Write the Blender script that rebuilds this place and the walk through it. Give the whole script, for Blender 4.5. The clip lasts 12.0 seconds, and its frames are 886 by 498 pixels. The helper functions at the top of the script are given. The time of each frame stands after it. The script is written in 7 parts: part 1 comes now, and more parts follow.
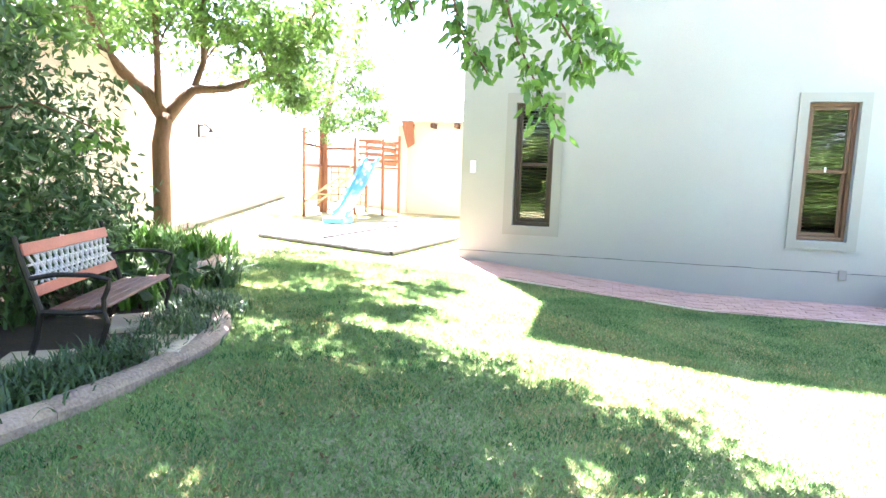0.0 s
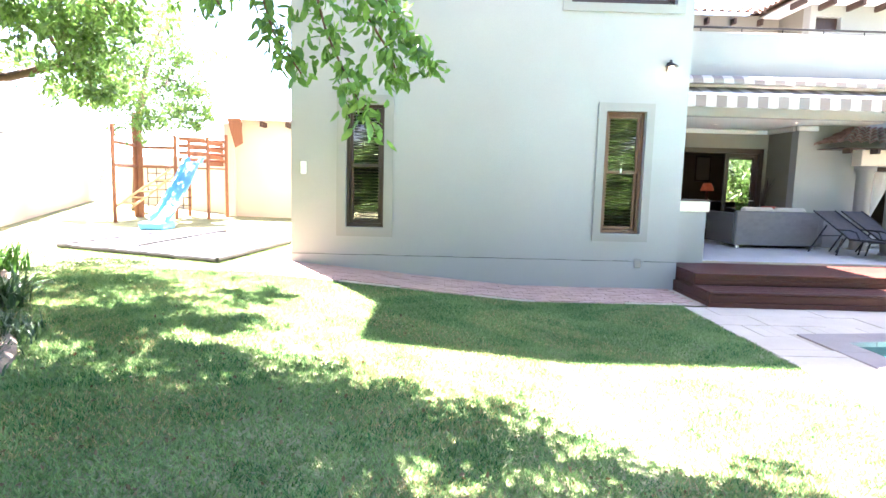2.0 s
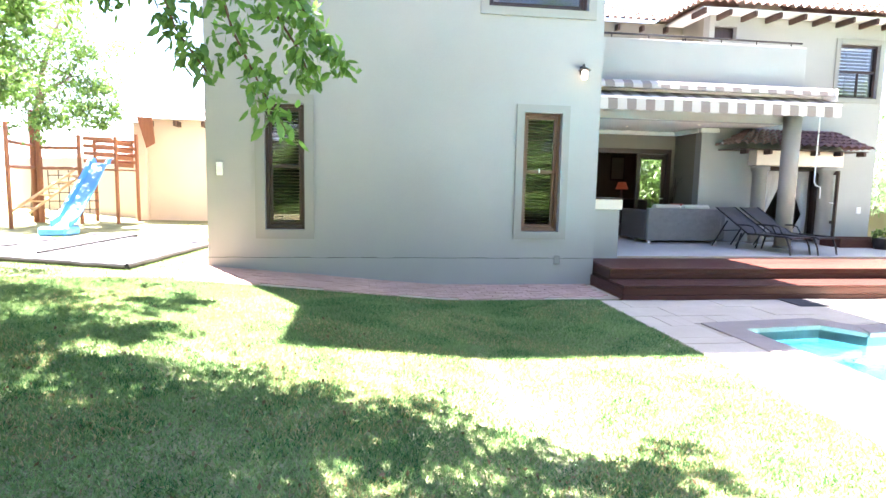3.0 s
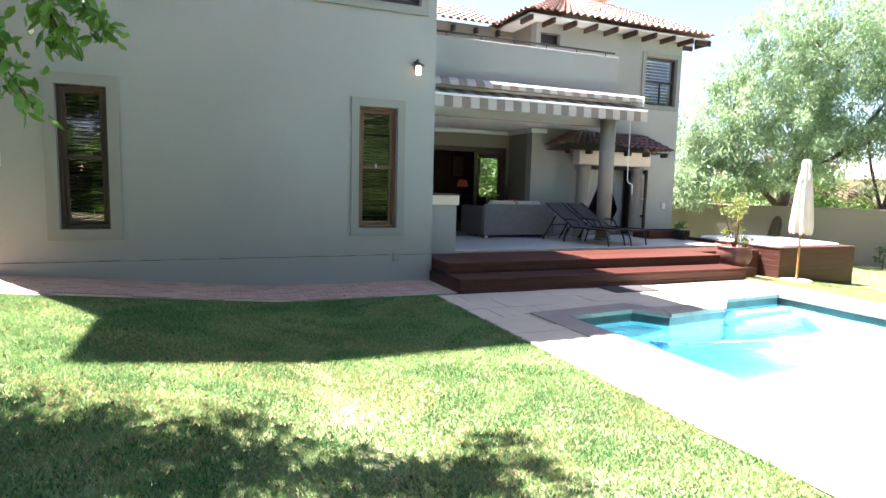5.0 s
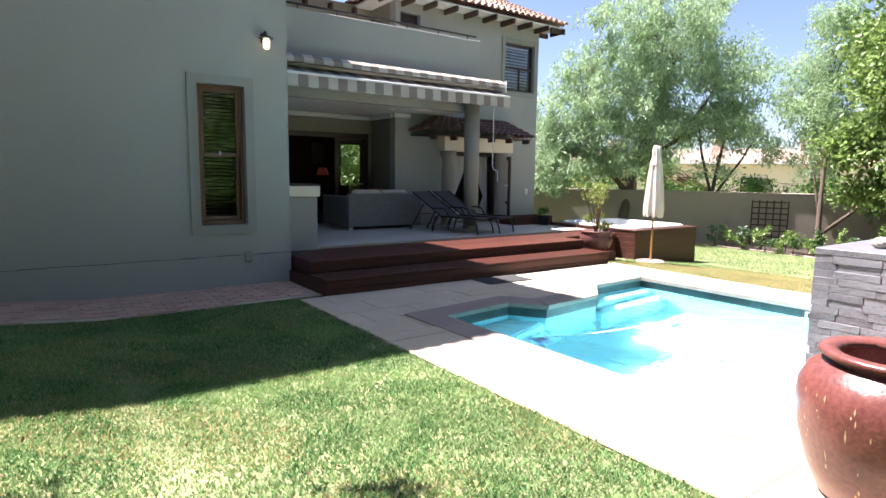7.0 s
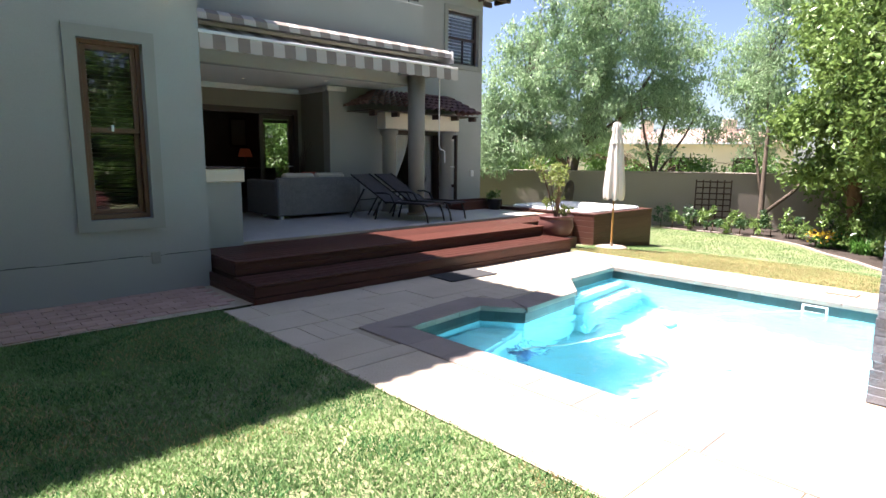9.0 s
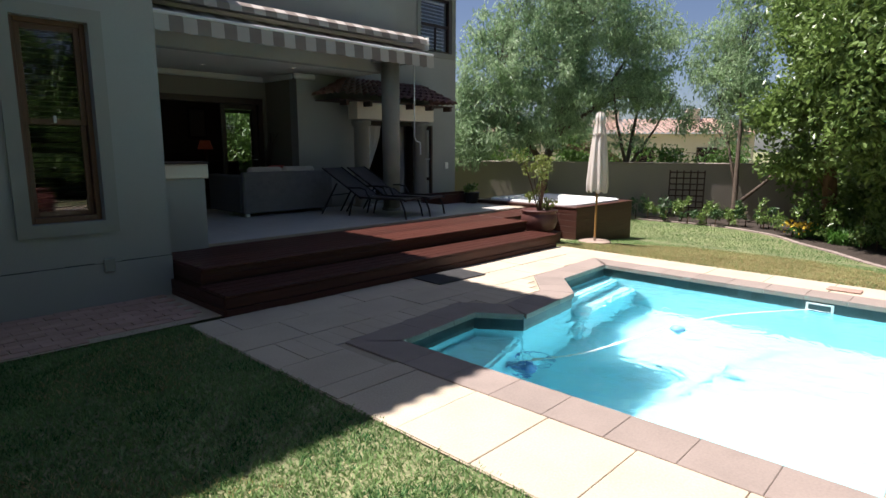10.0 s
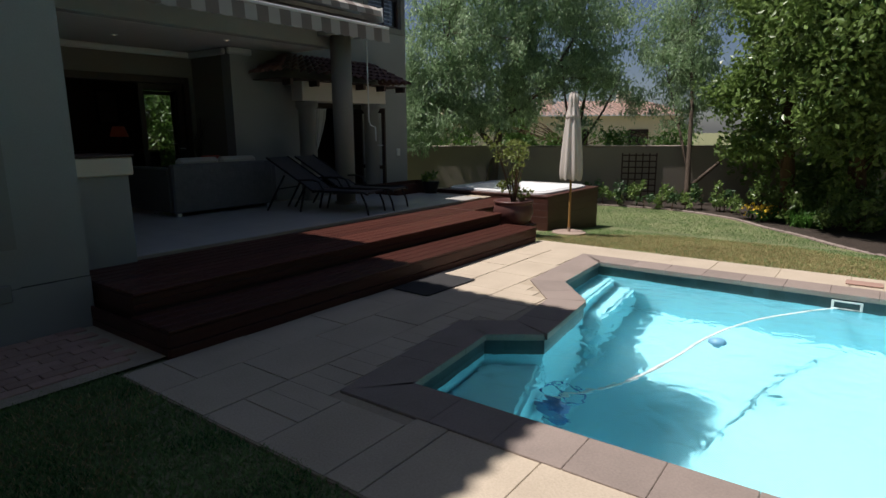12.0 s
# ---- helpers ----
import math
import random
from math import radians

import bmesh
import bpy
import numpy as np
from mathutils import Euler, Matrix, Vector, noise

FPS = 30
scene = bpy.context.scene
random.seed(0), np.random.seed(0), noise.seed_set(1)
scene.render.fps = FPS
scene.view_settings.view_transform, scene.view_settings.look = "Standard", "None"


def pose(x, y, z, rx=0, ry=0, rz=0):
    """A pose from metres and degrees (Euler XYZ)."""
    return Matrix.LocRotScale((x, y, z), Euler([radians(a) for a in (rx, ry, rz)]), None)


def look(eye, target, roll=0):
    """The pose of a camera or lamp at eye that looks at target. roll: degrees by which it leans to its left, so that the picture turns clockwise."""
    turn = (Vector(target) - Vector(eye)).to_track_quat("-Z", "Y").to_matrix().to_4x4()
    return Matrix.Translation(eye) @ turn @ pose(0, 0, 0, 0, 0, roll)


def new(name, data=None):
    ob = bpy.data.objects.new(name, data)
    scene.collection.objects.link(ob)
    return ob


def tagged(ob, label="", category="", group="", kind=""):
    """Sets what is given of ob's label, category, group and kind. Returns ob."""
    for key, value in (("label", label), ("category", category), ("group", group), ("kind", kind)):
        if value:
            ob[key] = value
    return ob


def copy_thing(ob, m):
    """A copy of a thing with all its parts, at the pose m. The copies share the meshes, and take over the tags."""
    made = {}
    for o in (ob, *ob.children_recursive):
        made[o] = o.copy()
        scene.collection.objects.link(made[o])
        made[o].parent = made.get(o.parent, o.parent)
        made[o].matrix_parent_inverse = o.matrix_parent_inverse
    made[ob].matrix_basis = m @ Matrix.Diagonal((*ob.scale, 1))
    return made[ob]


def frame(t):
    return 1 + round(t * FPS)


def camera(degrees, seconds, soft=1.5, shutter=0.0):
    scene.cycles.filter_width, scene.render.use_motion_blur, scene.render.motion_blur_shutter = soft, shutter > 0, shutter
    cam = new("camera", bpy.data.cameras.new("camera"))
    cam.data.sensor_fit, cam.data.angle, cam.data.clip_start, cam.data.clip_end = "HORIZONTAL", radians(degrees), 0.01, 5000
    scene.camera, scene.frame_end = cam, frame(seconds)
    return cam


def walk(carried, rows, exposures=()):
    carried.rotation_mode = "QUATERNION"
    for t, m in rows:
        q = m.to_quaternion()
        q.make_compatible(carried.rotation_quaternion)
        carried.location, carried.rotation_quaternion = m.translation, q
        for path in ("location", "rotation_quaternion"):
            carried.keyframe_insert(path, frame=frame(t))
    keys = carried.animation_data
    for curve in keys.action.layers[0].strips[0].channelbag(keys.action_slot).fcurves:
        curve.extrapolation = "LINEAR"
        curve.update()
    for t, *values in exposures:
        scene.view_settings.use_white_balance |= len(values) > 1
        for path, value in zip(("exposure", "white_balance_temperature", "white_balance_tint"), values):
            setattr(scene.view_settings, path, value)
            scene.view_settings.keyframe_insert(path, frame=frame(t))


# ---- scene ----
cam = camera(74.3, 12.0)
PATH = [
    (0, (1.427, -0.623, 1.659), (0.918, 1.295, 1.410), 1.76),
    (0.5, (1.461, -0.608, 1.661), (1.095, 1.343, 1.419), 1.69),
    (1, (1.483, -0.599, 1.667), (1.247, 1.372, 1.426), 1.71),
    (1.5, (1.513, -0.614, 1.675), (1.414, 1.369, 1.437), 1.82),
    (2, (1.531, -0.617, 1.677), (1.555, 1.369, 1.444), 1.53),
    (2.5, (1.571, -0.629, 1.679), (1.722, 1.353, 1.451), 1.39),
    (3, (1.600, -0.641, 1.678), (1.867, 1.328, 1.452), 1.17),
    (4.8, (1.854, -0.513, 1.626), (2.555, 1.348, 1.408), 1.67),
    (5, (1.879, -0.463, 1.629), (2.631, 1.377, 1.410), 1.42),
    (5.5, (1.919, -0.333, 1.633), (2.807, 1.445, 1.409), 1.17),
    (6, (1.978, -0.193, 1.632), (2.981, 1.522, 1.405), 0.99),
    (6.5, (2.065, 0.009, 1.638), (3.160, 1.666, 1.400), 0.83),
    (7, (2.180, 0.241, 1.654), (3.336, 1.853, 1.400), 0.77),
    (7.5, (2.309, 0.502, 1.684), (3.515, 2.074, 1.408), 0.82),
    (9.5, (2.793, 1.801, 1.611), (4.171, 3.215, 1.286), 0.30),
    (10, (2.873, 2.081, 1.653), (4.297, 3.443, 1.310), 0.22),
    (10.5, (2.897, 2.322, 1.676), (4.406, 3.586, 1.320), 0.08),
    (11, (3.012, 2.582, 1.661), (4.570, 3.781, 1.293), -0.20),
    (11.5, (3.187, 2.929, 1.649), (4.753, 4.110, 1.261), -0.19),
    (12, (3.289, 3.308, 1.678), (4.862, 4.477, 1.281), -0.28),
]
walk(cam, [(t, look(eye, target, roll)) for t, eye, target, roll in PATH],
     exposures=[(t, e, 6350, 17 + 2.2 * e) for t, e in ((0, 4.95), (2.0, 4.72), (2.5, 4.6), (3.2, 4.2), (4.8, 3.15), (5.5, 2.85), (7.5, 2.15), (9.55, 2.15), (9.9, 1.2), (10.5, 0.55), (12, 0.05))])

# ---- world, sun, exposure ----
SUN = Vector((-0.25, 0.355, 1.0)).normalized()
world = bpy.data.worlds.new("world")
scene.world = world
world.use_nodes = True
wn = world.node_tree
sky = wn.nodes.new("ShaderNodeTexSky")
sky.sky_type = "NISHITA"
sky.sun_disc = False
sky.sun_elevation = math.asin(SUN.z)
sky.sun_rotation = math.atan2(SUN.x, SUN.y)
sky.air_density, sky.dust_density = 1.0, 4.0
sky.altitude = 1700
bg = wn.nodes["Background"]
bg.inputs["Strength"].default_value = 0.05
wn.links.new(sky.outputs[0], bg.inputs["Color"])
sun = new("sun", bpy.data.lights.new("sun", "SUN"))
sun.data.energy, sun.data.angle, sun.data.color = 5.0, radians(0.55), (1.0, 0.95, 0.87)
sun.matrix_world = look(SUN * 40, (0, 0, 0))

# ---- materials ----


def material(name, color, rough=0.6, vary=0.18, scale=6.0, fine=60.0, bump=0.15, metal=0.0, tint=None, stretch=(1, 1, 1), island=0.0, obrand=0.0, spec=0.5):
    """A painted or natural surface: broad stains, fine grain and relief at real-world size."""
    m = bpy.data.materials.new(name)
    m.use_nodes = True
    nt = m.node_tree
    n, l = nt.nodes, nt.links
    b = n["Principled BSDF"]
    b.inputs["Roughness"].default_value, b.inputs["Metallic"].default_value = rough, metal
    b.inputs["Specular IOR Level"].default_value = spec
    geo = n.new("ShaderNodeNewGeometry")
    mp = n.new("ShaderNodeMapping")
    mp.inputs["Scale"].default_value = stretch
    l.new(geo.outputs["Position"], mp.inputs["Vector"])
    big, small = n.new("ShaderNodeTexNoise"), n.new("ShaderNodeTexNoise")
    for node, s, d in ((big, scale, 5.0), (small, fine, 3.0)):
        node.inputs["Scale"].default_value, node.inputs["Detail"].default_value = s, d
        l.new(mp.outputs[0], node.inputs["Vector"])
    add = n.new("ShaderNodeMath")
    add.operation = "ADD"
    l.new(big.outputs["Fac"], add.inputs[0])
    l.new(small.outputs["Fac"], add.inputs[1])
    last = add
    for amount, out in ((island, geo.outputs["Random Per Island"]), (obrand, None)):
        if amount:
            if out is None:
                out = n.new("ShaderNodeObjectInfo").outputs["Random"]
            ma = n.new("ShaderNodeMath")
            ma.operation = "MULTIPLY_ADD"
            ma.inputs[1].default_value = amount
            l.new(out, ma.inputs[0])
            l.new(last.outputs[0], ma.inputs[2])
            last = ma
    top = 1.0 + (island + obrand) / 2
    ramp = n.new("ShaderNodeMapRange")
    ramp.inputs["From Min"].default_value, ramp.inputs["From Max"].default_value = top - 0.45 - (island + obrand) / 2, top + 0.45 + (island + obrand) / 2
    l.new(last.outputs[0], ramp.inputs["Value"])
    mix = n.new("ShaderNodeMix")
    mix.data_type = "RGBA"
    dark = [c * (1 - vary) for c in color]
    light = [min(1, c * (1 + vary)) for c in (tint or color)]
    mix.inputs["A"].default_value, mix.inputs["B"].default_value = (*dark, 1), (*light, 1)
    l.new(ramp.outputs[0], mix.inputs["Factor"])
    l.new(mix.outputs["Result"], b.inputs["Base Color"])
    if bump:
        bp = n.new("ShaderNodeBump")
        bp.inputs["Strength"].default_value, bp.inputs["Distance"].default_value = bump, 0.01
        l.new(add.outputs[0], bp.inputs["Height"])
        l.new(bp.outputs[0], b.inputs["Normal"])
    return m


def leafy(name, color, light, through_part=0.35, rough=0.45, spec=0.5, island=0.9):
    """Leaves that let part of the light through, each a little different."""
    m = material(name, color, rough, 0.25, 1.2, 30, 0, tint=light, island=island, spec=spec)
    n, l = m.node_tree.nodes, m.node_tree.links
    b = n["Principled BSDF"]
    tr = n.new("ShaderNodeBsdfTranslucent")
    mx = n.new("ShaderNodeMixShader")
    mx.inputs[0].default_value = through_part
    l.new(b.inputs["Base Color"].links[0].from_socket, tr.inputs["Color"])
    l.new(b.outputs[0], mx.inputs[1])
    l.new(tr.outputs[0], mx.inputs[2])
    l.new(mx.outputs[0], n["Material Output"].inputs["Surface"])
    return m


def glassy(name, color, ior, rough=0.0):
    m = bpy.data.materials.new(name)
    m.use_nodes = True
    b = m.node_tree.nodes["Principled BSDF"]
    b.inputs["Base Color"].default_value = (*color, 1)
    b.inputs["Transmission Weight"].default_value, b.inputs["IOR"].default_value, b.inputs["Roughness"].default_value = 1.0, ior, rough
    return m


def glowing(name, color, strength):
    m = bpy.data.materials.new(name)
    m.use_nodes = True
    b = m.node_tree.nodes["Principled BSDF"]
    b.inputs["Base Color"].default_value = (*color, 1)
    b.inputs["Emission Color"].default_value, b.inputs["Emission Strength"].default_value = (*color, 1), strength
    return m


PAINT = material("sage_grey_wall_paint", (0.295, 0.298, 0.278), 0.85, 0.06, 0.7, 140, 0.25, tint=(0.318, 0.318, 0.295))
TRIM = material("grey_window_surround_paint", (0.25, 0.25, 0.222), 0.8, 0.05, 2, 120, 0.15)
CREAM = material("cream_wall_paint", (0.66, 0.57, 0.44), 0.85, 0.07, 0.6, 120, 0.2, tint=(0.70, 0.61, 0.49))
YARDWALL = material("boundary_wall_plaster", (0.47, 0.38, 0.30), 0.9, 0.12, 0.5, 90, 0.3, tint=(0.55, 0.46, 0.38))
GREYWALL = material("taupe_garden_wall_plaster", (0.33, 0.29, 0.24), 0.9, 0.12, 0.6, 90, 0.3)
CEILING = material("white_ceiling_paint", (0.62, 0.61, 0.58), 0.8, 0.03, 1, 80, 0.05)
FLOORTILE = material("pale_stone_floor_tile", (0.52, 0.50, 0.46), 0.35, 0.08, 3, 40, 0.05, obrand=0.15)
DARKWOOD = material("dark_window_wood", (0.036, 0.016, 0.010), 0.4, 0.3, 3, 50, 0.2, stretch=(8, 8, 1))
TANWOOD = material("varnished_window_wood", (0.105, 0.047, 0.023), 0.4, 0.25, 3, 50, 0.2, stretch=(8, 8, 1))
DECKWOOD = material("oiled_dark_red_decking", (0.046, 0.0155, 0.011), 0.4, 0.35, 3, 45, 0.3, stretch=(0.6, 9, 9), obrand=0.5, tint=(0.085, 0.028, 0.019), spec=0.25)
TUBWOOD = material("brown_tub_cladding_wood", (0.065, 0.021, 0.013), 0.5, 0.3, 3, 45, 0.3, stretch=(0.7, 0.7, 9), obrand=0.4)
PLAYWOOD = material("red_brown_play_frame_wood", (0.20, 0.075, 0.035), 0.6, 0.25, 3, 40, 0.25, stretch=(7, 7, 1))
PALEPINE = material("pale_pine_wood", (0.46, 0.31, 0.17), 0.6, 0.2, 3, 40, 0.25)
BENCHWOOD = material("worn_red_bench_slat_wood", (0.085, 0.034, 0.026), 0.55, 0.4, 5, 60, 0.35, stretch=(2, 2, 9), tint=(0.17, 0.078, 0.06))
BENCHRED = material("red_painted_bench_rail", (0.36, 0.10, 0.055), 0.5, 0.2, 6, 60, 0.2)
LATTICE = material("pale_grey_cast_lattice", (0.44, 0.45, 0.46), 0.5, 0.15, 10, 80, 0.2)
IRON = material("black_cast_iron", (0.018, 0.016, 0.015), 0.45, 0.3, 15, 90, 0.3, metal=0.4)
GRASS = material("lawn_soil_and_thatch", (0.075, 0.13, 0.05), 0.95, 0.4, 1.6, 55, 0.9, tint=(0.26, 0.25, 0.14), spec=0.1)
BLADE = leafy("grass_blade", (0.050, 0.160, 0.050), (0.285, 0.405, 0.165), 0.3, 0.8, 0.1, 0.4)
DEEPBLADE = leafy("deep_green_grass_blade", (0.022, 0.105, 0.035), (0.075, 0.205, 0.07), 0.3, 0.8, 0.12)
DRYBLADE = leafy("dry_grass_blade", (0.33, 0.26, 0.12), (0.52, 0.43, 0.22), 0.35, 0.8, 0.12)
SOIL = material("dark_bed_soil", (0.035, 0.025, 0.017), 0.95, 0.4, 4, 50, 0.9)
SLAB = material("cream_concrete_paving_slab", (0.46, 0.385, 0.285), 0.85, 0.13, 2.2, 70, 0.35, obrand=0.12, tint=(0.51, 0.435, 0.33))
MORTAR = material("sandy_paving_joint", (0.40, 0.335, 0.245), 0.95, 0.2, 4, 70, 0.5)
COPING = material("grey_brown_coping_stone", (0.25, 0.205, 0.175), 0.8, 0.15, 4, 70, 0.3, obrand=0.4, tint=(0.29, 0.235, 0.20))
BRICK = material("pinkish_clay_paver", (0.38, 0.235, 0.18), 0.85, 0.18, 3, 60, 0.4, obrand=0.6, tint=(0.44, 0.29, 0.23))
KERB = material("weathered_concrete_edging", (0.20, 0.145, 0.11), 0.95, 0.35, 3.5, 50, 0.9, tint=(0.36, 0.275, 0.22), obrand=0.15)
PLASTER = material("turquoise_pool_plaster", (0.27, 0.66, 0.735), 0.8, 0.08, 0.8, 30, 0.05)
POOLBAND = material("dark_teal_waterline_tile", (0.030, 0.050, 0.052), 0.35, 0.45, 9, 50, 0.1, island=0.9)
WATER = glassy("pool_water", (0.93, 0.99, 1.0), 1.33)
wt = WATER.node_tree
wg, wz, wb = wt.nodes.new("ShaderNodeNewGeometry"), wt.nodes.new("ShaderNodeTexNoise"), wt.nodes.new("ShaderNodeBump")
wz.inputs["Scale"].default_value, wz.inputs["Detail"].default_value, wz.inputs["Distortion"].default_value = 4.5, 2.5, 0.8
wb.inputs["Strength"].default_value, wb.inputs["Distance"].default_value = 0.4, 0.05
wt.links.new(wg.outputs["Position"], wz.inputs["Vector"])
wt.links.new(wz.outputs["Fac"], wb.inputs["Height"])
wt.links.new(wb.outputs[0], wt.nodes["Principled BSDF"].inputs["Normal"])
GLASS = glassy("window_glass", (0.96, 0.98, 0.97), 1.5)
ROOFTILE = material("brown_clay_roof_tile", (0.16, 0.08, 0.07), 0.8, 0.3, 2, 40, 0.3, obrand=0.6, tint=(0.22, 0.125, 0.115), island=0.5)
PALEROOF = material("sun_bleached_roof_tile", (0.36, 0.24, 0.19), 0.85, 0.25, 2, 40, 0.3, island=0.5)
RAFTER = material("dark_brown_rafter", (0.055, 0.028, 0.018), 0.7, 0.3, 4, 50, 0.2)
WICKER = material("grey_woven_wicker", (0.165, 0.157, 0.15), 0.6, 0.3, 20, 130, 0.6, stretch=(1, 1, 4), island=0.5)
CUSHION = material("beige_cushion_fabric", (0.50, 0.45, 0.38), 0.9, 0.08, 5, 150, 0.2)
REDFAB = material("red_cushion_fabric", (0.35, 0.06, 0.04), 0.9, 0.1, 5, 150, 0.2)
SLING = material("charcoal_lounger_sling", (0.066, 0.060, 0.062), 0.75, 0.2, 8, 180, 0.3)
ALU = material("dark_bronze_aluminium", (0.035, 0.032, 0.03), 0.4, 0.15, 10, 80, 0.05, metal=0.6)
CANVAS = material("off_white_parasol_canvas", (0.66, 0.61, 0.55), 0.9, 0.08, 4, 120, 0.25)
POLEWOOD = material("honey_pole_wood", (0.42, 0.22, 0.07), 0.5, 0.15, 4, 60, 0.1)
AWNTAUPE = material("taupe_awning_stripe", (0.215, 0.18, 0.155), 0.9, 0.08, 4, 140, 0.1)
AWNWHITE = material("white_awning_stripe", (0.45, 0.41, 0.37), 0.9, 0.05, 4, 140, 0.1)
METALWHITE = material("white_powder_coated_metal", (0.72, 0.72, 0.70), 0.4, 0.04, 8, 60, 0.03)
TERRACOTTA = material("glazed_red_brown_urn_clay", (0.115, 0.034, 0.029), 0.33, 0.3, 3.5, 40, 0.2, tint=(0.165, 0.058, 0.049))
POTCLAY = material("burgundy_pot_glaze", (0.11, 0.045, 0.038), 0.45, 0.2, 4, 40, 0.15)
SLATE = material("split_grey_slate", (0.095, 0.095, 0.108), 0.6, 0.3, 7, 60, 0.6, obrand=0.8, tint=(0.185, 0.185, 0.205))
STONE = material("grey_boulder", (0.33, 0.32, 0.29), 0.9, 0.25, 5, 50, 0.6)
ACRYLIC = material("white_tub_acrylic", (0.78, 0.78, 0.76), 0.25, 0.03, 2, 40, 0.0)
BLUEPLASTIC = material("blue_slide_plastic", (0.03, 0.20, 0.62), 0.35, 0.1, 3, 40, 0.03, tint=(0.05, 0.26, 0.68))
TARP = material("grey_blue_pool_cover", (0.17, 0.18, 0.205), 0.42, 0.2, 2, 30, 0.5)
TARPEDGE = material("black_cover_hem", (0.02, 0.02, 0.022), 0.6, 0.2, 5, 40, 0.2)
BARK = material("brown_tree_bark", (0.115, 0.066, 0.039), 0.9, 0.4, 6, 40, 0.9, stretch=(3, 3, 0.8))
GREYBARK = material("grey_tree_bark", (0.115, 0.085, 0.062), 0.9, 0.35, 6, 40, 0.9, stretch=(3, 3, 0.8))
LEAFMID = leafy("mid_green_leaf", (0.035, 0.105, 0.02), (0.15, 0.28, 0.055), 0.25)
LEAFNEAR = leafy("fresh_green_leaf", (0.04, 0.14, 0.025), (0.16, 0.32, 0.06), 0.45)
LEAFOLIVE = leafy("grey_green_leaf", (0.15, 0.27, 0.12), (0.43, 0.56, 0.34), 0.55)
LEAFDARK = leafy("dark_glossy_leaf", (0.04, 0.10, 0.025), (0.25, 0.36, 0.10), 0.35, 0.32)
LEAFYELLOW = leafy("yellow_green_leaf", (0.10, 0.15, 0.03), (0.29, 0.34, 0.10))
STRAP = leafy("strap_leaf", (0.03, 0.11, 0.018), (0.11, 0.26, 0.045), 0.3)
# dark leaf of the beds, with some of their shade in the colour
GROUNDCOVER = leafy("dark_shaded_bed_leaf", (0.018, 0.055, 0.02), (0.07, 0.14, 0.05), 0.2)
LITTER = leafy("dry_fallen_leaf", (0.07, 0.042, 0.02), (0.22, 0.15, 0.07), 0.2, 0.7)
BLIND = material("dark_slatted_blind_wood", (0.010, 0.006, 0.004), 0.9, 0.3, 4, 50, 0.1, spec=0.1)
FLOWER = material("yellow_petal", (0.75, 0.50, 0.04), 0.7, 0.15, 8, 60, 0)
MATRUBBER = material("dark_rubber_mat", (0.03, 0.03, 0.03), 0.85, 0.2, 10, 120, 0.5)
PLASTICWHITE = material("white_plastic", (0.70, 0.70, 0.66), 0.45, 0.05, 6, 60, 0.02)
PLASTICBLUE = material("pool_cleaner_blue_plastic", (0.03, 0.15, 0.36), 0.4, 0.15, 6, 60, 0.02)
FLOATBLUE = material("pale_blue_float_plastic", (0.22, 0.50, 0.70), 0.4, 0.1, 6, 60, 0.02)
TAUPE = material("taupe_patio_wall_paint", (0.20, 0.18, 0.14), 0.85, 0.06, 1, 100, 0.2)
COLUMN = material("textured_taupe_column_paint", (0.27, 0.25, 0.21), 0.9, 0.08, 3, 90, 0.4)
# warm dark tone; the dimness of the rooms is put into this colour
INDOOR = material("dim_indoor_tone", (0.11, 0.085, 0.062), 0.85, 0.08, 1, 60, 0.1)
CURTAIN = material("white_voile_curtain", (0.62, 0.60, 0.57), 0.9, 0.06, 8, 120, 0.2)
LAMPGLASS = glowing("warm_lamp_glass", (1.0, 0.80, 0.48), 0.45)
LAMPSHADE = glowing("orange_lamp_shade", (1.0, 0.22, 0.08), 0.006)
LAMPSHADE.node_tree.nodes["Principled BSDF"].inputs["Base Color"].default_value = (0.16, 0.03, 0.02, 1)
DOWNLIGHT = glowing("downlight_bulb", (1.0, 0.85, 0.6), 0.6)

# ---- building helpers ----


def part(name, bm, mat, parent=None, label="", kind="", category="", smooth=False):
    """Links a bmesh as one mesh object."""
    me = bpy.data.meshes.new(name)
    bm.to_mesh(me)
    bm.free()
    me.materials.append(mat)
    if smooth:
        me.polygons.foreach_set("use_smooth", [True] * len(me.polygons))
    ob = new(name, me)
    ob.parent = parent
    return tagged(ob, label, category, "", kind)


def shared(name, me, at, parent=None):
    ob = new(name, me)
    ob.matrix_basis = at
    ob.parent = parent
    return ob


def thing(name, at, label, category, group=""):
    ob = new(name)
    ob.empty_display_size = 0.2
    ob.matrix_basis = at
    return tagged(ob, label, category, group)


def box(bm, lo, hi, bev=0.0, m=None):
    c = [(a + b) / 2 for a, b in zip(lo, hi)]
    s = [max(abs(b - a), 1e-4) for a, b in zip(lo, hi)]
    mat = (m or Matrix()) @ Matrix.Translation(c) @ Matrix.Diagonal((*s, 1))
    vs = bmesh.ops.create_cube(bm, size=1.0, matrix=mat)["verts"]
    if bev:
        es = list({e for v in vs for e in v.link_edges})
        bmesh.ops.bevel(bm, geom=es, offset=bev, segments=1, affect="EDGES", clamp_overlap=True)
    return bm


def boxed(lo, hi, bev=0.0, m=None):
    return box(bmesh.new(), lo, hi, bev, m)


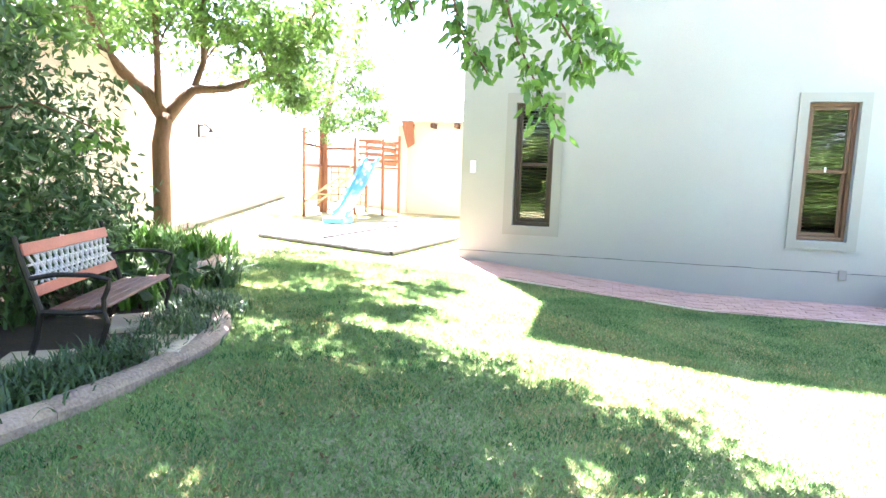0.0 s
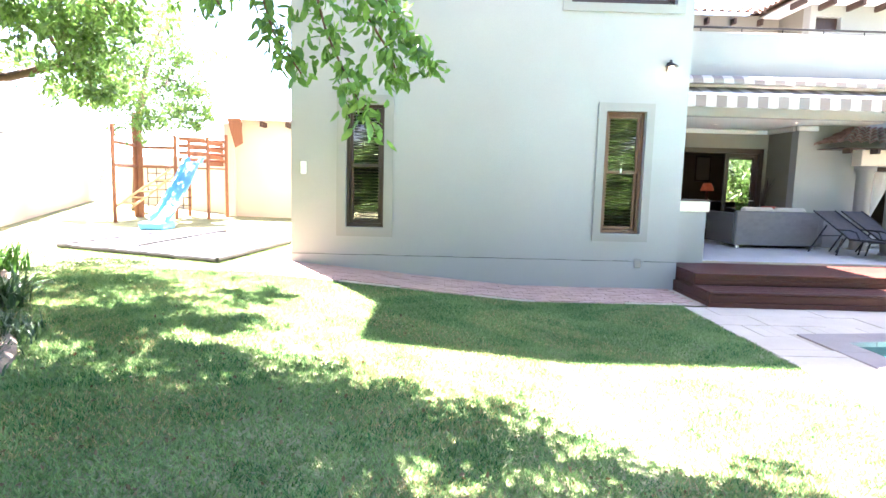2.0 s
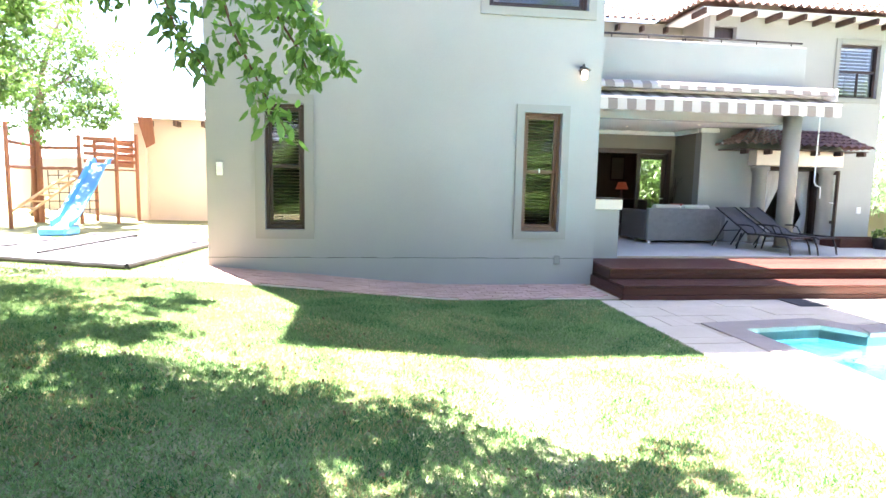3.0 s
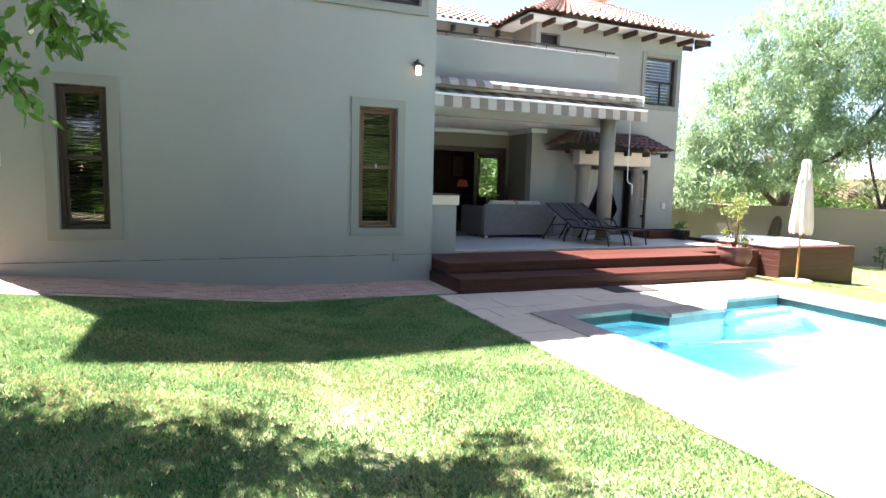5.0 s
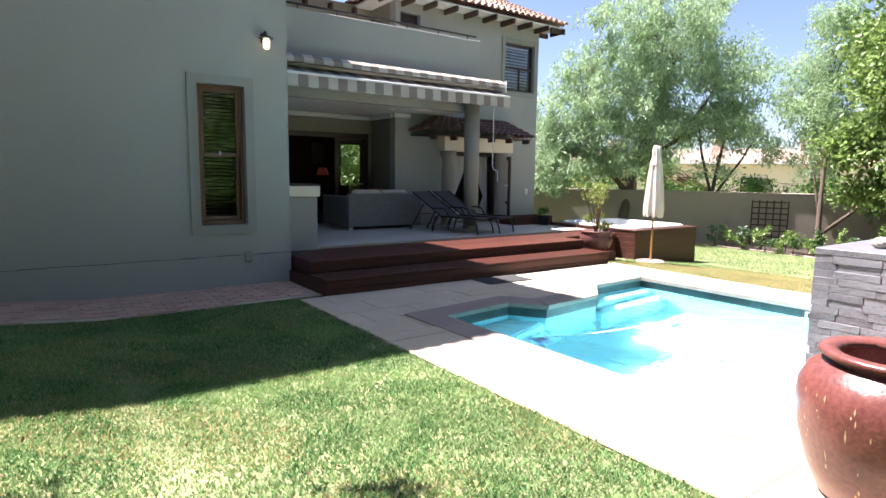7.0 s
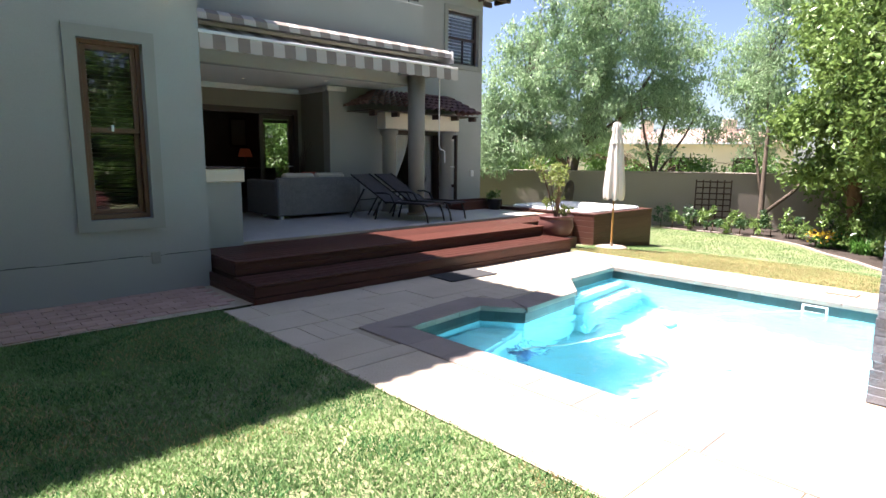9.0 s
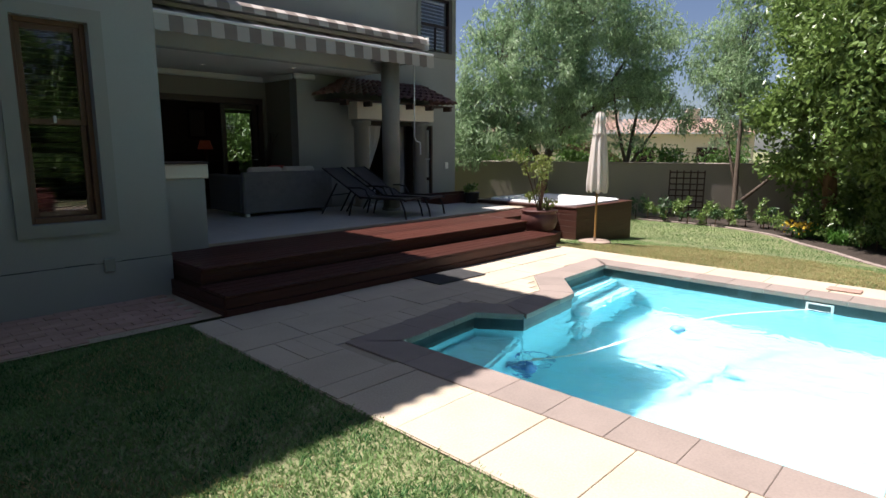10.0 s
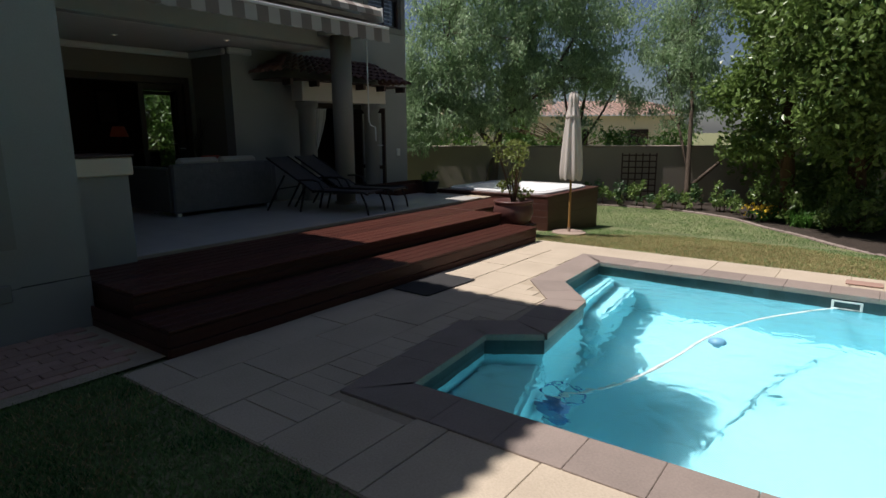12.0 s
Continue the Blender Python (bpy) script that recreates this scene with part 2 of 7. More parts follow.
def tube(bm, pts, radii, n=8, cap=True):
    """A tapered round tube along points."""
    pts = [Vector(p) for p in pts]
    if not hasattr(radii, "__len__"):
        radii = [radii] * len(pts)
    rings = []
    for i, p in enumerate(pts):
        d = (pts[min(i + 1, len(pts) - 1)] - pts[max(i - 1, 0)]).normalized()
        side = d.orthogonal().normalized() if i == 0 else (side - d * side.dot(d)).normalized()
        up = d.cross(side)
        rings.append([bm.verts.new(p + radii[i] * (math.cos(a) * side + math.sin(a) * up)) for a in (2 * math.pi * k / n for k in range(n))])
    for a, b in zip(rings, rings[1:]):
        for k in range(n):
            bm.faces.new((a[k], a[(k + 1) % n], b[(k + 1) % n], b[k]))
    if cap:
        bm.faces.new(rings[0][::-1])
        bm.faces.new(rings[-1])
    return bm


def lathe(profile, n=32):
    """A turned shape from (radius, height) pairs."""
    bm = bmesh.new()
    rings = [[bm.verts.new((r * math.cos(2 * math.pi * k / n), r * math.sin(2 * math.pi * k / n), z)) for k in range(n)] for r, z in profile]
    for a, b in zip(rings, rings[1:]):
        for k in range(n):
            bm.faces.new((a[k], a[(k + 1) % n], b[(k + 1) % n], b[k]))
    bm.faces.new(rings[0][::-1])
    bm.faces.new(rings[-1])
    return bm


def prism(poly, z0, z1):
    bm = bmesh.new()
    a = [bm.verts.new((x, y, z0)) for x, y in poly]
    b = [bm.verts.new((x, y, z1)) for x, y in poly]
    bm.faces.new(a[::-1])
    bm.faces.new(b)
    for i in range(len(poly)):
        j = (i + 1) % len(poly)
        bm.faces.new((a[i], a[j], b[j], b[i]))
    bmesh.ops.recalc_face_normals(bm, faces=bm.faces)
    return bm


def wall_with_openings(name, axis, at, thick, span, zs, openings, mat, label=""):
    """An upright wall along x or y from at to at + thick, with openings (a0, a1, z0, z1) cut through it."""
    us = sorted({span[0], span[1], *(o[0] for o in openings), *(o[1] for o in openings)})
    ws = sorted({zs[0], zs[1], *(o[2] for o in openings), *(o[3] for o in openings)})
    bm = bmesh.new()

    def pt(u, d, w):
        return bm.verts.new((u, at + d, w) if axis == "x" else (at + d, u, w))

    def solid(i, j):
        if not (0 <= i < len(us) - 1 and 0 <= j < len(ws) - 1):
            return False
        u, w = (us[i] + us[i + 1]) / 2, (ws[j] + ws[j + 1]) / 2
        return not any(o[0] < u < o[1] and o[2] < w < o[3] for o in openings)
    for i in range(len(us) - 1):
        for j in range(len(ws) - 1):
            if not solid(i, j):
                continue
            u0, u1, w0, w1 = us[i], us[i + 1], ws[j], ws[j + 1]
            for d in (0, thick):
                bm.faces.new([pt(u0, d, w0), pt(u1, d, w0), pt(u1, d, w1), pt(u0, d, w1)])
            for ok, (a, b) in ((solid(i - 1, j), ((u0, w0), (u0, w1))), (solid(i + 1, j), ((u1, w0), (u1, w1))), (solid(i, j - 1), ((u0, w0), (u1, w0))), (solid(i, j + 1), ((u0, w1), (u1, w1)))):
                if not ok:
                    bm.faces.new([pt(a[0], 0, a[1]), pt(b[0], 0, b[1]), pt(b[0], thick, b[1]), pt(a[0], thick, a[1])])
    bmesh.ops.remove_doubles(bm, verts=bm.verts, dist=1e-4)
    bmesh.ops.recalc_face_normals(bm, faces=bm.faces)
    return part(name, bm, mat, None, label, "structure")


def mesh_from(name, verts, faces, mat, parent=None, label="", kind="", category=""):
    me = bpy.data.meshes.new(name)
    me.from_pydata(verts, [], faces)
    me.materials.append(mat)
    ob = new(name, me)
    ob.parent = parent
    return tagged(ob, label, category, "", kind)


def leaves_mesh(name, centres, size, mat, parent, rng, droop=0.3, slim=0.42, label="", kind="", category="", oval=False):
    """Many small folded leaves, four points each (six if oval), at the given places."""
    c = np.asarray(centres)
    n = len(c)
    d = rng.normal(size=(n, 3))
    d[:, 2] -= droop * 2
    d /= np.linalg.norm(d, axis=1)[:, None]
    w = np.cross(d, rng.normal(size=(n, 3)))
    w /= np.linalg.norm(w, axis=1)[:, None]
    nn = np.cross(d, w)
    s = size * rng.uniform(0.6, 1.3, n)[:, None]
    v = np.stack([c, c + s * (0.5 * d + slim / 2 * w + 0.08 * nn), c + s * d, c + s * (0.5 * d - slim / 2 * w + 0.08 * nn)], 1).reshape(-1, 3)
    f = np.arange(4 * n).reshape(n, 4)
    if oval:
        v = np.stack([c, c + s * (0.3 * d + slim * 0.46 * w + 0.05 * nn), c + s * (0.7 * d + slim * 0.4 * w + 0.05 * nn), c + s * d, c + s * (0.7 * d - slim * 0.4 * w + 0.05 * nn), c + s * (0.3 * d - slim * 0.46 * w + 0.05 * nn)], 1).reshape(-1, 3)
        f = np.arange(6 * n).reshape(n, 6)
    return mesh_from(name, v.tolist(), f.tolist(), mat, parent, label, kind, category)


def ground_height(x, y=0.0):
    """The lawn lies level by the pool, rises towards the play corner and falls away to the back wall."""
    if x < 2.8:
        return 0.085 * min(2.8 - x, 3.6) + 0.012 * max(0.0, -0.8 - x)
    return -0.1 * min(max(x - 11.6, 0.0), 3.6) - 0.02 * max(0.0, min(x, 30.0) - 15.2)

# ---- ground ----
POOL = [(6.10, 5.69), (7.24, 5.82), (7.53, 5.41), (8.62, 5.53), (9.2, 6.03), (10.42, 6.10), (10.42, 2.32), (6.14, 2.32)]
TERRACE = (5.03, 11.4, -3.0, 7.44)


def stepped(stops):
    out = []
    for a, b, s in stops:
        n = max(1, round((b - a) / s))
        out += [a + (b - a) * k / n for k in range(n)]
    return out + [stops[-1][1]]


def lay_ground():
    xs = stepped([(-400, -60, 85), (-60, -16, 8), (-16, 5.03, 0.5), (5.03, 11.4, 0.91), (11.4, 24, 0.7), (24, 60, 9), (60, 400, 85)])
    ys = stepped([(-400, -60, 85), (-60, -12, 8), (-12, -3, 0.75), (-3, 7.44, 0.58), (7.44, 24, 0.72), (24, 60, 9), (60, 400, 85)])
    verts, faces = [], []
    for y in ys:
        for x in xs:
            bumpy = 0.006 * noise.noise(Vector((x * 0.7, y * 0.7, 3))) if -14 < x < 4.5 or x > 12 else 0
            verts.append((x, y, ground_height(x, y) - 0.02 + bumpy))
    w = len(xs)
    for j in range(len(ys) - 1):
        for i in range(w - 1):
            cx, cy = (xs[i] + xs[i + 1]) / 2, (ys[j] + ys[j + 1]) / 2
            if TERRACE[0] < cx < TERRACE[1] and TERRACE[2] < cy < TERRACE[3]:
                continue
            faces.append((j * w + i, j * w + i + 1, (j + 1) * w + i + 1, (j + 1) * w + i))
    mesh_from("ground", verts, faces, GRASS, None, "mown garden lawn with worn and dry patches", "structure")


lay_ground()


def offset_poly(poly, d):
    """The outline moved outwards by d, mitred."""
    out = []
    n = len(poly)
    area = sum(poly[i][0] * poly[(i + 1) % n][1] - poly[(i + 1) % n][0] * poly[i][1] for i in range(n))
    s = 1 if area > 0 else -1
    for i in range(n):
        p, q, r = Vector(poly[i - 1]), Vector(poly[i]), Vector(poly[(i + 1) % n])
        a, b = (q - p).normalized(), (r - q).normalized()
        na, nb = s * Vector((a.y, -a.x)), s * Vector((b.y, -b.x))
        m = (na + nb).normalized()
        out.append(tuple(q + m * d / m.dot(na)))
    return out


OUTER = offset_poly(POOL, 0.34)


def inside(poly, x, y):
    hit = False
    for i in range(len(poly)):
        (x0, y0), (x1, y1) = poly[i - 1], poly[i]
        if (y0 > y) != (y1 > y) and x < (x1 - x0) * (y - y0) / (y1 - y0) + x0:
            hit = not hit
    return hit


def ring_between(inner, outer, z):
    bm = bmesh.new()
    a = [bm.verts.new((*p, z)) for p in inner]
    b = [bm.verts.new((*p, z)) for p in outer]
    for i in range(len(a)):
        j = (i + 1) % len(a)
        bm.faces.new((a[i], a[j], b[j], b[i]))
    return bm


def terrace_bed():
    """The bed under the slabs, open where the pool is."""
    x0, x1, y0, y1 = TERRACE
    edge = [(x0, y1), (7.03, y1), (7.4, y1), (8.5, y1), (9.2, y1), (x1, y1), (x1, y0), (x0, y0)]
    bm = ring_between(POOL, edge, -0.008)
    bmesh.ops.recalc_face_normals(bm, faces=bm.faces)
    part("pavement", bm, MORTAR, None, "sandy joint bed under the pool terrace slabs", "structure")


terrace_bed()

# ---- pool ----


def build_pool():
    bm = bmesh.new()
    a = [bm.verts.new((*p, -0.03)) for p in POOL]
    b = [bm.verts.new((*p, -1.45)) for p in POOL]
    bm.faces.new(b)
    for i in range(len(a)):
        j = (i + 1) % len(a)
        bm.faces.new((a[i], a[j], b[j], b[i]))
    part("pool_shell", bm, PLASTER, None, "turquoise plastered swimming pool basin", "structure")
    bm = bmesh.new()
    inner = offset_poly(POOL, -0.006)
    for i in range(len(inner)):
        p, q = Vector(inner[i]), Vector(inner[(i + 1) % len(inner)])
        n = max(1, round((q - p).length / 0.15))
        for k in range(n):
            u, v = p.lerp(q, k / n), p.lerp(q, (k + 1) / n)
            for z0, z1 in ((-0.24, -0.14), (-0.14, -0.03)):
                bm.faces.new([bm.verts.new((*u, z0)), bm.verts.new((*v, z0)), bm.verts.new((*v, z1)), bm.verts.new((*u, z1))])
    part("waterline_tiles", bm, POOLBAND, None, "dark teal mosaic band along the waterline", "structure")
    for name, poly, z in (("pool_seat", [(6.12, 5.67), (7.22, 5.80), (7.51, 5.41), (7.25, 5.31), (6.12, 4.98)], -0.40),
                          ("pool_step", [(8.80, 5.66), (9.2, 6.01), (10.41, 6.08), (10.41, 5.86), (9.2, 5.75)], -0.30),
                          ("pool_step", [(8.64, 5.53), (8.79, 5.65), (9.2, 5.745), (10.41, 5.855), (10.41, 5.6), (9.1, 5.5), (8.7, 5.4)], -0.62)):
        bm = prism(poly, -1.44, z)
        bmesh.ops.bevel(bm, geom=list(bm.edges), offset=0.045, segments=3, affect="EDGES")
        part(name, bm, PLASTER, None, "submerged turquoise plaster step in the pool corner", "structure")
    # water with slow ripples
    x0, x1, y0, y1 = 6.10, 10.42, 2.32, 6.10
    nx, ny = 96, 84
    pts = {}
    verts, faces = [], []
    for j in range(ny + 1):
        for i in range(nx + 1):
            x, y = x0 + (x1 - x0) * i / nx, y0 + (y1 - y0) * j / ny
            r = math.hypot(x - 9.3, y - 2.5)
            z = 0.004 * noise.noise(Vector((x * 2.2, y * 2.2, 0))) + 0.0022 * noise.noise(Vector((x * 6, y * 6, 5))) + 0.003 * math.sin(9 * r) * math.exp(-0.5 * r)
            pts[i, j] = len(verts)
            verts.append((x, y, -0.135 + z))
    for j in range(ny):
        for i in range(nx):
            x, y = x0 + (x1 - x0) * (i + 0.5) / nx, y0 + (y1 - y0) * (j + 0.5) / ny
            if inside(POOL, x, y) or inside(offset_poly(POOL, 0.06), x, y):
                faces.append((pts[i, j], pts[i + 1, j], pts[i + 1, j + 1], pts[i, j + 1]))
    water = mesh_from("water", verts, faces, WATER, None, "clear rippled turquoise swimming pool water", "structure")
    water.data.polygons.foreach_set("use_smooth", [True] * len(faces))
    water.visible_shadow = False


build_pool()

# ---- house ----
FRONT = 8.74          # face of the near wing
LEFT, RIGHT = -0.79, 5.43
BACK = 12.25          # face of the far wing
FAR = 13.93           # its outer corner
PATIO = 0.43          # patio floor
DECK = 0.39           # timber deck
WIN1 = (0.075, 0.675, 0.90, 2.83)
WIN2 = (4.155, 4.79, 0.90, 2.83)
WIN3 = (3.52, 5.15, 4.45, 5.45)
wall_with_openings("wall_wing_front", "x", FRONT, 0.25, (LEFT, RIGHT), (-0.3, 8.85), [WIN1, WIN2, WIN3], PAINT, "sage grey plastered house wall with two sash windows")
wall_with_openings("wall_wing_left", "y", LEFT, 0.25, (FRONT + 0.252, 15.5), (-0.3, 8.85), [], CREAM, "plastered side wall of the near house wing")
wall_with_openings("wall_wing_right", "y", RIGHT - 0.25, 0.25, (FRONT + 0.252, 17.8), (-0.3, 8.85), [], PAINT, "sage grey side wall beside the covered patio")
part("wall_wing_back", boxed((LEFT, 15.5, -0.3), (RIGHT, 15.7, 8.85)), CREAM, None, "rear wall of the near wing", "structure")
part("floor_wing", boxed((LEFT + 0.25, FRONT + 0.25, 0.3), (RIGHT - 0.25, 15.5, 0.35)), INDOOR, None, "indoor floor of the near wing", "structure")
part("ceiling_wing", boxed((LEFT + 0.26, FRONT + 0.26, 2.96), (RIGHT - 0.26, 15.49, 3.16)), CEILING, None, "white ceiling of the near wing", "structure")
part("plinth_line", boxed((LEFT - 0.004, FRONT - 0.010, -0.3), (RIGHT + 0.004, FRONT - 0.002, 0.455), 0.004), PAINT, None, "slightly proud plinth at the foot of the wall", "structure")
# no groove is cut: its shade is a dark strip over the plinth top
GROOVESHADE = material("dark_groove_shade", (0.075, 0.075, 0.07), 0.95, 0.4, 6, 60, 0.4)
bm = bmesh.new()
for k in range(24):
    a, b = LEFT + (RIGHT - LEFT) * k / 24, LEFT + (RIGHT - LEFT) * (k + 1) / 24
    dz = 0.003 * math.sin(k * 1.7)
    box(bm, (a, FRONT - 0.0105, 0.452 + dz), (b, FRONT - 0.001, 0.459 + dz + 0.003 * math.sin(k * 2.9)))
part("plinth_groove_strip", bm, GROOVESHADE, None, "thin dark strip standing for the shade of a plinth groove", "structure")


def surround(win, wide, name="trim"):
    x0, x1, z0, z1 = win
    return wall_with_openings(name, "x", FRONT - 0.035, 0.034, (x0 - wide, x1 + wide), (z0 - wide, z1 + wide), [win], TRIM, "raised grey plaster band round a window")


surround(WIN1, 0.145)
surround(WIN2, 0.125)
surround(WIN3, 0.13)


def sash_window(name, win, y, wood, label, slats=True):
    """A double-hung sash: frame, two sashes, panes, and a slatted blind behind."""
    x0, x1, z0, z1 = win
    zm = (z0 + z1) / 2 + 0.02
    w = thing(name, pose(0, 0, 0), label, "window")
    w["kind"] = "structure"
    bm = bmesh.new()
    for lo, hi in (((x0, y, z0), (x0 + 0.05, y + 0.12, z1)), ((x1 - 0.05, y, z0), (x1, y + 0.12, z1)), ((x0 + 0.05, y, z1 - 0.05), (x1 - 0.05, y + 0.12, z1)), ((x0 + 0.05, y, z0), (x1 - 0.05, y + 0.12, z0 + 0.06))):
        box(bm, lo, hi, 0.006)
    part("window_frame", bm, wood, w)
    for nm, a, b, dy in (("upper_sash", zm - 0.03, z1 - 0.05, 0.02), ("lower_sash", z0 + 0.06, zm + 0.03, 0.065)):
        bm = bmesh.new()
        xa, xb = x0 + 0.051, x1 - 0.051
        t = 0.05
        for lo, hi in (((xa, y + dy, a), (xa + t, y + dy + 0.04, b)), ((xb - t, y + dy, a), (xb, y + dy + 0.04, b)), ((xa + t, y + dy, b - t), (xb - t, y + dy + 0.04, b)), ((xa + t, y + dy, a), (xb - t, y + dy + 0.04, a + t))):
            box(bm, lo, hi, 0.004)
        s = part(nm, bm, wood, w)
        g = part("pane", boxed((xa + t - 0.004, y + dy + 0.016, a + t - 0.004), (xb - t + 0.004, y + dy + 0.022, b - t + 0.004)), GLASS, s, "clear reflecting pane")
        g.visible_shadow = False
    if slats:
        bl = part("blind", boxed((x0 + 0.06, y + 0.16, z1 - 0.09), (x1 - 0.06, y + 0.21, z1 - 0.05), 0.004), DARKWOOD, w, "dark wooden slatted blind")
        n = int((z1 - z0 - 0.15) / 0.05)
        me = bpy.data.meshes.new("slat")
        sb = boxed((-(x1 - x0) / 2 + 0.065, -0.022, -0.0015), ((x1 - x0) / 2 - 0.065, 0.022, 0.0015))
        sb.to_mesh(me)
        sb.free()
        me.materials.append(BLIND)
        for k in range(n + 2):
            shared("slat", me, pose((x0 + x1) / 2, y + 0.185, z1 - 0.12 - k * 0.05, 68 + 4 * math.sin(k * 1.7), 0, 0), bl)
    return w


sash_window("window_1", WIN1, FRONT + 0.07, DARKWOOD, "dark stained wooden sash window with slatted blind")
sash_window("window_2", WIN2, FRONT + 0.07, TANWOOD, "varnished wooden sash window reflecting garden trees")
sash_window("window_3", WIN3, FRONT + 0.07, DARKWOOD, "upper dark wooden window with curtain", False)
part("window_catch", boxed((4.45, FRONT + 0.075, 1.87), (4.475, FRONT + 0.09, 1.94), 0.003), METALWHITE, bpy.data.objects["window_2"], "small white sash catch")

# covered patio and living room behind
part("floor_patio", box(boxed((RIGHT, 9.32, 0.05), (12.97, BACK + 1.35, PATIO - 0.012)), (12.97, 10.75, 0.05), (FAR - 0.02, BACK + 1.35, PATIO - 0.012)), MORTAR, None, "grouted bed of the covered patio floor", "structure")
ALCOVE_R = 9.37
REAR = 13.42
BACKDOOR = (10.4, 11.45, PATIO, 2.75)
wall_with_openings("wall_far_front", "x", BACK, 0.25, (ALCOVE_R, FAR), (-0.6, 5.65), [(11.0, 12.5, PATIO, 2.22), (12.72, 13.76, 3.88, 5.12), (9.5, 10.05, 5.05, 5.36)], PAINT, "grey plastered far wing wall with a tiled porch")
part("wall_far_side", boxed((FAR - 0.25, BACK + 0.252, -0.6), (FAR, 19, 5.65)), PAINT, None, "outer side wall of the far wing", "structure")
part("wall_alcove_right", boxed((ALCOVE_R, BACK + 0.252, 0), (ALCOVE_R + 0.25, REAR + 0.3, 5.65)), TAUPE, None, "side wall of the covered patio", "structure")
wall_with_openings("wall_patio_rear", "x", REAR, 0.2, (RIGHT, ALCOVE_R), (0, 5.65), [(5.9, 9.3, PATIO, 2.62)], TAUPE, "rear patio wall with wide dark doorway")
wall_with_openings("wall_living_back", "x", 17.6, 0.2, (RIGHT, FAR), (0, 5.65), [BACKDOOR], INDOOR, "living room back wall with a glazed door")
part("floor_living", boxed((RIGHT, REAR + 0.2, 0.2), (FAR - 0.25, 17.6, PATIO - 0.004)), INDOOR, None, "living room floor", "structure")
part("ceiling_living", boxed((RIGHT, REAR + 0.2, 2.9), (FAR - 0.25, 17.6, 3.0)), CEILING, None, "living room ceiling", "structure")
part("ceiling_patio", boxed((RIGHT + 0.002, 11.2, 3.06), (ALCOVE_R + 0.002, REAR - 0.002, 3.2)), CEILING, None, "white plaster ceiling of the covered patio", "structure")
bm = bmesh.new()
box(bm, (RIGHT + 0.01, REAR - 0.07, 2.95), (ALCOVE_R - 0.07, REAR - 0.003, 3.055), 0.02)
box(bm, (ALCOVE_R - 0.07, BACK + 0.1, 2.95), (ALCOVE_R - 0.003, REAR - 0.003, 3.055), 0.02)
box(bm, (ALCOVE_R - 0.07, BACK - 0.07, 2.95), (ALCOVE_R + 0.4, BACK - 0.003, 3.055), 0.02)
part("cornice", bm, CEILING, None, "moulded white cornice under the patio ceiling", "structure")
part("wall_balcony", boxed((RIGHT + 0.002, 11.0, 3.06), (10.86, 11.198, 4.66), 0.01), PAINT, None, "solid grey plastered balcony parapet", "structure")
part("wall_balcony_side", boxed((10.66, 11.202, 3.22), (10.86, BACK - 0.002, 4.66), 0.01), PAINT, None, "return of the balcony parapet", "structure")
part("balcony_slab", boxed((ALCOVE_R + 0.004, 11.205, 3.08), (10.655, BACK - 0.002, 3.22)), CEILING, None, "underside of the balcony slab", "structure")
part("wall_upper_rear", boxed((RIGHT, REAR + 0.4, 3.2), (ALCOVE_R, REAR + 0.6, 5.65)), CREAM, None, "cream wall behind the balcony", "structure")
for lo, hi in (((12.60, BACK - 0.03, 3.76), (12.72, BACK - 0.001, 5.24)), ((13.76, BACK - 0.03, 3.76), (13.88, BACK - 0.001, 5.24)), ((12.721, BACK - 0.03, 5.12), (13.759, BACK - 0.001, 5.24)), ((12.721, BACK - 0.03, 3.76), (13.759, BACK - 0.001, 3.88))):
    part("trim", boxed(lo, hi, 0.005), TRIM, None, "raised plaster band round the upper window", "structure")


def casement(name, win, y):
    x0, x1, z0, z1 = win
    w = thing(name, pose(0, 0, 0), "dark upper window reflecting a tiled roof", "window")
    w["kind"] = "structure"
    bm = bmesh.new()
    xm, zm = x0 + 0.55 * (x1 - x0), (z0 + z1) / 2
    for lo, hi in (((x0, y, z0), (x0 + 0.05, y + 0.08, z1)), ((x1 - 0.05, y, z0), (x1, y + 0.08, z1)), ((x0 + 0.05, y, z1 - 0.05), (x1 - 0.05, y + 0.08, z1)), ((x0 + 0.05, y, z0), (x1 - 0.05, y + 0.08, z0 + 0.05)), ((x0 + 0.05, y, zm - 0.03), (x1 - 0.05, y + 0.08, zm + 0.03)), ((xm, y + 0.01, z0 + 0.05), (xm + 0.03, y + 0.07, zm - 0.03))):
        box(bm, lo, hi, 0.005)
    part("window_frame", bm, DARKWOOD, w)
    for a, b in ((z0 + 0.05, zm - 0.03), (zm + 0.03, z1 - 0.05)):
        p = part("pane", boxed((x0 + 0.046, y + 0.035, a - 0.004), (x1 - 0.046, y + 0.041, b + 0.004)), GLASS, w)
        p.visible_shadow = False
    bl = part("blind", boxed((x0 + 0.06, y + 0.12, z1 - 0.1), (x1 - 0.06, y + 0.16, z1 - 0.06)), PLASTICWHITE, w, "white slatted blind")
    me = bpy.data.meshes.new("slat")
    sb = boxed((-(x1 - x0) / 2 + 0.07, -0.03, -0.002), ((x1 - x0) / 2 - 0.07, 0.03, 0.002))
    sb.to_mesh(me)
    sb.free()
    me.materials.append(PLASTICWHITE)
    for k in range(13):
        shared("slat", me, pose((x0 + x1) / 2, y + 0.14, z1 - 0.15 - k * 0.08, 35, 0, 0), bl)


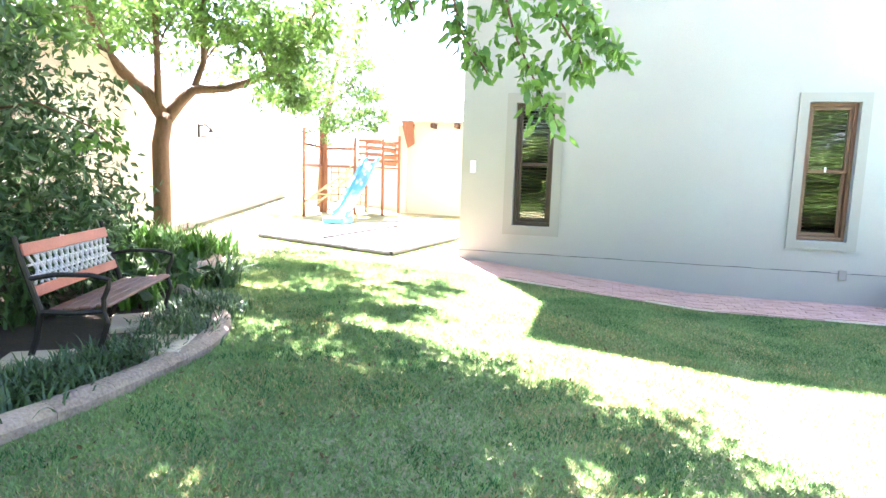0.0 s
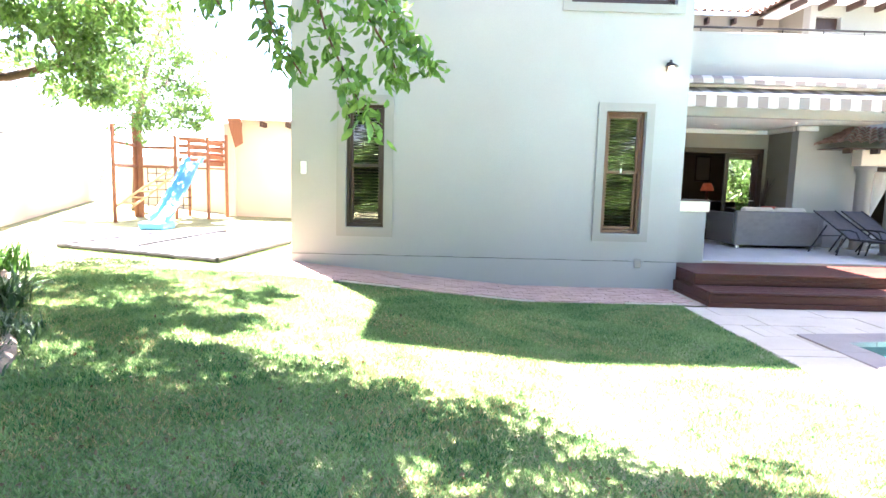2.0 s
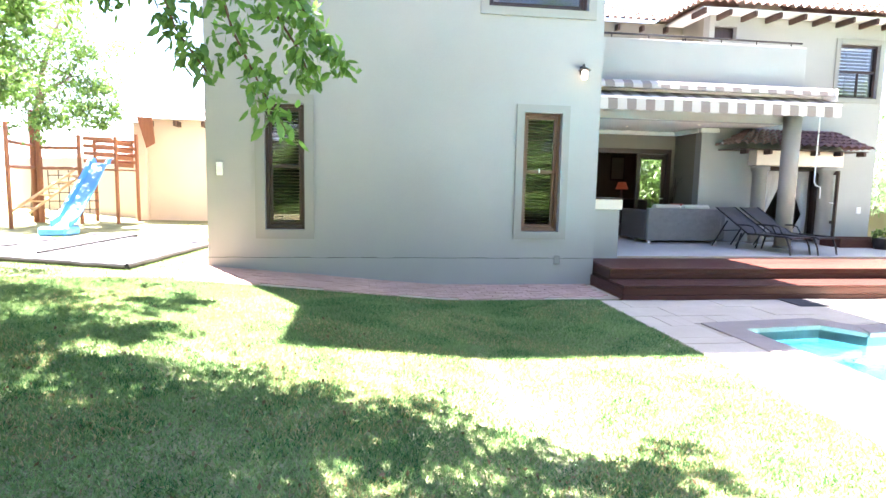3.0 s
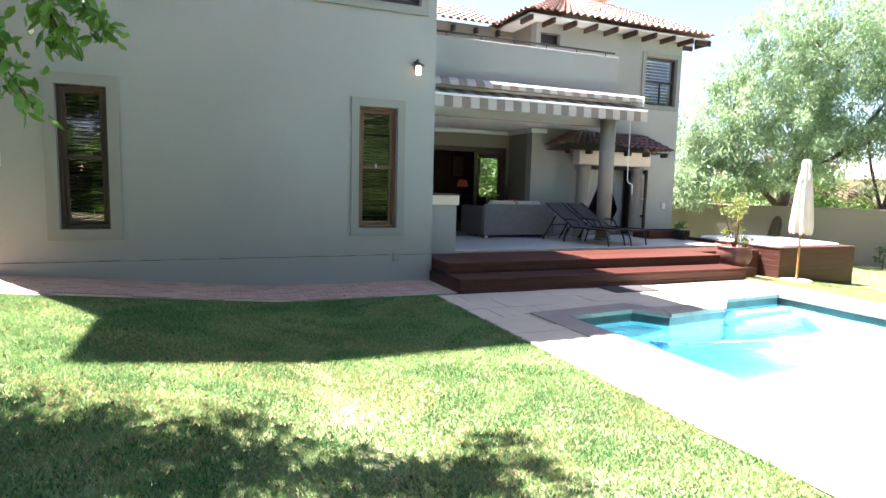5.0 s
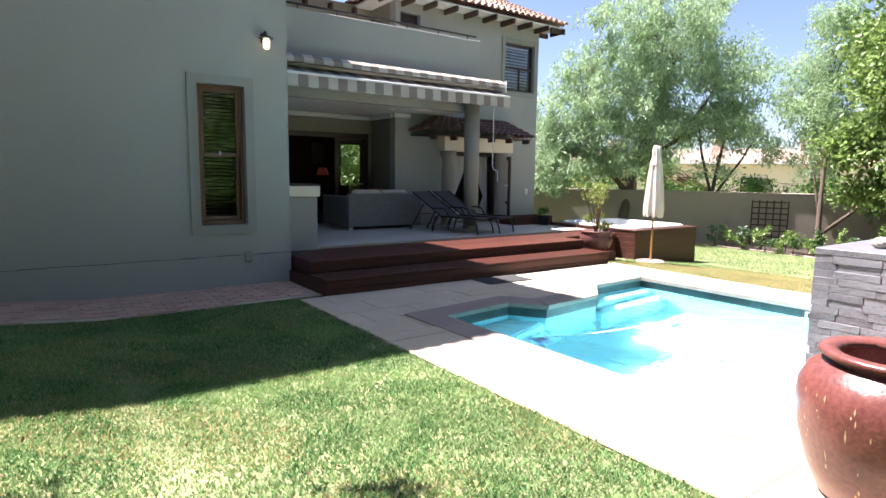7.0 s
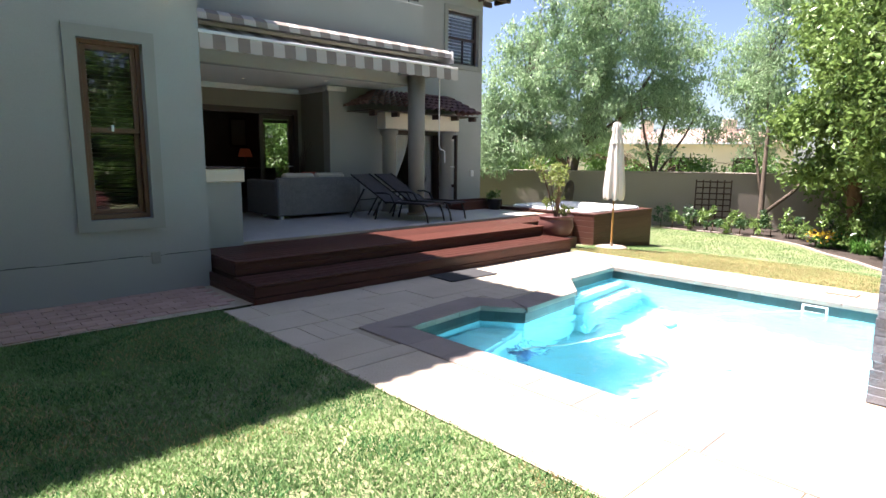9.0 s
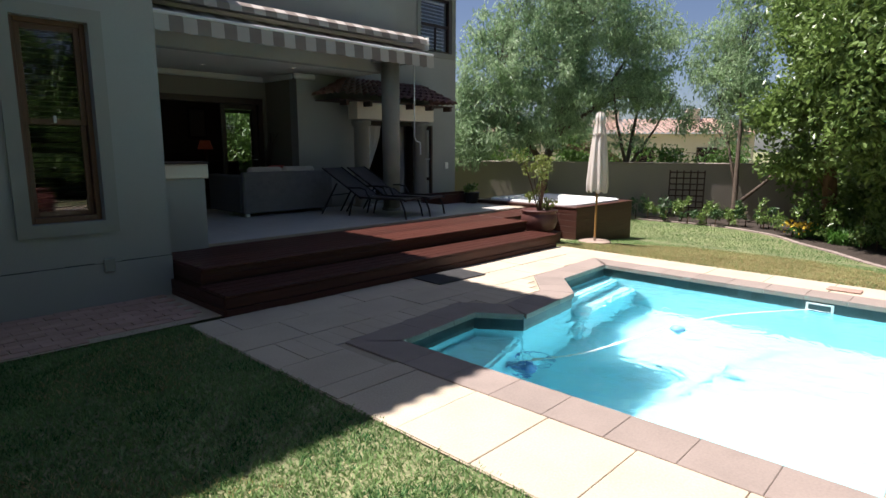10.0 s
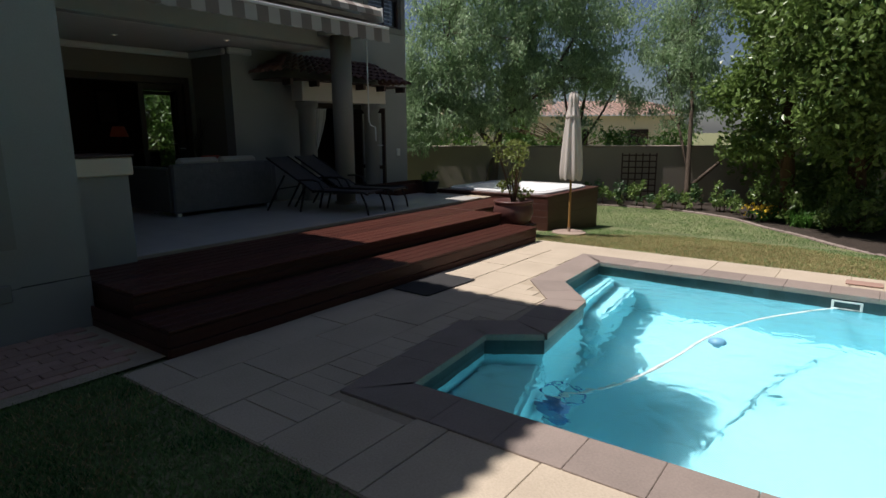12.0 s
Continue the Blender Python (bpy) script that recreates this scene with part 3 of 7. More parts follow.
casement("window_4", (12.72, 13.76, 3.88, 5.12), BACK + 0.06)
part("window_5", boxed((9.5, BACK + 0.15, 5.05), (10.05, BACK + 0.2, 5.36)), DARKWOOD, None, "small recessed upper window", "structure")
# dark sheet close behind the upper windows, standing for an unlit room
part("wall_upper_room", boxed((ALCOVE_R + 0.26, BACK + 0.9, 3.3), (FAR - 0.26, BACK + 1.0, 5.6)), INDOOR, None, "wall behind the upper windows painted dark for a dim room", "structure")
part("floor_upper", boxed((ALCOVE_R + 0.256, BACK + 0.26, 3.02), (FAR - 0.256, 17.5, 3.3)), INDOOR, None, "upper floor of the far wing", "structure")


def tiled_roof(name, corners, rows, cols, mat, label, r=0.075):
    """A slope of half-round clay tiles in overlapping courses between eave and ridge (eave left, eave right, ridge right, ridge left)."""
    el, er, rr, rl = [Vector(c) for c in corners]
    verts, faces = [], []
    nrm = (er - el).cross(rl - el).normalized()
    if nrm.z < 0:
        nrm = -nrm
    seg = 5
    for j in range(rows):
        for i in range(cols):
            def at(u, v):
                return (el.lerp(er, u)).lerp(rl.lerp(rr, u), v)
            u0, u1 = i / cols, (i + 1) / cols
            v0, v1 = max(0, (j - 0.12) / rows), (j + 1) / rows
            base = len(verts)
            for v, lift in ((v0, 0.035), (v1, 0.0)):
                a, b = at(u0, v), at(u1, v)
                for k in range(seg + 1):
                    t = k / seg
                    verts.append(a.lerp(b, t) + nrm * (lift + r * 0.9 * math.sin(math.pi * t)))
            for k in range(seg):
                faces.append((base + k, base + k + 1, base + seg + 2 + k, base + seg + 1 + k))
    return mesh_from(name, [tuple(v) for v in verts], faces, mat, None, label, "structure")


def hip_roof(tag, x0, x1, y0, y1, z, rise, over, mat, front=0.0):
    """Eaves all round, four tiled slopes, rafter ends and a soffit board."""
    a0, a1, b0, b1 = x0 - over, x1 + over, y0 - over - front, y1 + over
    run = (a1 - a0) / 2 if (a1 - a0) < (b1 - b0) else (b1 - b0) / 2
    if (a1 - a0) < (b1 - b0):
        xm = (a0 + a1) / 2
        top = [(xm, b0 + run, z + rise), (xm, b1 - run, z + rise)]
        slopes = [((a0, b0, z), (a1, b0, z), top[0], top[0]), ((a1, b0, z), (a1, b1, z), top[1], top[0]), ((a1, b1, z), (a0, b1, z), top[1], top[1]), ((a0, b1, z), (a0, b0, z), top[0], top[1])]
    else:
        ym = (b0 + b1) / 2
        top = [(a0 + run, ym, z + rise), (a1 - run, ym, z + rise)]
        slopes = [((a0, b0, z), (a1, b0, z), top[1], top[0]), ((a1, b0, z), (a1, b1, z), top[1], top[1]), ((a1, b1, z), (a0, b1, z), top[0], top[1]), ((a0, b1, z), (a0, b0, z), top[0], top[0])]
    for s in slopes:
        wide = (Vector(s[1]) - Vector(s[0])).length
        tiled_roof("roof_" + tag, s, 12, max(4, round(wide / 0.2)), mat, "half-round clay tiled house roof")
    part("soffit_" + tag, boxed((a0 + 0.1, b0 + 0.1, z - 0.07), (a1 - 0.1, b1 - 0.1, z - 0.03)), CEILING, None, "boarded soffit under the eaves", "structure")
    n = int((a1 - a0) / 0.62)
    for k in range(n + 1):
        x = a0 + 0.12 + (a1 - a0 - 0.24) * k / n
        part("rafter", boxed((x - 0.035, b0 + 0.02, z - 0.2), (x + 0.035, y0 - 0.004, z - 0.075), 0.01), RAFTER, None, "dark exposed rafter end", "structure")
    n = int((b1 - b0) / 0.62)
    for k in range(n + 1):
        y = b0 + 0.12 + (b1 - b0 - 0.24) * k / n
        part("rafter", boxed((x1 + 0.004, y - 0.035, z - 0.2), (a1 - 0.02, y + 0.035, z - 0.075), 0.01), RAFTER, None, "dark exposed rafter end", "structure")


hip_roof("near", LEFT, RIGHT, FRONT, 15.7, 8.91, 2.0, 0.57, ROOFTILE, 0.23)
hip_roof("far", ALCOVE_R, FAR, BACK, 19.0, 5.66, 1.5, 0.55, PALEROOF)
tiled_roof("roof_link", ((RIGHT, 13.2, 5.62), (ALCOVE_R - 0.4, 13.2, 5.62), (ALCOVE_R - 0.4, 16, 6.8), (RIGHT, 16, 6.8)), 10, 18, PALEROOF, "half-round clay tiles above the balcony")
for k in range(6):
    part("rafter", boxed((5.75 + 0.62 * k, 13.25, 5.42), (5.82 + 0.62 * k, 13.82, 5.56), 0.01), RAFTER, None, "dark exposed rafter end", "structure")
bm = boxed((12.1, 14.6, 5.9), (13.1, 15.4, 7.35), 0.02)
box(bm, (12.0, 14.5, 7.2), (13.2, 15.5, 7.36), 0.03)
box(bm, (12.25, 14.75, 7.36), (12.95, 15.25, 7.55), 0.03)
part("chimney", bm, CREAM, None, "plastered chimney stack with stepped cap", "structure")

# ---- deck and patio ----


def plank_mesh(name, size, mat, bev=0.006):
    me = bpy.data.meshes.new(name)
    b = boxed((0, 0, 0), size, bev)
    b.to_mesh(me)
    b.free()
    me.materials.append(mat)
    return me


def build_deck():
    deck = thing("timber_deck", pose(0, 0, 0), "dark red oiled hardwood deck with a long step", "deck")
    part("carcass", boxed((5.47, 8.09, -0.1), (11.23, 9.31, DECK - 0.05)), RAFTER, deck)
    part("step_carcass", boxed((5.42, 7.47, -0.1), (11.27, 8.1, 0.17)), RAFTER, deck)
    top = plank_mesh("plank", (5.80, 0.136, 0.03), DECKWOOD)
    for k in range(9):
        shared("plank", top, pose(5.46, 8.05 + 0.141 * k, DECK - 0.03), deck)
    step = plank_mesh("plank", (5.88, 0.140, 0.03), DECKWOOD)
    for k in range(4):
        shared("plank", step, pose(5.40, 7.43 + 0.146 * k, 0.19), deck)
    for x, y, w, zs in ((5.46, 8.075, 5.78, (0.222, 0.29)), (5.41, 7.452, 5.86, (-0.05, 0.07))):
        f = plank_mesh("fascia", (w, 0.02, zs[1] - zs[0] if y > 8 else 0.115), DECKWOOD)
        for z in zs:
            shared("fascia", f, pose(x, y, z), deck)
    side = plank_mesh("fascia", (0.02, 1.9, 0.115), DECKWOOD)
    for z in (-0.05, 0.07):
        shared("fascia", side, pose(5.40, 7.46, z), deck)
        shared("fascia", side, pose(11.265, 7.46, z), deck)
    side = plank_mesh("fascia", (0.02, 1.24, 0.14), DECKWOOD)
    shared("fascia", side, pose(5.452, 8.07, 0.222), deck)
    shared("fascia", side, pose(11.24, 8.07, 0.222), deck)
    walkway = thing("tub_walkway", pose(0, 0, 0), "reddish timber boards linking deck and tub", "deck")
    part("carcass", boxed((11.27, 8.62, -0.3), (12.96, 9.31, DECK - 0.05)), RAFTER, walkway)
    p = plank_mesh("plank", (1.71, 0.136, 0.03), DECKWOOD)
    for k in range(5):
        shared("plank", p, pose(11.265, 8.6 + 0.141 * k, DECK - 0.028), walkway)
    f = plank_mesh("fascia", (1.70, 0.02, 0.18), DECKWOOD)
    for z in (-0.2, -0.015, 0.17):
        shared("fascia", f, pose(11.268, 8.6, z), walkway)
    pb = thing("planter_box", pose(11.95, 10.85, PATIO), "low red-brown timber planter box beside the house corner", "planter")
    for lo, hi in (((0, 0, -0.3), (1.3, 0.03, 0.2)), ((0, 0.57, -0.3), (1.3, 0.6, 0.2)), ((0, 0.031, -0.3), (0.03, 0.569, 0.2)), ((1.27, 0.031, -0.3), (1.3, 0.569, 0.2))):
        part("side_board", boxed(lo, hi, 0.005), DECKWOOD, pb)
    part("soil", boxed((0.03, 0.03, -0.2), (1.27, 0.57, 0.12)), SOIL, pb)


build_deck()


def counter():
    c = thing("bar_counter", pose(0, 0, 0), "grey plastered bar counter with thick cream top", "counter")
    part("base", boxed((RIGHT + 0.002, 9.25, 0.2), (6.09, 9.85, 1.262)), PAINT, c)
    part("countertop", boxed((RIGHT + 0.002, 9.21, 1.264), (6.13, 9.9, 1.44), 0.012), CREAM, c, "thick cream cast top")
    part("cover_slab", boxed((RIGHT + 0.003, 9.2, 1.442), (6.14, 9.9, 1.465), 0.005), DARKWOOD, c, "thin dark edge on the top")


counter()
col = thing("column", pose(10.5, 10.78, PATIO), "round taupe textured column under the balcony", "column")
part("shaft", lathe([(0.165, 0.05), (0.175, 2.79)], 28), COLUMN, col, smooth=True)
part("base", lathe([(0.19, 0.0), (0.19, 0.045), (0.17, 0.05)], 28), COLUMN, col)
part("beam_balcony", boxed((10.2, 10.55, 3.22), (10.86, 10.998, 3.45)), PAINT, None, "stub beam over the round column", "structure")


def rail():
    r = thing("balcony_rail", pose(0, 0, 0), "thin dark metal handrail along the balcony parapet", "railing")
    part("handrail", tube(bmesh.new(), [(RIGHT + 0.01, 11.08, 4.76), (10.8, 11.08, 4.76)], 0.022), IRON, r)
    for k in range(7):
        part("post", tube(bmesh.new(), [(5.75 + 0.8 * k, 11.08, 4.655), (5.75 + 0.8 * k, 11.08, 4.76)], 0.012, 6), IRON, r)


rail()


def awning():
    a = thing("awning", pose(0, 0, 0), "retractable awning in taupe and white stripes", "awning")
    x0, x1, n = RIGHT + 0.03, 11.2, 30
    w = (x1 - x0) / n
    # cross-section of cloth, from wall to front roll, then the hanging valance
    val = [(10.32, 3.37), (10.31, 3.28), (10.305, 3.16)]
    hood = [(10.98, 3.74), (10.8, 3.78), (10.6, 3.76), (10.5, 3.69), (10.48, 3.60)]
    under = [(10.95, 3.62), (10.62, 3.50), (10.34, 3.385)]
    for mat, odd, nm in ((AWNTAUPE, 0, "taupe_stripes"), (AWNWHITE, 1, "white_stripes")):
        bm = bmesh.new()
        for k in range(odd, n, 2):
            a0, a1 = x0 + k * w, x0 + (k + 1) * w
            for line in (hood, under, val):
                rows = [(bm.verts.new((a0, y, z)), bm.verts.new(((a0 + a1) / 2, y, z - (0.02 if line is val and i == 2 else 0))), bm.verts.new((a1, y, z))) for i, (y, z) in enumerate(line)]
                for p, q in zip(rows, rows[1:]):
                    bm.faces.new((p[0], p[1], q[1], q[0]))
                    bm.faces.new((p[1], p[2], q[2], q[1]))
        ob = part(nm, bm, mat, a)
        so = ob.modifiers.new("thickness", "SOLIDIFY")
        so.thickness = 0.004
    part("front_bar", boxed((x0, 10.30, 3.365), (x1, 10.35, 3.41), 0.01), METALWHITE, a, "white front bar")
    part("cassette", boxed((x0, 10.86, 3.50), (x1, 10.998, 3.66), 0.02), METALWHITE, a)
    for x in (6.3, 9.2):
        part("arm", tube(bmesh.new(), [(x, 10.93, 3.55), (x + 0.4, 10.65, 3.47), (x, 10.35, 3.39)], 0.02), METALWHITE, a)
    for xx in (x0 - 0.012, x1 + 0.002):
        part("end_cap", boxed((xx, 10.45, 3.5), (xx + 0.012, 10.998, 3.74), 0.004), METALWHITE, a)
    part("crank_rod", tube(bmesh.new(), [(11.1, 10.75, 3.5), (11.1, 10.75, 1.86), (11.12, 10.73, 1.78), (11.22, 10.71, 1.74), (11.23, 10.71, 1.5)], 0.014, 6), METALWHITE, a, "white hanging crank rod")


awning()


def wall_lamp(at):
    l = thing("wall_lamp", at, "lit bulkhead wall lamp with dark hood", "lamp")
    part("back_plate", boxed((-0.05, -0.02, 0.02), (0.05, 0, 0.18), 0.008), IRON, l)
    part("arm", tube(bmesh.new(), [(0, -0.01, 0.14), (0, -0.05, 0.2), (0, -0.11, 0.2), (0, -0.14, 0.13)], 0.012), IRON, l)
    part("hood", lathe([(0.02, 0.14), (0.06, 0.125), (0.115, 0.09), (0.115, 0.082), (0.05, 0.082)], 20), IRON, l).location = (0, -0.14, 0)
    part("glass", lathe([(0.03, -0.09), (0.055, -0.07), (0.058, 0.05), (0.045, 0.08)], 18), LAMPGLASS, l, "glowing cream glass", smooth=True).location = (0, -0.14, 0)


wall_lamp(pose(5.09, FRONT - 0.001, 3.44) @ Matrix.Scale(0.85, 4))
dl = [thing("downlight", pose(x, y, 3.058), "tiny lit recessed ceiling downlight", "lamp", "patio downlights") for x, y in ((7.6, 12.4), (8.9, 11.6))]
for d in dl:
    part("trim_ring", lathe([(0.05, -0.008), (0.05, 0.0), (0.03, 0.001)], 16), METALWHITE, d)
    part("bulb", lathe([(0.018, -0.011), (0.018, -0.008)], 12), DOWNLIGHT, d)
al = thing("alarm_beam", pose(-0.59, FRONT - 0.001, 1.82), "small white alarm sensor on the wall", "sensor")
part("housing", boxed((-0.045, -0.05, -0.1), (0.045, 0, 0.1), 0.012), PLASTICWHITE, al)
part("lens", boxed((-0.03, -0.056, -0.06), (0.03, -0.051, 0.03), 0.002), CEILING, al)
vt = thing("wall_vent", pose(4.79, FRONT - 0.01, 0.42), "small grey wall box near the plinth", "vent")
part("cover", boxed((-0.05, -0.03, -0.06), (0.05, 0, 0.08), 0.008), TRIM, vt)
so = thing("wall_socket", pose(13.6, BACK - 0.001, 1.2), "small white outdoor wall socket", "socket")
part("plate", boxed((-0.06, -0.03, -0.08), (0.06, 0, 0.08), 0.01), PLASTICWHITE, so)


def porch():
    p = thing("porch_canopy", pose(0.17, 0, -0.05), "small hipped canopy of brown clay tiles on beam", "canopy")
    e = [(9.55, 11.38, 2.67), (12.88, 11.38, 2.64), (12.55, BACK - 0.01, 3.08), (10.4, BACK - 0.01, 3.08)]
    for nm, s, rows, cols in (("front_slope", e, 5, 17), ("left_slope", ((9.55, BACK - 0.01, 2.67), e[0], e[3], e[3]), 4, 5), ("right_slope", (e[1], (12.88, BACK - 0.01, 2.64), e[2], e[2]), 4, 5)):
        r = tiled_roof(nm, s, rows, cols, ROOFTILE, "", 0.07)
        r.parent = p
        del r["kind"]
    part("soffit", boxed((9.62, 11.45, 2.60), (12.82, BACK - 0.01, 2.615)), RAFTER, p)
    part("beam", boxed((10.18, 11.62, 2.26), (12.36, 11.92, 2.598), 0.01), CREAM, p, "cream plastered beam")
    for k in range(6):
        part("bracket", boxed((9.75 + 0.58 * k, 11.40, 2.50), (9.82 + 0.58 * k, 11.618, 2.599), 0.008), RAFTER, p)
    for x in (10.4, 12.09):
        part("pillar", lathe([(0.2, PATIO), (0.2, PATIO + 0.06), (0.155, PATIO + 0.1), (0.155, 2.1), (0.2, 2.16), (0.2, 2.258)], 24), COLUMN, p, "round taupe porch pillar", smooth=True).location = (x, 11.78, 0)


porch()


def glazed_leaf(name, w, h, parent, at, rails=(0.55,)):
    """A dark timber door leaf: stiles, rails and panes."""
    bm = bmesh.new()
    s = 0.09
    for lo, hi in (((0, 0, 0), (s, 0.04, h)), ((w - s, 0, 0), (w, 0.04, h)), ((s, 0, h - s), (w - s, 0.04, h)), ((s, 0, 0), (w - s, 0.04, 0.16))):
        box(bm, lo, hi, 0.004)
    zs = [0.16] + [r * h for r in rails] + [h - s]
    for r in rails:
        box(bm, (s, 0, r * h - 0.035), (w - s, 0.04, r * h + 0.035), 0.004)
    d = part(name, bm, DARKWOOD, parent, "dark stained glazed door leaf")
    d.matrix_basis = at
    for a, b in zip(zs, zs[1:]):
        g = part("pane", boxed((s - 0.005, 0.016, a - 0.02), (w - s + 0.005, 0.022, b + 0.02)), GLASS, d)
        g.visible_shadow = False
    part("door_handle", tube(bmesh.new(), [(w - 0.05, -0.01, 0.95), (w - 0.05, -0.05, 0.95), (w - 0.15, -0.05, 0.95)], 0.009, 6), METALWHITE, d)
    return d


d1 = thing("door_1", pose(0, 0, 0), "dark timber garden doors with white curtains behind", "door")
d1["kind"] = "structure"
bm = bmesh.new()
for lo, hi in (((11.0, BACK + 0.05, PATIO), (11.09, BACK + 0.19, 2.22)), ((12.41, BACK + 0.05, PATIO), (12.5, BACK + 0.19, 2.22)), ((11.09, BACK + 0.05, 2.13), (12.41, BACK + 0.19, 2.22))):
    box(bm, lo, hi, 0.006)
part("door_frame", bm, DARKWOOD, d1)
glazed_leaf("door_leaf", 0.84, 1.68, d1, pose(12.40, BACK + 0.04, PATIO + 0.01, 0, 0, -98), (0.3,))
glazed_leaf("door_leaf", 0.9, 1.68, d1, pose(11.1, BACK + 0.2, PATIO + 0.01, 0, 0, 62), (0.3,))
# dark sheet that stands for the unlit depth behind the doors
part("wall_den", boxed((10.2, 14.2, 0), (13.7, 14.3, 2.9)), INDOOR, None, "wall behind the garden doors painted dark for a dim room", "structure")


def curtain(x, y, z0, z1, w, tie):
    bm = bmesh.new()
    n = 28
    rows = []
    for j in range(9):
        v = j / 8
        pinch = 1 - 0.75 * max(0, 1 - abs(v - 0.62) / 0.62) ** 1.5
        rows.append([bm.verts.new((x + (tie * (1 - pinch) * w) + (i / n) * w * pinch, y + 0.03 * math.sin(i * 1.9), z1 + (z0 - z1) * v)) for i in range(n + 1)])
    for p, q in zip(rows, rows[1:]):
        for i in range(n):
            bm.faces.new((p[i], p[i + 1], q[i + 1], q[i]))
    c = thing("curtain", pose(0, 0, 0), "white tied-back voile curtain inside a doorway", "curtain")
    part("cloth", bm, CURTAIN, c, smooth=True)


curtain(11.13, BACK + 0.22, PATIO + 0.02, 2.12, 0.55, 0)
curtain(11.9, BACK + 0.22, PATIO + 0.02, 2.12, 0.48, 1)
d2 = thing("door_2", pose(0, 0, 0), "wide dark folding glass doors to the living room", "door")
d2["kind"] = "structure"
bm = bmesh.new()
for lo, hi in (((5.9, REAR + 0.02, PATIO), (6.0, REAR + 0.18, 2.62)), ((9.2, REAR + 0.02, PATIO), (9.3, REAR + 0.18, 2.62)), ((6.0, REAR + 0.02, 2.5), (9.2, REAR + 0.18, 2.62))):
    box(bm, lo, hi, 0.006)
part("door_frame", bm, DARKWOOD, d2)
glazed_leaf("door_leaf", 0.78, 2.06, d2, pose(8.41, REAR + 0.08, PATIO + 0.005), (0.3,))
glazed_leaf("door_leaf", 0.74, 2.06, d2, pose(6.06, REAR + 0.2, PATIO + 0.005, 0, 0, 86), (0.3,))
w = thing("sideboard", pose(8.6, 16.75, PATIO), "dark timber sideboard against the living room wall", "sideboard")
part("body", boxed((0, 0, 0.08), (1.8, 0.5, 0.85), 0.01), DARKWOOD, w)
for k in range(3):
    part("door", boxed((0.03 + 0.59 * k, -0.02, 0.12), (0.59 + 0.59 * k, -0.001, 0.82), 0.006), DARKWOOD, w)
for px in (0.05, 1.7):
    part("leg", boxed((px, 0.05, 0), (px + 0.05, 0.1, 0.081)), DARKWOOD, w)
tl = thing("table_lamp", pose(9.62, 16.95, PATIO + 0.85), "lit table lamp with an orange shade", "lamp")
part("stem", lathe([(0.08, 0), (0.09, 0.02), (0.03, 0.06), (0.05, 0.15), (0.02, 0.3), (0.012, 0.36)], 20), POTCLAY, tl, smooth=True)
part("shade", lathe([(0.19, 0.3), (0.12, 0.52), (0.118, 0.52), (0.185, 0.3)], 24), LAMPSHADE, tl, "glowing orange shade", smooth=True)
pf = thing("framed_picture", pose(9.72, 17.58, 2.25), "dark framed picture on the living room wall", "picture")
part("frame", boxed((-0.25, -0.03, -0.4), (0.25, 0, 0.4), 0.01), DARKWOOD, pf)
part("print", boxed((-0.2, -0.034, -0.34), (0.2, -0.031, 0.34)), TAUPE, pf, "faded taupe print")

d3 = thing("door_3", pose(0, 0, 0), "dark timber glazed back door onto leafy garden", "door")
d3["kind"] = "structure"
bm = bmesh.new()
for lo, hi in (((10.4, 17.62, PATIO), (10.47, 17.76, 2.75)), ((11.38, 17.62, PATIO), (11.45, 17.76, 2.75)), ((10.47, 17.62, 2.66), (11.38, 17.76, 2.75))):
    box(bm, lo, hi, 0.006)
part("door_frame", bm, DARKWOOD, d3)
glazed_leaf("door_leaf", 0.90, 2.21, d3, pose(10.475, 17.66, PATIO + 0.01), (0.12,))


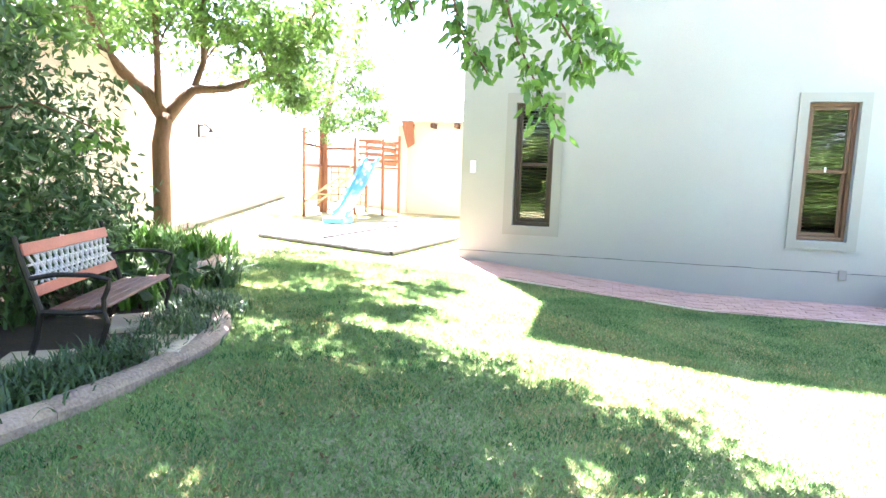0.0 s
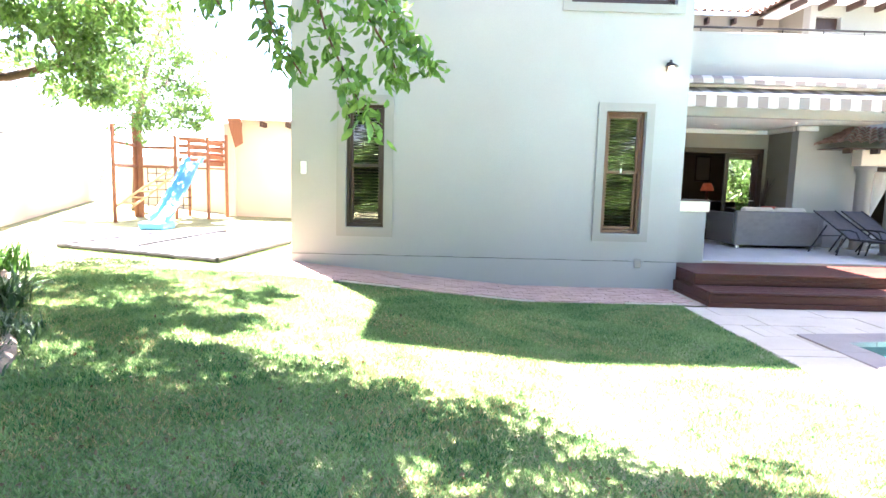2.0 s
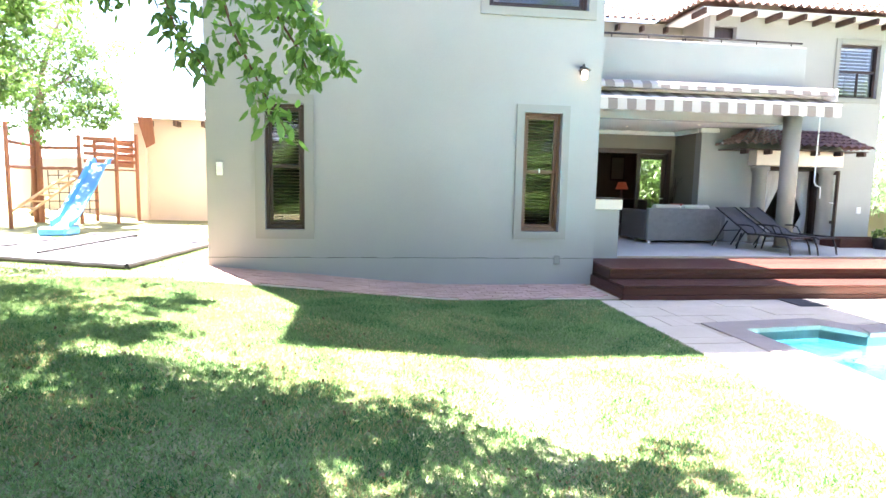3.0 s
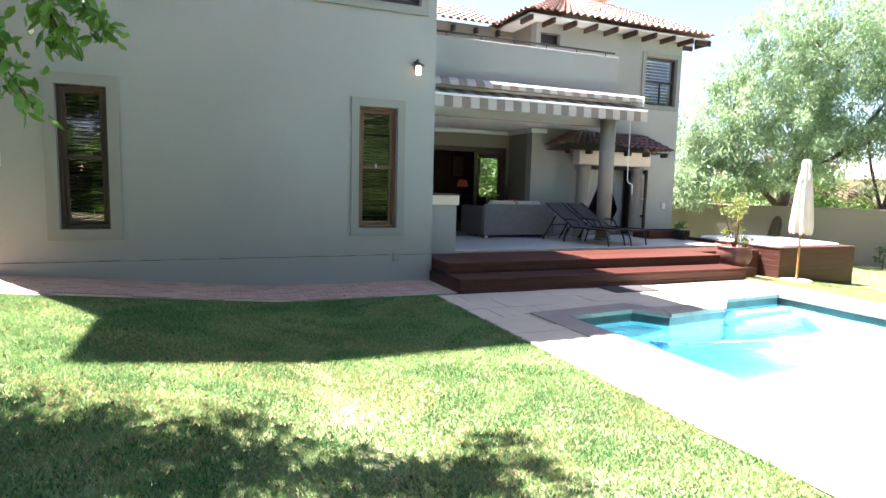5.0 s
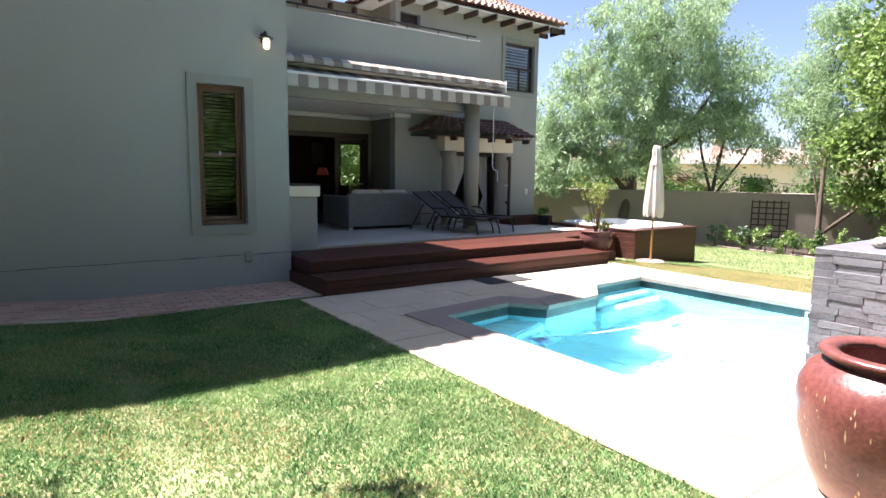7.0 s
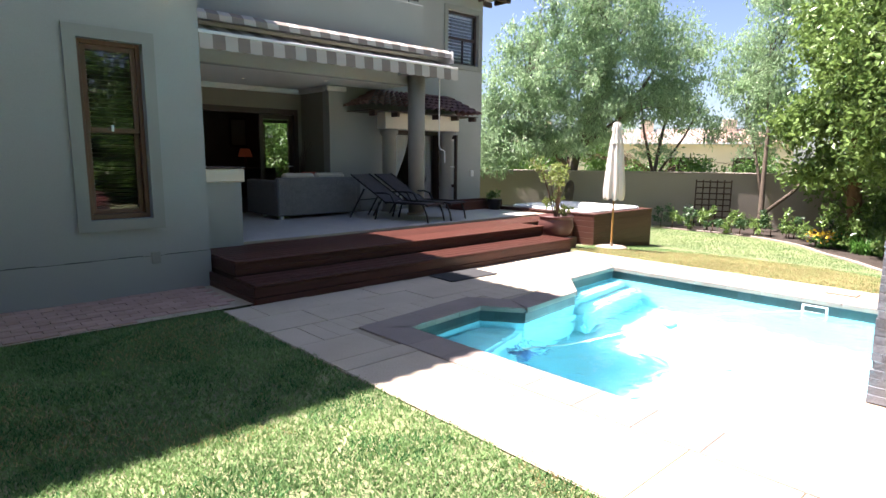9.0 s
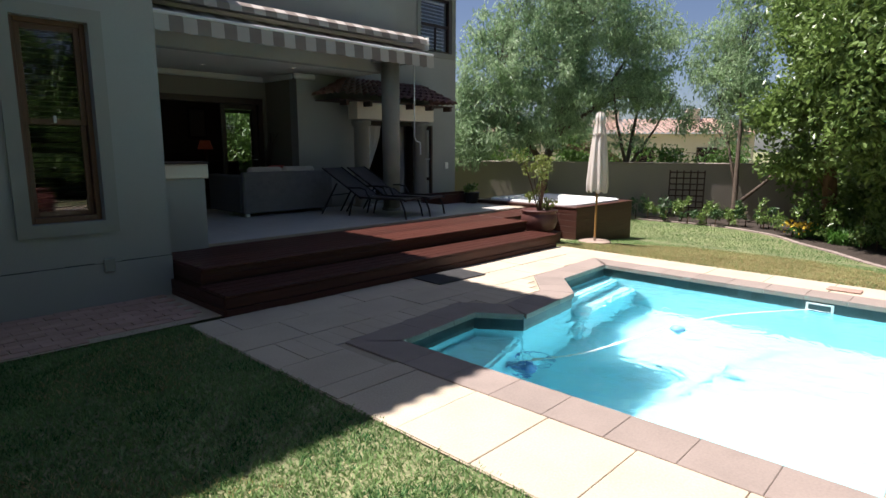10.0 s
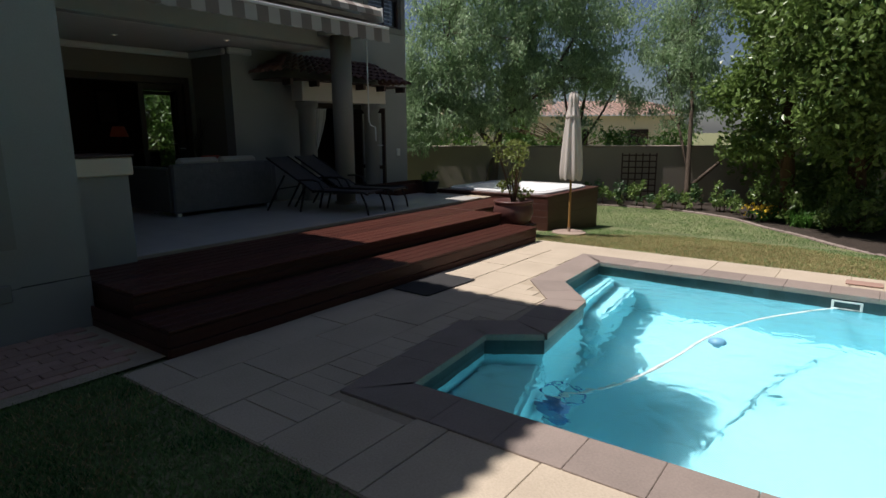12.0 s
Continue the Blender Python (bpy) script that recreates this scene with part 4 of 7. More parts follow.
def sofa():
    s = thing("wicker_sofa", pose(7.80, 11.55, PATIO), "grey woven wicker patio sofa with beige cushions", "sofa")
    part("back_panel", boxed((0, 0, 0.06), (1.76, 0.12, 0.78), 0.025), WICKER, s)
    for x, deep in ((0.0, 1.35), (1.58, 0.8)):
        part("arm", boxed((x, 0.121, 0.06), (x + 0.18, deep, 0.72), 0.025), WICKER, s)
    part("corner_seat", boxed((1.765, 0.2, 0.06), (2.0, 1.1, 0.74), 0.03), WICKER, s)
    part("seat_base", boxed((0.181, 0.121, 0.06), (1.579, 0.8, 0.34), 0.02), WICKER, s)
    for x in (0.2, 0.89):
        part("seat_cushion", boxed((x, 0.16, 0.342), (x + 0.67, 0.8, 0.47), 0.04), CUSHION, s)
        part("back_cushion", boxed((x, 0.125, 0.472), (x + 0.67, 0.3, 0.86), 0.05), CUSHION, s, "beige back cushion")
    for x, y in ((0.05, 0.04), (1.64, 0.04), (0.05, 0.7), (1.64, 0.7)):
        part("foot", boxed((x, y, 0), (x + 0.07, y + 0.07, 0.061), 0.006), METALWHITE, s, "silver foot")
    # woven bands over the back
    bm = bmesh.new()
    for k in range(9):
        z = 0.1 + 0.075 * k
        for i in range(15):
            if (i + k) % 2 == 0:
                box(bm, (0.03 + 0.112 * i, -0.006, z), (0.03 + 0.112 * (i + 1), -0.0005, z + 0.07), 0.002)
    part("weave", bm, WICKER, s)
    c = thing("scatter_cushion", pose(8.75, 12.15, PATIO + 0.6, 15, 0, 10), "dull red scatter cushion on the sofa", "cushion")
    part("pad", boxed((-0.22, -0.06, -0.15), (0.22, 0.06, 0.28), 0.05), REDFAB, c)
    v = thing("side_vase", pose(9.18, 13.1, PATIO), "tall slim dark vase with dry stems", "vase")
    part("vase", lathe([(0.08, 0), (0.12, 0.2), (0.13, 0.5), (0.07, 0.75), (0.08, 0.8)], 20), IRON, v, smooth=True)
    bm = bmesh.new()
    rg = random.Random(4)
    for k in range(14):
        tube(bm, [(0, 0, 0.7), (rg.uniform(-.1, .1), rg.uniform(-.1, .1), 1.1), (rg.uniform(-.25, .25), rg.uniform(-.2, .1), 1.5)], [0.006, 0.005, 0.003], 4)
    part("stems", bm, DARKWOOD, v)


sofa()


def lounger():
    """A sling sun lounger, foot end at the origin, head along +y, back raised."""
    l = thing("sun_lounger", pose(0, 0, 0), "charcoal sling sun lounger with dark bronze frame", "sun lounger", "loungers on the patio")
    w, h = 0.56, 0.34
    hinge, head, top = 0.98, 1.80, 0.84
    for x in (0, w):
        part("side_rail", tube(bmesh.new(), [(x, 0.02, h - 0.03), (x, 0.1, h), (x, hinge, h)], 0.018), ALU, l)
        part("back_rail", tube(bmesh.new(), [(x, hinge, h), (x, head, top)], 0.016), ALU, l)
        part("front_leg", tube(bmesh.new(), [(x, 0.14, h), (x, 0.05, 0.15), (x, 0.02, 0.0)], 0.017), ALU, l)
        part("mid_leg", tube(bmesh.new(), [(x, 1.12, h), (x, 1.18, 0.15), (x, 1.22, 0.0)], 0.017), ALU, l)
        part("rear_leg", tube(bmesh.new(), [(x, 1.48, 0.57), (x, 1.62, 0.35), (x, 1.84, 0.0)], 0.017), ALU, l)
        part("armrest", tube(bmesh.new(), [(x, 0.78, h + 0.01), (x, 0.86, h + 0.14), (x, 0.98, h + 0.17), (x, 1.24, h + 0.16)], 0.016), ALU, l)
    for y, z in ((0.05, h - 0.02), (0.6, h - 0.03), (hinge, h - 0.02)):
        part("crossbar", tube(bmesh.new(), [(0, y, z), (w, y, z)], 0.013, 6), ALU, l)
    part("rear_bar", tube(bmesh.new(), [(0, 1.62, 0.35), (w, 1.62, 0.35)], 0.012, 6), ALU, l)
    for nm, pts in (("seat_sling", [(0.03, h + 0.005), (0.35, h - 0.015), (0.7, h - 0.02), (hinge, h + 0.005)]), ("back_sling", [(hinge + 0.01, h + 0.012), (1.4, 0.60), (head, top)])):
        bm = bmesh.new()
        a = [[bm.verts.new((xx, y, z)) for xx in (0.015, w / 2, w - 0.015)] for y, z in pts]
        for p, q in zip(a, a[1:]):
            for i in range(2):
                bm.faces.new((p[i], p[i + 1], q[i + 1], q[i]))
        ob = part(nm, bm, SLING, l)
        ob.modifiers.new("thickness", "SOLIDIFY").thickness = 0.006
    return l


lg = lounger()
lg.matrix_basis = pose(9.62, 9.38, PATIO, 0, 0, 16)
copy_thing(lg, pose(10.22, 9.40, PATIO, 0, 0, 17))
mat_ = thing("door_mat", pose(7.85, 6.9, 0.004, 0, 0, -2), "dark rubber mat at the foot of the step", "mat")
part("pad", boxed((0, 0, 0), (0.85, 0.5, 0.012), 0.004), MATRUBBER, mat_)


def parasol():
    p = thing("closed_parasol", pose(12.93, 7.66, ground_height(12.93)), "closed off-white parasol on a wooden pole", "parasol")
    part("pole", tube(bmesh.new(), [(0, 0, 0.03), (0, 0, 2.4)], 0.021, 12), POLEWOOD, p)
    part("base_plate", lathe([(0.30, 0.0), (0.30, 0.02), (0.27, 0.028), (0.028, 0.03), (0.028, 0.1)], 28), KERB, p)
    bm = bmesh.new()
    n = 48
    rings = []
    for r, z in ((0.03, 2.45), (0.065, 2.41), (0.08, 2.32), (0.07, 2.24), (0.10, 2.1), (0.13, 1.8), (0.16, 1.45), (0.185, 1.12), (0.18, 1.02), (0.17, 0.96)):
        rings.append([bm.verts.new(((r * (1 + 0.17 * math.sin(8 * a + 1.5 * z))) * math.cos(a), (r * (1 + 0.17 * math.sin(8 * a + 1.5 * z))) * math.sin(a), z + (0.025 * math.sin(8 * a) if z < 1.05 else 0))) for a in (2 * math.pi * k / n for k in range(n))])
    for a, b in zip(rings, rings[1:]):
        for k in range(n):
            bm.faces.new((a[k], a[(k + 1) % n], b[(k + 1) % n], b[k]))
    bm.faces.new(rings[0])
    part("canopy", bm, CANVAS, p, "furled off-white canvas canopy", smooth=True)
    part("tie_strap", lathe([(0.13, 2.02), (0.132, 2.05)], 20), CANVAS, p)


parasol()


def rounded_ring(bm, x0, x1, y0, y1, r, z, per=6):
    """A closed ring of points round a rectangle with rounded corners."""
    pts = []
    for cx, cy, a0 in ((x1 - r, y1 - r, 0), (x0 + r, y1 - r, 90), (x0 + r, y0 + r, 180), (x1 - r, y0 + r, 270)):
        for k in range(per + 1):
            a = radians(a0 + 90 * k / per)
            pts.append(bm.verts.new((cx + r * math.cos(a), cy + r * math.sin(a), z)))
    return pts


def hot_tub():
    t = thing("hot_tub", pose(0, 0, 0), "white hot tub sunk in a red-brown timber box", "hot tub")
    x0, x1, y0, y1, z0, z1 = 13.0, 15.35, 8.12, 10.7, -0.5, 0.46
    part("core", boxed((x0 + 0.03, y0 + 0.03, z0), (x1 - 0.03, y1 - 0.03, 0.1)), RAFTER, t)
    fx = plank_mesh("board", (x1 - x0, 0.03, 0.1185), TUBWOOD, 0.002)
    fy = plank_mesh("board", (0.03, y1 - y0 - 0.062, 0.1185), TUBWOOD, 0.002)
    for k in range(8):
        z = z0 + 0.12 * k
        shared("board", fx, pose(x0, y0, z), t)
        shared("board", fx, pose(x0, y1 - 0.03, z), t)
        shared("board", fy, pose(x0, y0 + 0.031, z), t)
        shared("board", fy, pose(x1 - 0.03, y0 + 0.031, z), t)
    for lo, hi in (((x0 - 0.01, y0 - 0.01, z1), (x1 + 0.01, y0 + 0.2, z1 + 0.03)), ((x0 - 0.01, y1 - 0.2, z1), (x1 + 0.01, y1 + 0.01, z1 + 0.03)), ((x0 - 0.01, y0 + 0.201, z1), (x0 + 0.2, y1 - 0.201, z1 + 0.03)), ((x1 - 0.2, y0 + 0.201, z1), (x1 + 0.01, y1 - 0.201, z1 + 0.03))):
        part("rim_board", boxed(lo, hi, 0.004), TUBWOOD, t)
    bm = bmesh.new()
    rings = [rounded_ring(bm, x0 + d, x1 - d, y0 + d, y1 - d, r, z) for d, r, z in ((0.13, 0.3, z1 + 0.031), (0.135, 0.3, z1 + 0.06), (0.16, 0.3, z1 + 0.075), (0.34, 0.3, z1 + 0.07), (0.42, 0.28, z1 - 0.05), (0.5, 0.26, z1 - 0.33))]
    for a, b in zip(rings, rings[1:]):
        for k in range(len(a)):
            j = (k + 1) % len(a)
            bm.faces.new((a[k], a[j], b[j], b[k]))
    bm.faces.new(rings[-1])
    part("shell", bm, ACRYLIC, t, "white acrylic tub shell")
    bm = bmesh.new()
    bm.faces.new(rounded_ring(bm, x0 + 0.4, x1 - 0.4, y0 + 0.4, y1 - 0.4, 0.28, z1 - 0.02))
    w = part("tub_water", bm, WATER, t)
    w.visible_shadow = False


hot_tub()


def urn():
    u = thing("clay_urn", pose(5.72, 1.22, 0) @ Matrix.Diagonal((1.04, 1.04, 0.80, 1)), "large glazed red-brown clay urn with scuffed paint", "urn")
    prof = [(0.25, 0.0), (0.29, 0.03), (0.345, 0.2), (0.395, 0.42), (0.415, 0.62), (0.41, 0.74), (0.37, 0.85), (0.30, 0.905), (0.285, 0.925), (0.315, 0.935), (0.335, 0.96), (0.32, 0.985), (0.27, 0.985), (0.24, 0.965), (0.25, 0.9), (0.30, 0.7), (0.2, 0.3), (0.02, 0.28)]
    part("body", lathe(prof, 56), TERRACOTTA, u, smooth=True)
    bm = bmesh.new()
    tube(bm, [(0.055 * math.cos(a), 0, 0.055 * math.sin(a)) for a in (2 * math.pi * k / 16 for k in range(17))], 0.012, 6)
    part("medallion", bm, TERRACOTTA, u).matrix_basis = pose(-0.335, -0.225, 0.79, -22, 0, -56)
    # chips of worn glaze
    rg = random.Random(8)
    bm = bmesh.new()
    for k in range(46):
        a, z = rg.uniform(2.2, 4.6), rg.uniform(0.08, 0.75)
        r = np.interp(z, [p[1] for p in prof[:6]], [p[0] for p in prof[:6]]) + 0.0015
        hgt, wd = rg.uniform(0.008, 0.03) * (2.6 if k % 7 == 0 else 1), rg.uniform(0.0025, 0.007)
        q = []
        for da, dz in ((-wd, 0), (0, -hgt), (wd * 0.8, 0), (0.2 * wd, hgt)):
            zz = z + dz
            rr = np.interp(zz, [p[1] for p in prof[:6]], [p[0] for p in prof[:6]]) + 0.0015
            q.append(bm.verts.new((rr * math.cos(a + da / r), rr * math.sin(a + da / r), zz)))
        bm.faces.new(q)
    part("glaze_wear", bm, PALEPINE, u, "pale chips in the glaze", "stuff")
    b = thing("clay_bowl", pose(6.75, 1.75, 0), "small pale pink clay bowl beside the urn", "bowl")
    part("bowl", lathe([(0.1, 0), (0.16, 0.1), (0.2, 0.24), (0.21, 0.26), (0.185, 0.26), (0.13, 0.1), (0.02, 0.05)], 28), YARDWALL, b, smooth=True)


urn()


def stone_wall():
    w = thing("water_feature_wall", pose(0, 0, 0), "low wall clad in stacked grey slate strips", "wall")
    x0, x1, y0, y1, h = 7.36, 10.75, 1.6, 2.30, 1.06
    part("core", boxed((x0 + 0.03, y0 + 0.03, -0.3), (x1, y1 - 0.012, h - 0.01)), SLATE, w)
    part("cap", boxed((x0 - 0.004, y0 - 0.004, h - 0.008), (x1 + 0.004, y1 + 0.004, h + 0.05), 0.008), SLATE, w, "flat grey slate cap")
    rg = random.Random(2)
    meshes = []
    for k in range(10):
        b = boxed((0, 0, 0), (0.03, rg.uniform(0.16, 0.34), 0.057), 0.003)
        for v in b.verts:
            v.co += Vector((rg.uniform(-.003, .002), rg.uniform(-.002, .002), rg.uniform(-.001, .001)))
        me = bpy.data.meshes.new("slate_strip")
        b.to_mesh(me)
        b.free()
        me.materials.append(SLATE)
        meshes.append((me, max(v.co.y for v in me.vertices)))
    z = 0.0
    while z < h - 0.06:
        y = y0
        while y < y1 - 0.05:
            me, ln = rg.choice(meshes)
            s = min(1.0, (y1 - y) / ln)
            shared("slate_strip", me, pose(x0 + rg.uniform(-.006, .003), y, z) @ Matrix.Diagonal((1, s, 1, 1)), w)
            y += ln * s + 0.001
        x = x0 + 0.035
        while x < x1 - 0.05:
            me, ln = rg.choice(meshes)
            s = min(1.0, (x1 - x) / ln)
            shared("slate_strip", me, pose(x + ln * s, y0 + rg.uniform(-.006, .003), z, 0, 0, 90) @ Matrix.Diagonal((1, s, 1, 1)), w)
            if z > 0:
                shared("slate_strip", me, pose(x, y1 + rg.uniform(-.006, .003), z, 0, 0, -90) @ Matrix.Diagonal((1, s, 1, 1)), w)
            x += ln * s + 0.001
        z += 0.0585
    for nm, at, sc in (("stone_block", pose(7.62, 1.78, h + 0.05, 0, 0, 20), (0.26, 0.2, 0.09)), ("stone_ball", pose(7.75, 1.98, h + 0.05), (0.11, 0.11, 0.1)), ("stone_block", pose(7.95, 1.7, h + 0.05, 0, 0, -15), (0.2, 0.15, 0.11))):
        t = thing(nm, at, "loose grey stone lying on the slate wall", "stone")
        bm = bmesh.new()
        bmesh.ops.create_icosphere(bm, subdivisions=3, radius=0.5)
        for v in bm.verts:
            f = 1 / max(abs(v.co.x), abs(v.co.y), abs(v.co.z), 0.3) * 0.42 if nm == "stone_block" else 1
            v.co = Vector((v.co.x * f * sc[0] * 1.2, v.co.y * f * sc[1] * 1.2, (v.co.z * f + 0.42) * sc[2])) * (1 + 0.06 * noise.noise(v.co * 6))
        part("stone", bm, STONE, t)


stone_wall()


def pool_gear():
    c = thing("pool_cleaner", pose(7.2, 5.14, -0.82, 12, 0, 30) @ Matrix.Scale(0.88, 4), "blue suction pool cleaner with a ring bumper", "pool cleaner")
    part("body", lathe([(0.05, -0.05), (0.12, -0.03), (0.13, 0.03), (0.06, 0.1), (0.04, 0.2)], 24), PLASTICBLUE, c, smooth=True)
    part("fin", lathe([(0.01, -0.012), (0.2, -0.012), (0.21, 0.0), (0.2, 0.012), (0.01, 0.012)], 28), PLASTICBLUE, c, "translucent blue fin").matrix_basis = pose(-0.12, 0.06, 0.02, 65, 10, 40)
    bm = bmesh.new()
    tube(bm, [(0.2 * math.cos(a) + 0.16, 0.2 * math.sin(a) - 0.06, 0.14) for a in (2 * math.pi * k / 28 for k in range(29))], 0.009, 6)
    part("ring", bm, PLASTICBLUE, c, "thin blue ring bumper")
    for k in range(3):
        a = 2.1 * k + 0.5
        part("spoke", tube(bmesh.new(), [(0.16, -0.06, 0.12), (0.16 + 0.2 * math.cos(a), -0.06 + 0.2 * math.sin(a), 0.14)], 0.009, 5), PLASTICBLUE, c)
    h = thing("pool_hose", pose(0, 0, 0), "pale ribbed suction hose curving through the pool", "hose")
    pts = [Vector((7.2, 5.16, -0.66)), Vector((7.27, 4.95, -0.5)), Vector((7.45, 4.68, -0.3)), Vector((7.95, 4.5, -0.19)), Vector((8.75, 4.36, -0.168)), Vector((9.45, 4.12, -0.168)), Vector((10.05, 3.76, -0.168)), Vector((10.40, 3.5, -0.17))]
    fine = []
    for i in range(len(pts) - 1):
        p0, p1, p2, p3 = pts[max(i - 1, 0)], pts[i], pts[i + 1], pts[min(i + 2, len(pts) - 1)]
        for k in range(14):
            t = k / 14
            fine.append(0.5 * ((2 * p1) + (p2 - p0) * t + (2 * p0 - 5 * p1 + 4 * p2 - p3) * t * t + (3 * p1 - p0 - 3 * p2 + p3) * t ** 3))
    part("hose", tube(bmesh.new(), fine, [0.0145 + 0.0015 * (i % 2) for i in range(len(fine))], 8), PLASTICWHITE, h, smooth=True)
    s = thing("skimmer", pose(10.41, 3.42, -0.125) @ Matrix.Diagonal((1, 0.8, 0.75, 1)), "white plastic skimmer mouth in the pool wall", "skimmer")
    bm = bmesh.new()
    for lo, hi in (((-0.02, -0.17, -0.08), (0.01, 0.17, -0.06)), ((-0.02, -0.17, 0.06), (0.01, 0.17, 0.08)), ((-0.02, -0.17, -0.06), (0.01, -0.14, 0.06)), ((-0.02, 0.14, -0.06), (0.01, 0.17, 0.06))):
        box(bm, lo, hi, 0.004)
    part("frame", bm, PLASTICWHITE, s)
    part("opening", boxed((-0.004, -0.14, -0.06), (0.0, 0.14, 0.06)), POOLBAND, s)
    f = thing("chlorine_floater", pose(8.56, 4.27, -0.14), "small blue floating chlorine dispenser", "floater")
    part("float", lathe([(0.03, -0.1), (0.05, -0.03), (0.075, 0.0), (0.07, 0.03), (0.03, 0.05)], 20), FLOATBLUE, f, smooth=True)
    r = thing("paving_cover", pose(11.02, 3.3, 0.004), "faded red skimmer cover in the paving", "lid")
    part("lid", boxed((-0.1, -0.17, 0), (0.1, 0.17, 0.012), 0.004), BRICK, r)


pool_gear()

# ---- garden walls and outbuilding ----


def run_wall(name, p, q, z0, z1, thick, mat, label, cap=None):
    p, q = Vector(p), Vector(q)
    d = q - p
    m = Matrix.Translation((p.x, p.y, 0)) @ Matrix.Rotation(math.atan2(d.y, d.x), 4, "Z")
    bm = boxed((0, -thick / 2, z0), (d.length, thick / 2, z1), 0.01, m)
    if cap:
        box(bm, (-0.02, -thick / 2 - 0.03, z1), (d.length + 0.02, thick / 2 + 0.03, z1 + cap), 0.015, m)
    return part(name, bm, mat, None, label, "structure")


run_wall("wall_west", (-5.2, 4.85), (-13.3, 24.6), -0.2, 3.35, 0.22, YARDWALL, "tall cream plastered boundary wall")
run_wall("wall_west_near", (-5.1, 4.7), (-3.6, -9.0), -0.2, 3.2, 0.22, YARDWALL, "boundary wall running on behind the shrubs")
run_wall("wall_south", (-3.5, -9.0), (26, -9.0), -0.8, 2.4, 0.22, YARDWALL, "boundary wall closing the garden behind")
run_wall("wall_north_west", (-12.2, 25.0), (-5.2, 19.0), -0.1, 2.3, 0.22, YARDWALL, "cream plastered wall behind the play frame")
run_wall("wall_east", (16.0, 18.8), (27.0, -1.2), -1.0, 1.17, 0.2, GREYWALL, "taupe plastered garden wall", 0.04)
run_wall("wall_east_south", (27.0, -1.3), (26.0, -9.0), -1.0, 1.17, 0.2, GREYWALL, "taupe garden wall in the corner", 0.04)
run_wall("wall_north_east", (FAR + 0.05, 18.9), (15.9, 18.8), -1.0, 1.17, 0.2, GREYWALL, "taupe wall joining the house", 0.04)
part("wall_garage", boxed((-5.1, 18.6, -0.1), (1.5, 18.85, 3.45)), YARDWALL, None, "cream garage wall with tiled eave", "structure")
part("wall_garage_pier", boxed((-5.35, 18.4, -0.1), (-5.0, 18.59, 3.3), 0.02), YARDWALL, None, "cream pier at the garage corner", "structure")
tiled_roof("roof_garage", ((-5.4, 18.05, 3.42), (1.6, 18.05, 3.42), (1.6, 22, 4.6), (-5.4, 22, 4.6)), 12, 34, PALEROOF, "sun-bleached tiles on the garage roof")
for k in range(8):
    part("rafter", boxed((-4.9 + 0.8 * k, 18.1, 3.2), (-4.8 + 0.8 * k, 18.6, 3.36), 0.01), RAFTER, None, "dark exposed rafter end", "structure")
bm = prism([(-0.12, 0.0), (0.30, 0.0), (0.36, -0.75), (0.12, -0.9)], 0, 0.05)
bg_ = part("bargeboard", bm, RAFTER, None, "dark red hanging eave board of the garage", "structure")
bg_.matrix_basis = pose(-4.95, 18.02, 3.42, 90, 0, 0)
bg_.data.materials[0] = PLAYWOOD


def slatted_gate():
    g = thing("garden_gate", pose(-12.75, 24.4, 0.42, 0, 0, -40), "white slatted metal garden gate", "gate")
    for x in (0, 0.95):
        part("stile", boxed((x, -0.02, 0), (x + 0.05, 0.02, 2.1)), METALWHITE, g)
    for k in range(17):
        part("slat", boxed((0.05, -0.01, 0.05 + 0.12 * k), (0.95, 0.01, 0.12 + 0.12 * k)), METALWHITE, g)


slatted_gate()


def spot(at):
    l = thing("garden_wall_lamp", at, "dark swan-neck lamp on the boundary wall", "lamp")
    part("bracket", boxed((-0.04, 0, 0), (0.04, 0.03, 0.3), 0.005), IRON, l)
    part("arm", tube(bmesh.new(), [(0, 0, 0.26), (0, -0.12, 0.3), (0, -0.25, 0.2)], 0.015), IRON, l)
    part("shade", lathe([(0.03, 0.2), (0.06, 0.12), (0.22, 0.03), (0.22, 0.02), (0.05, 0.1)], 20), IRON, l).location = (0, -0.25, 0)


spot(pose(-7.68, 11.28, 2.37, 0, 0, 112))

# ---- play frame ----


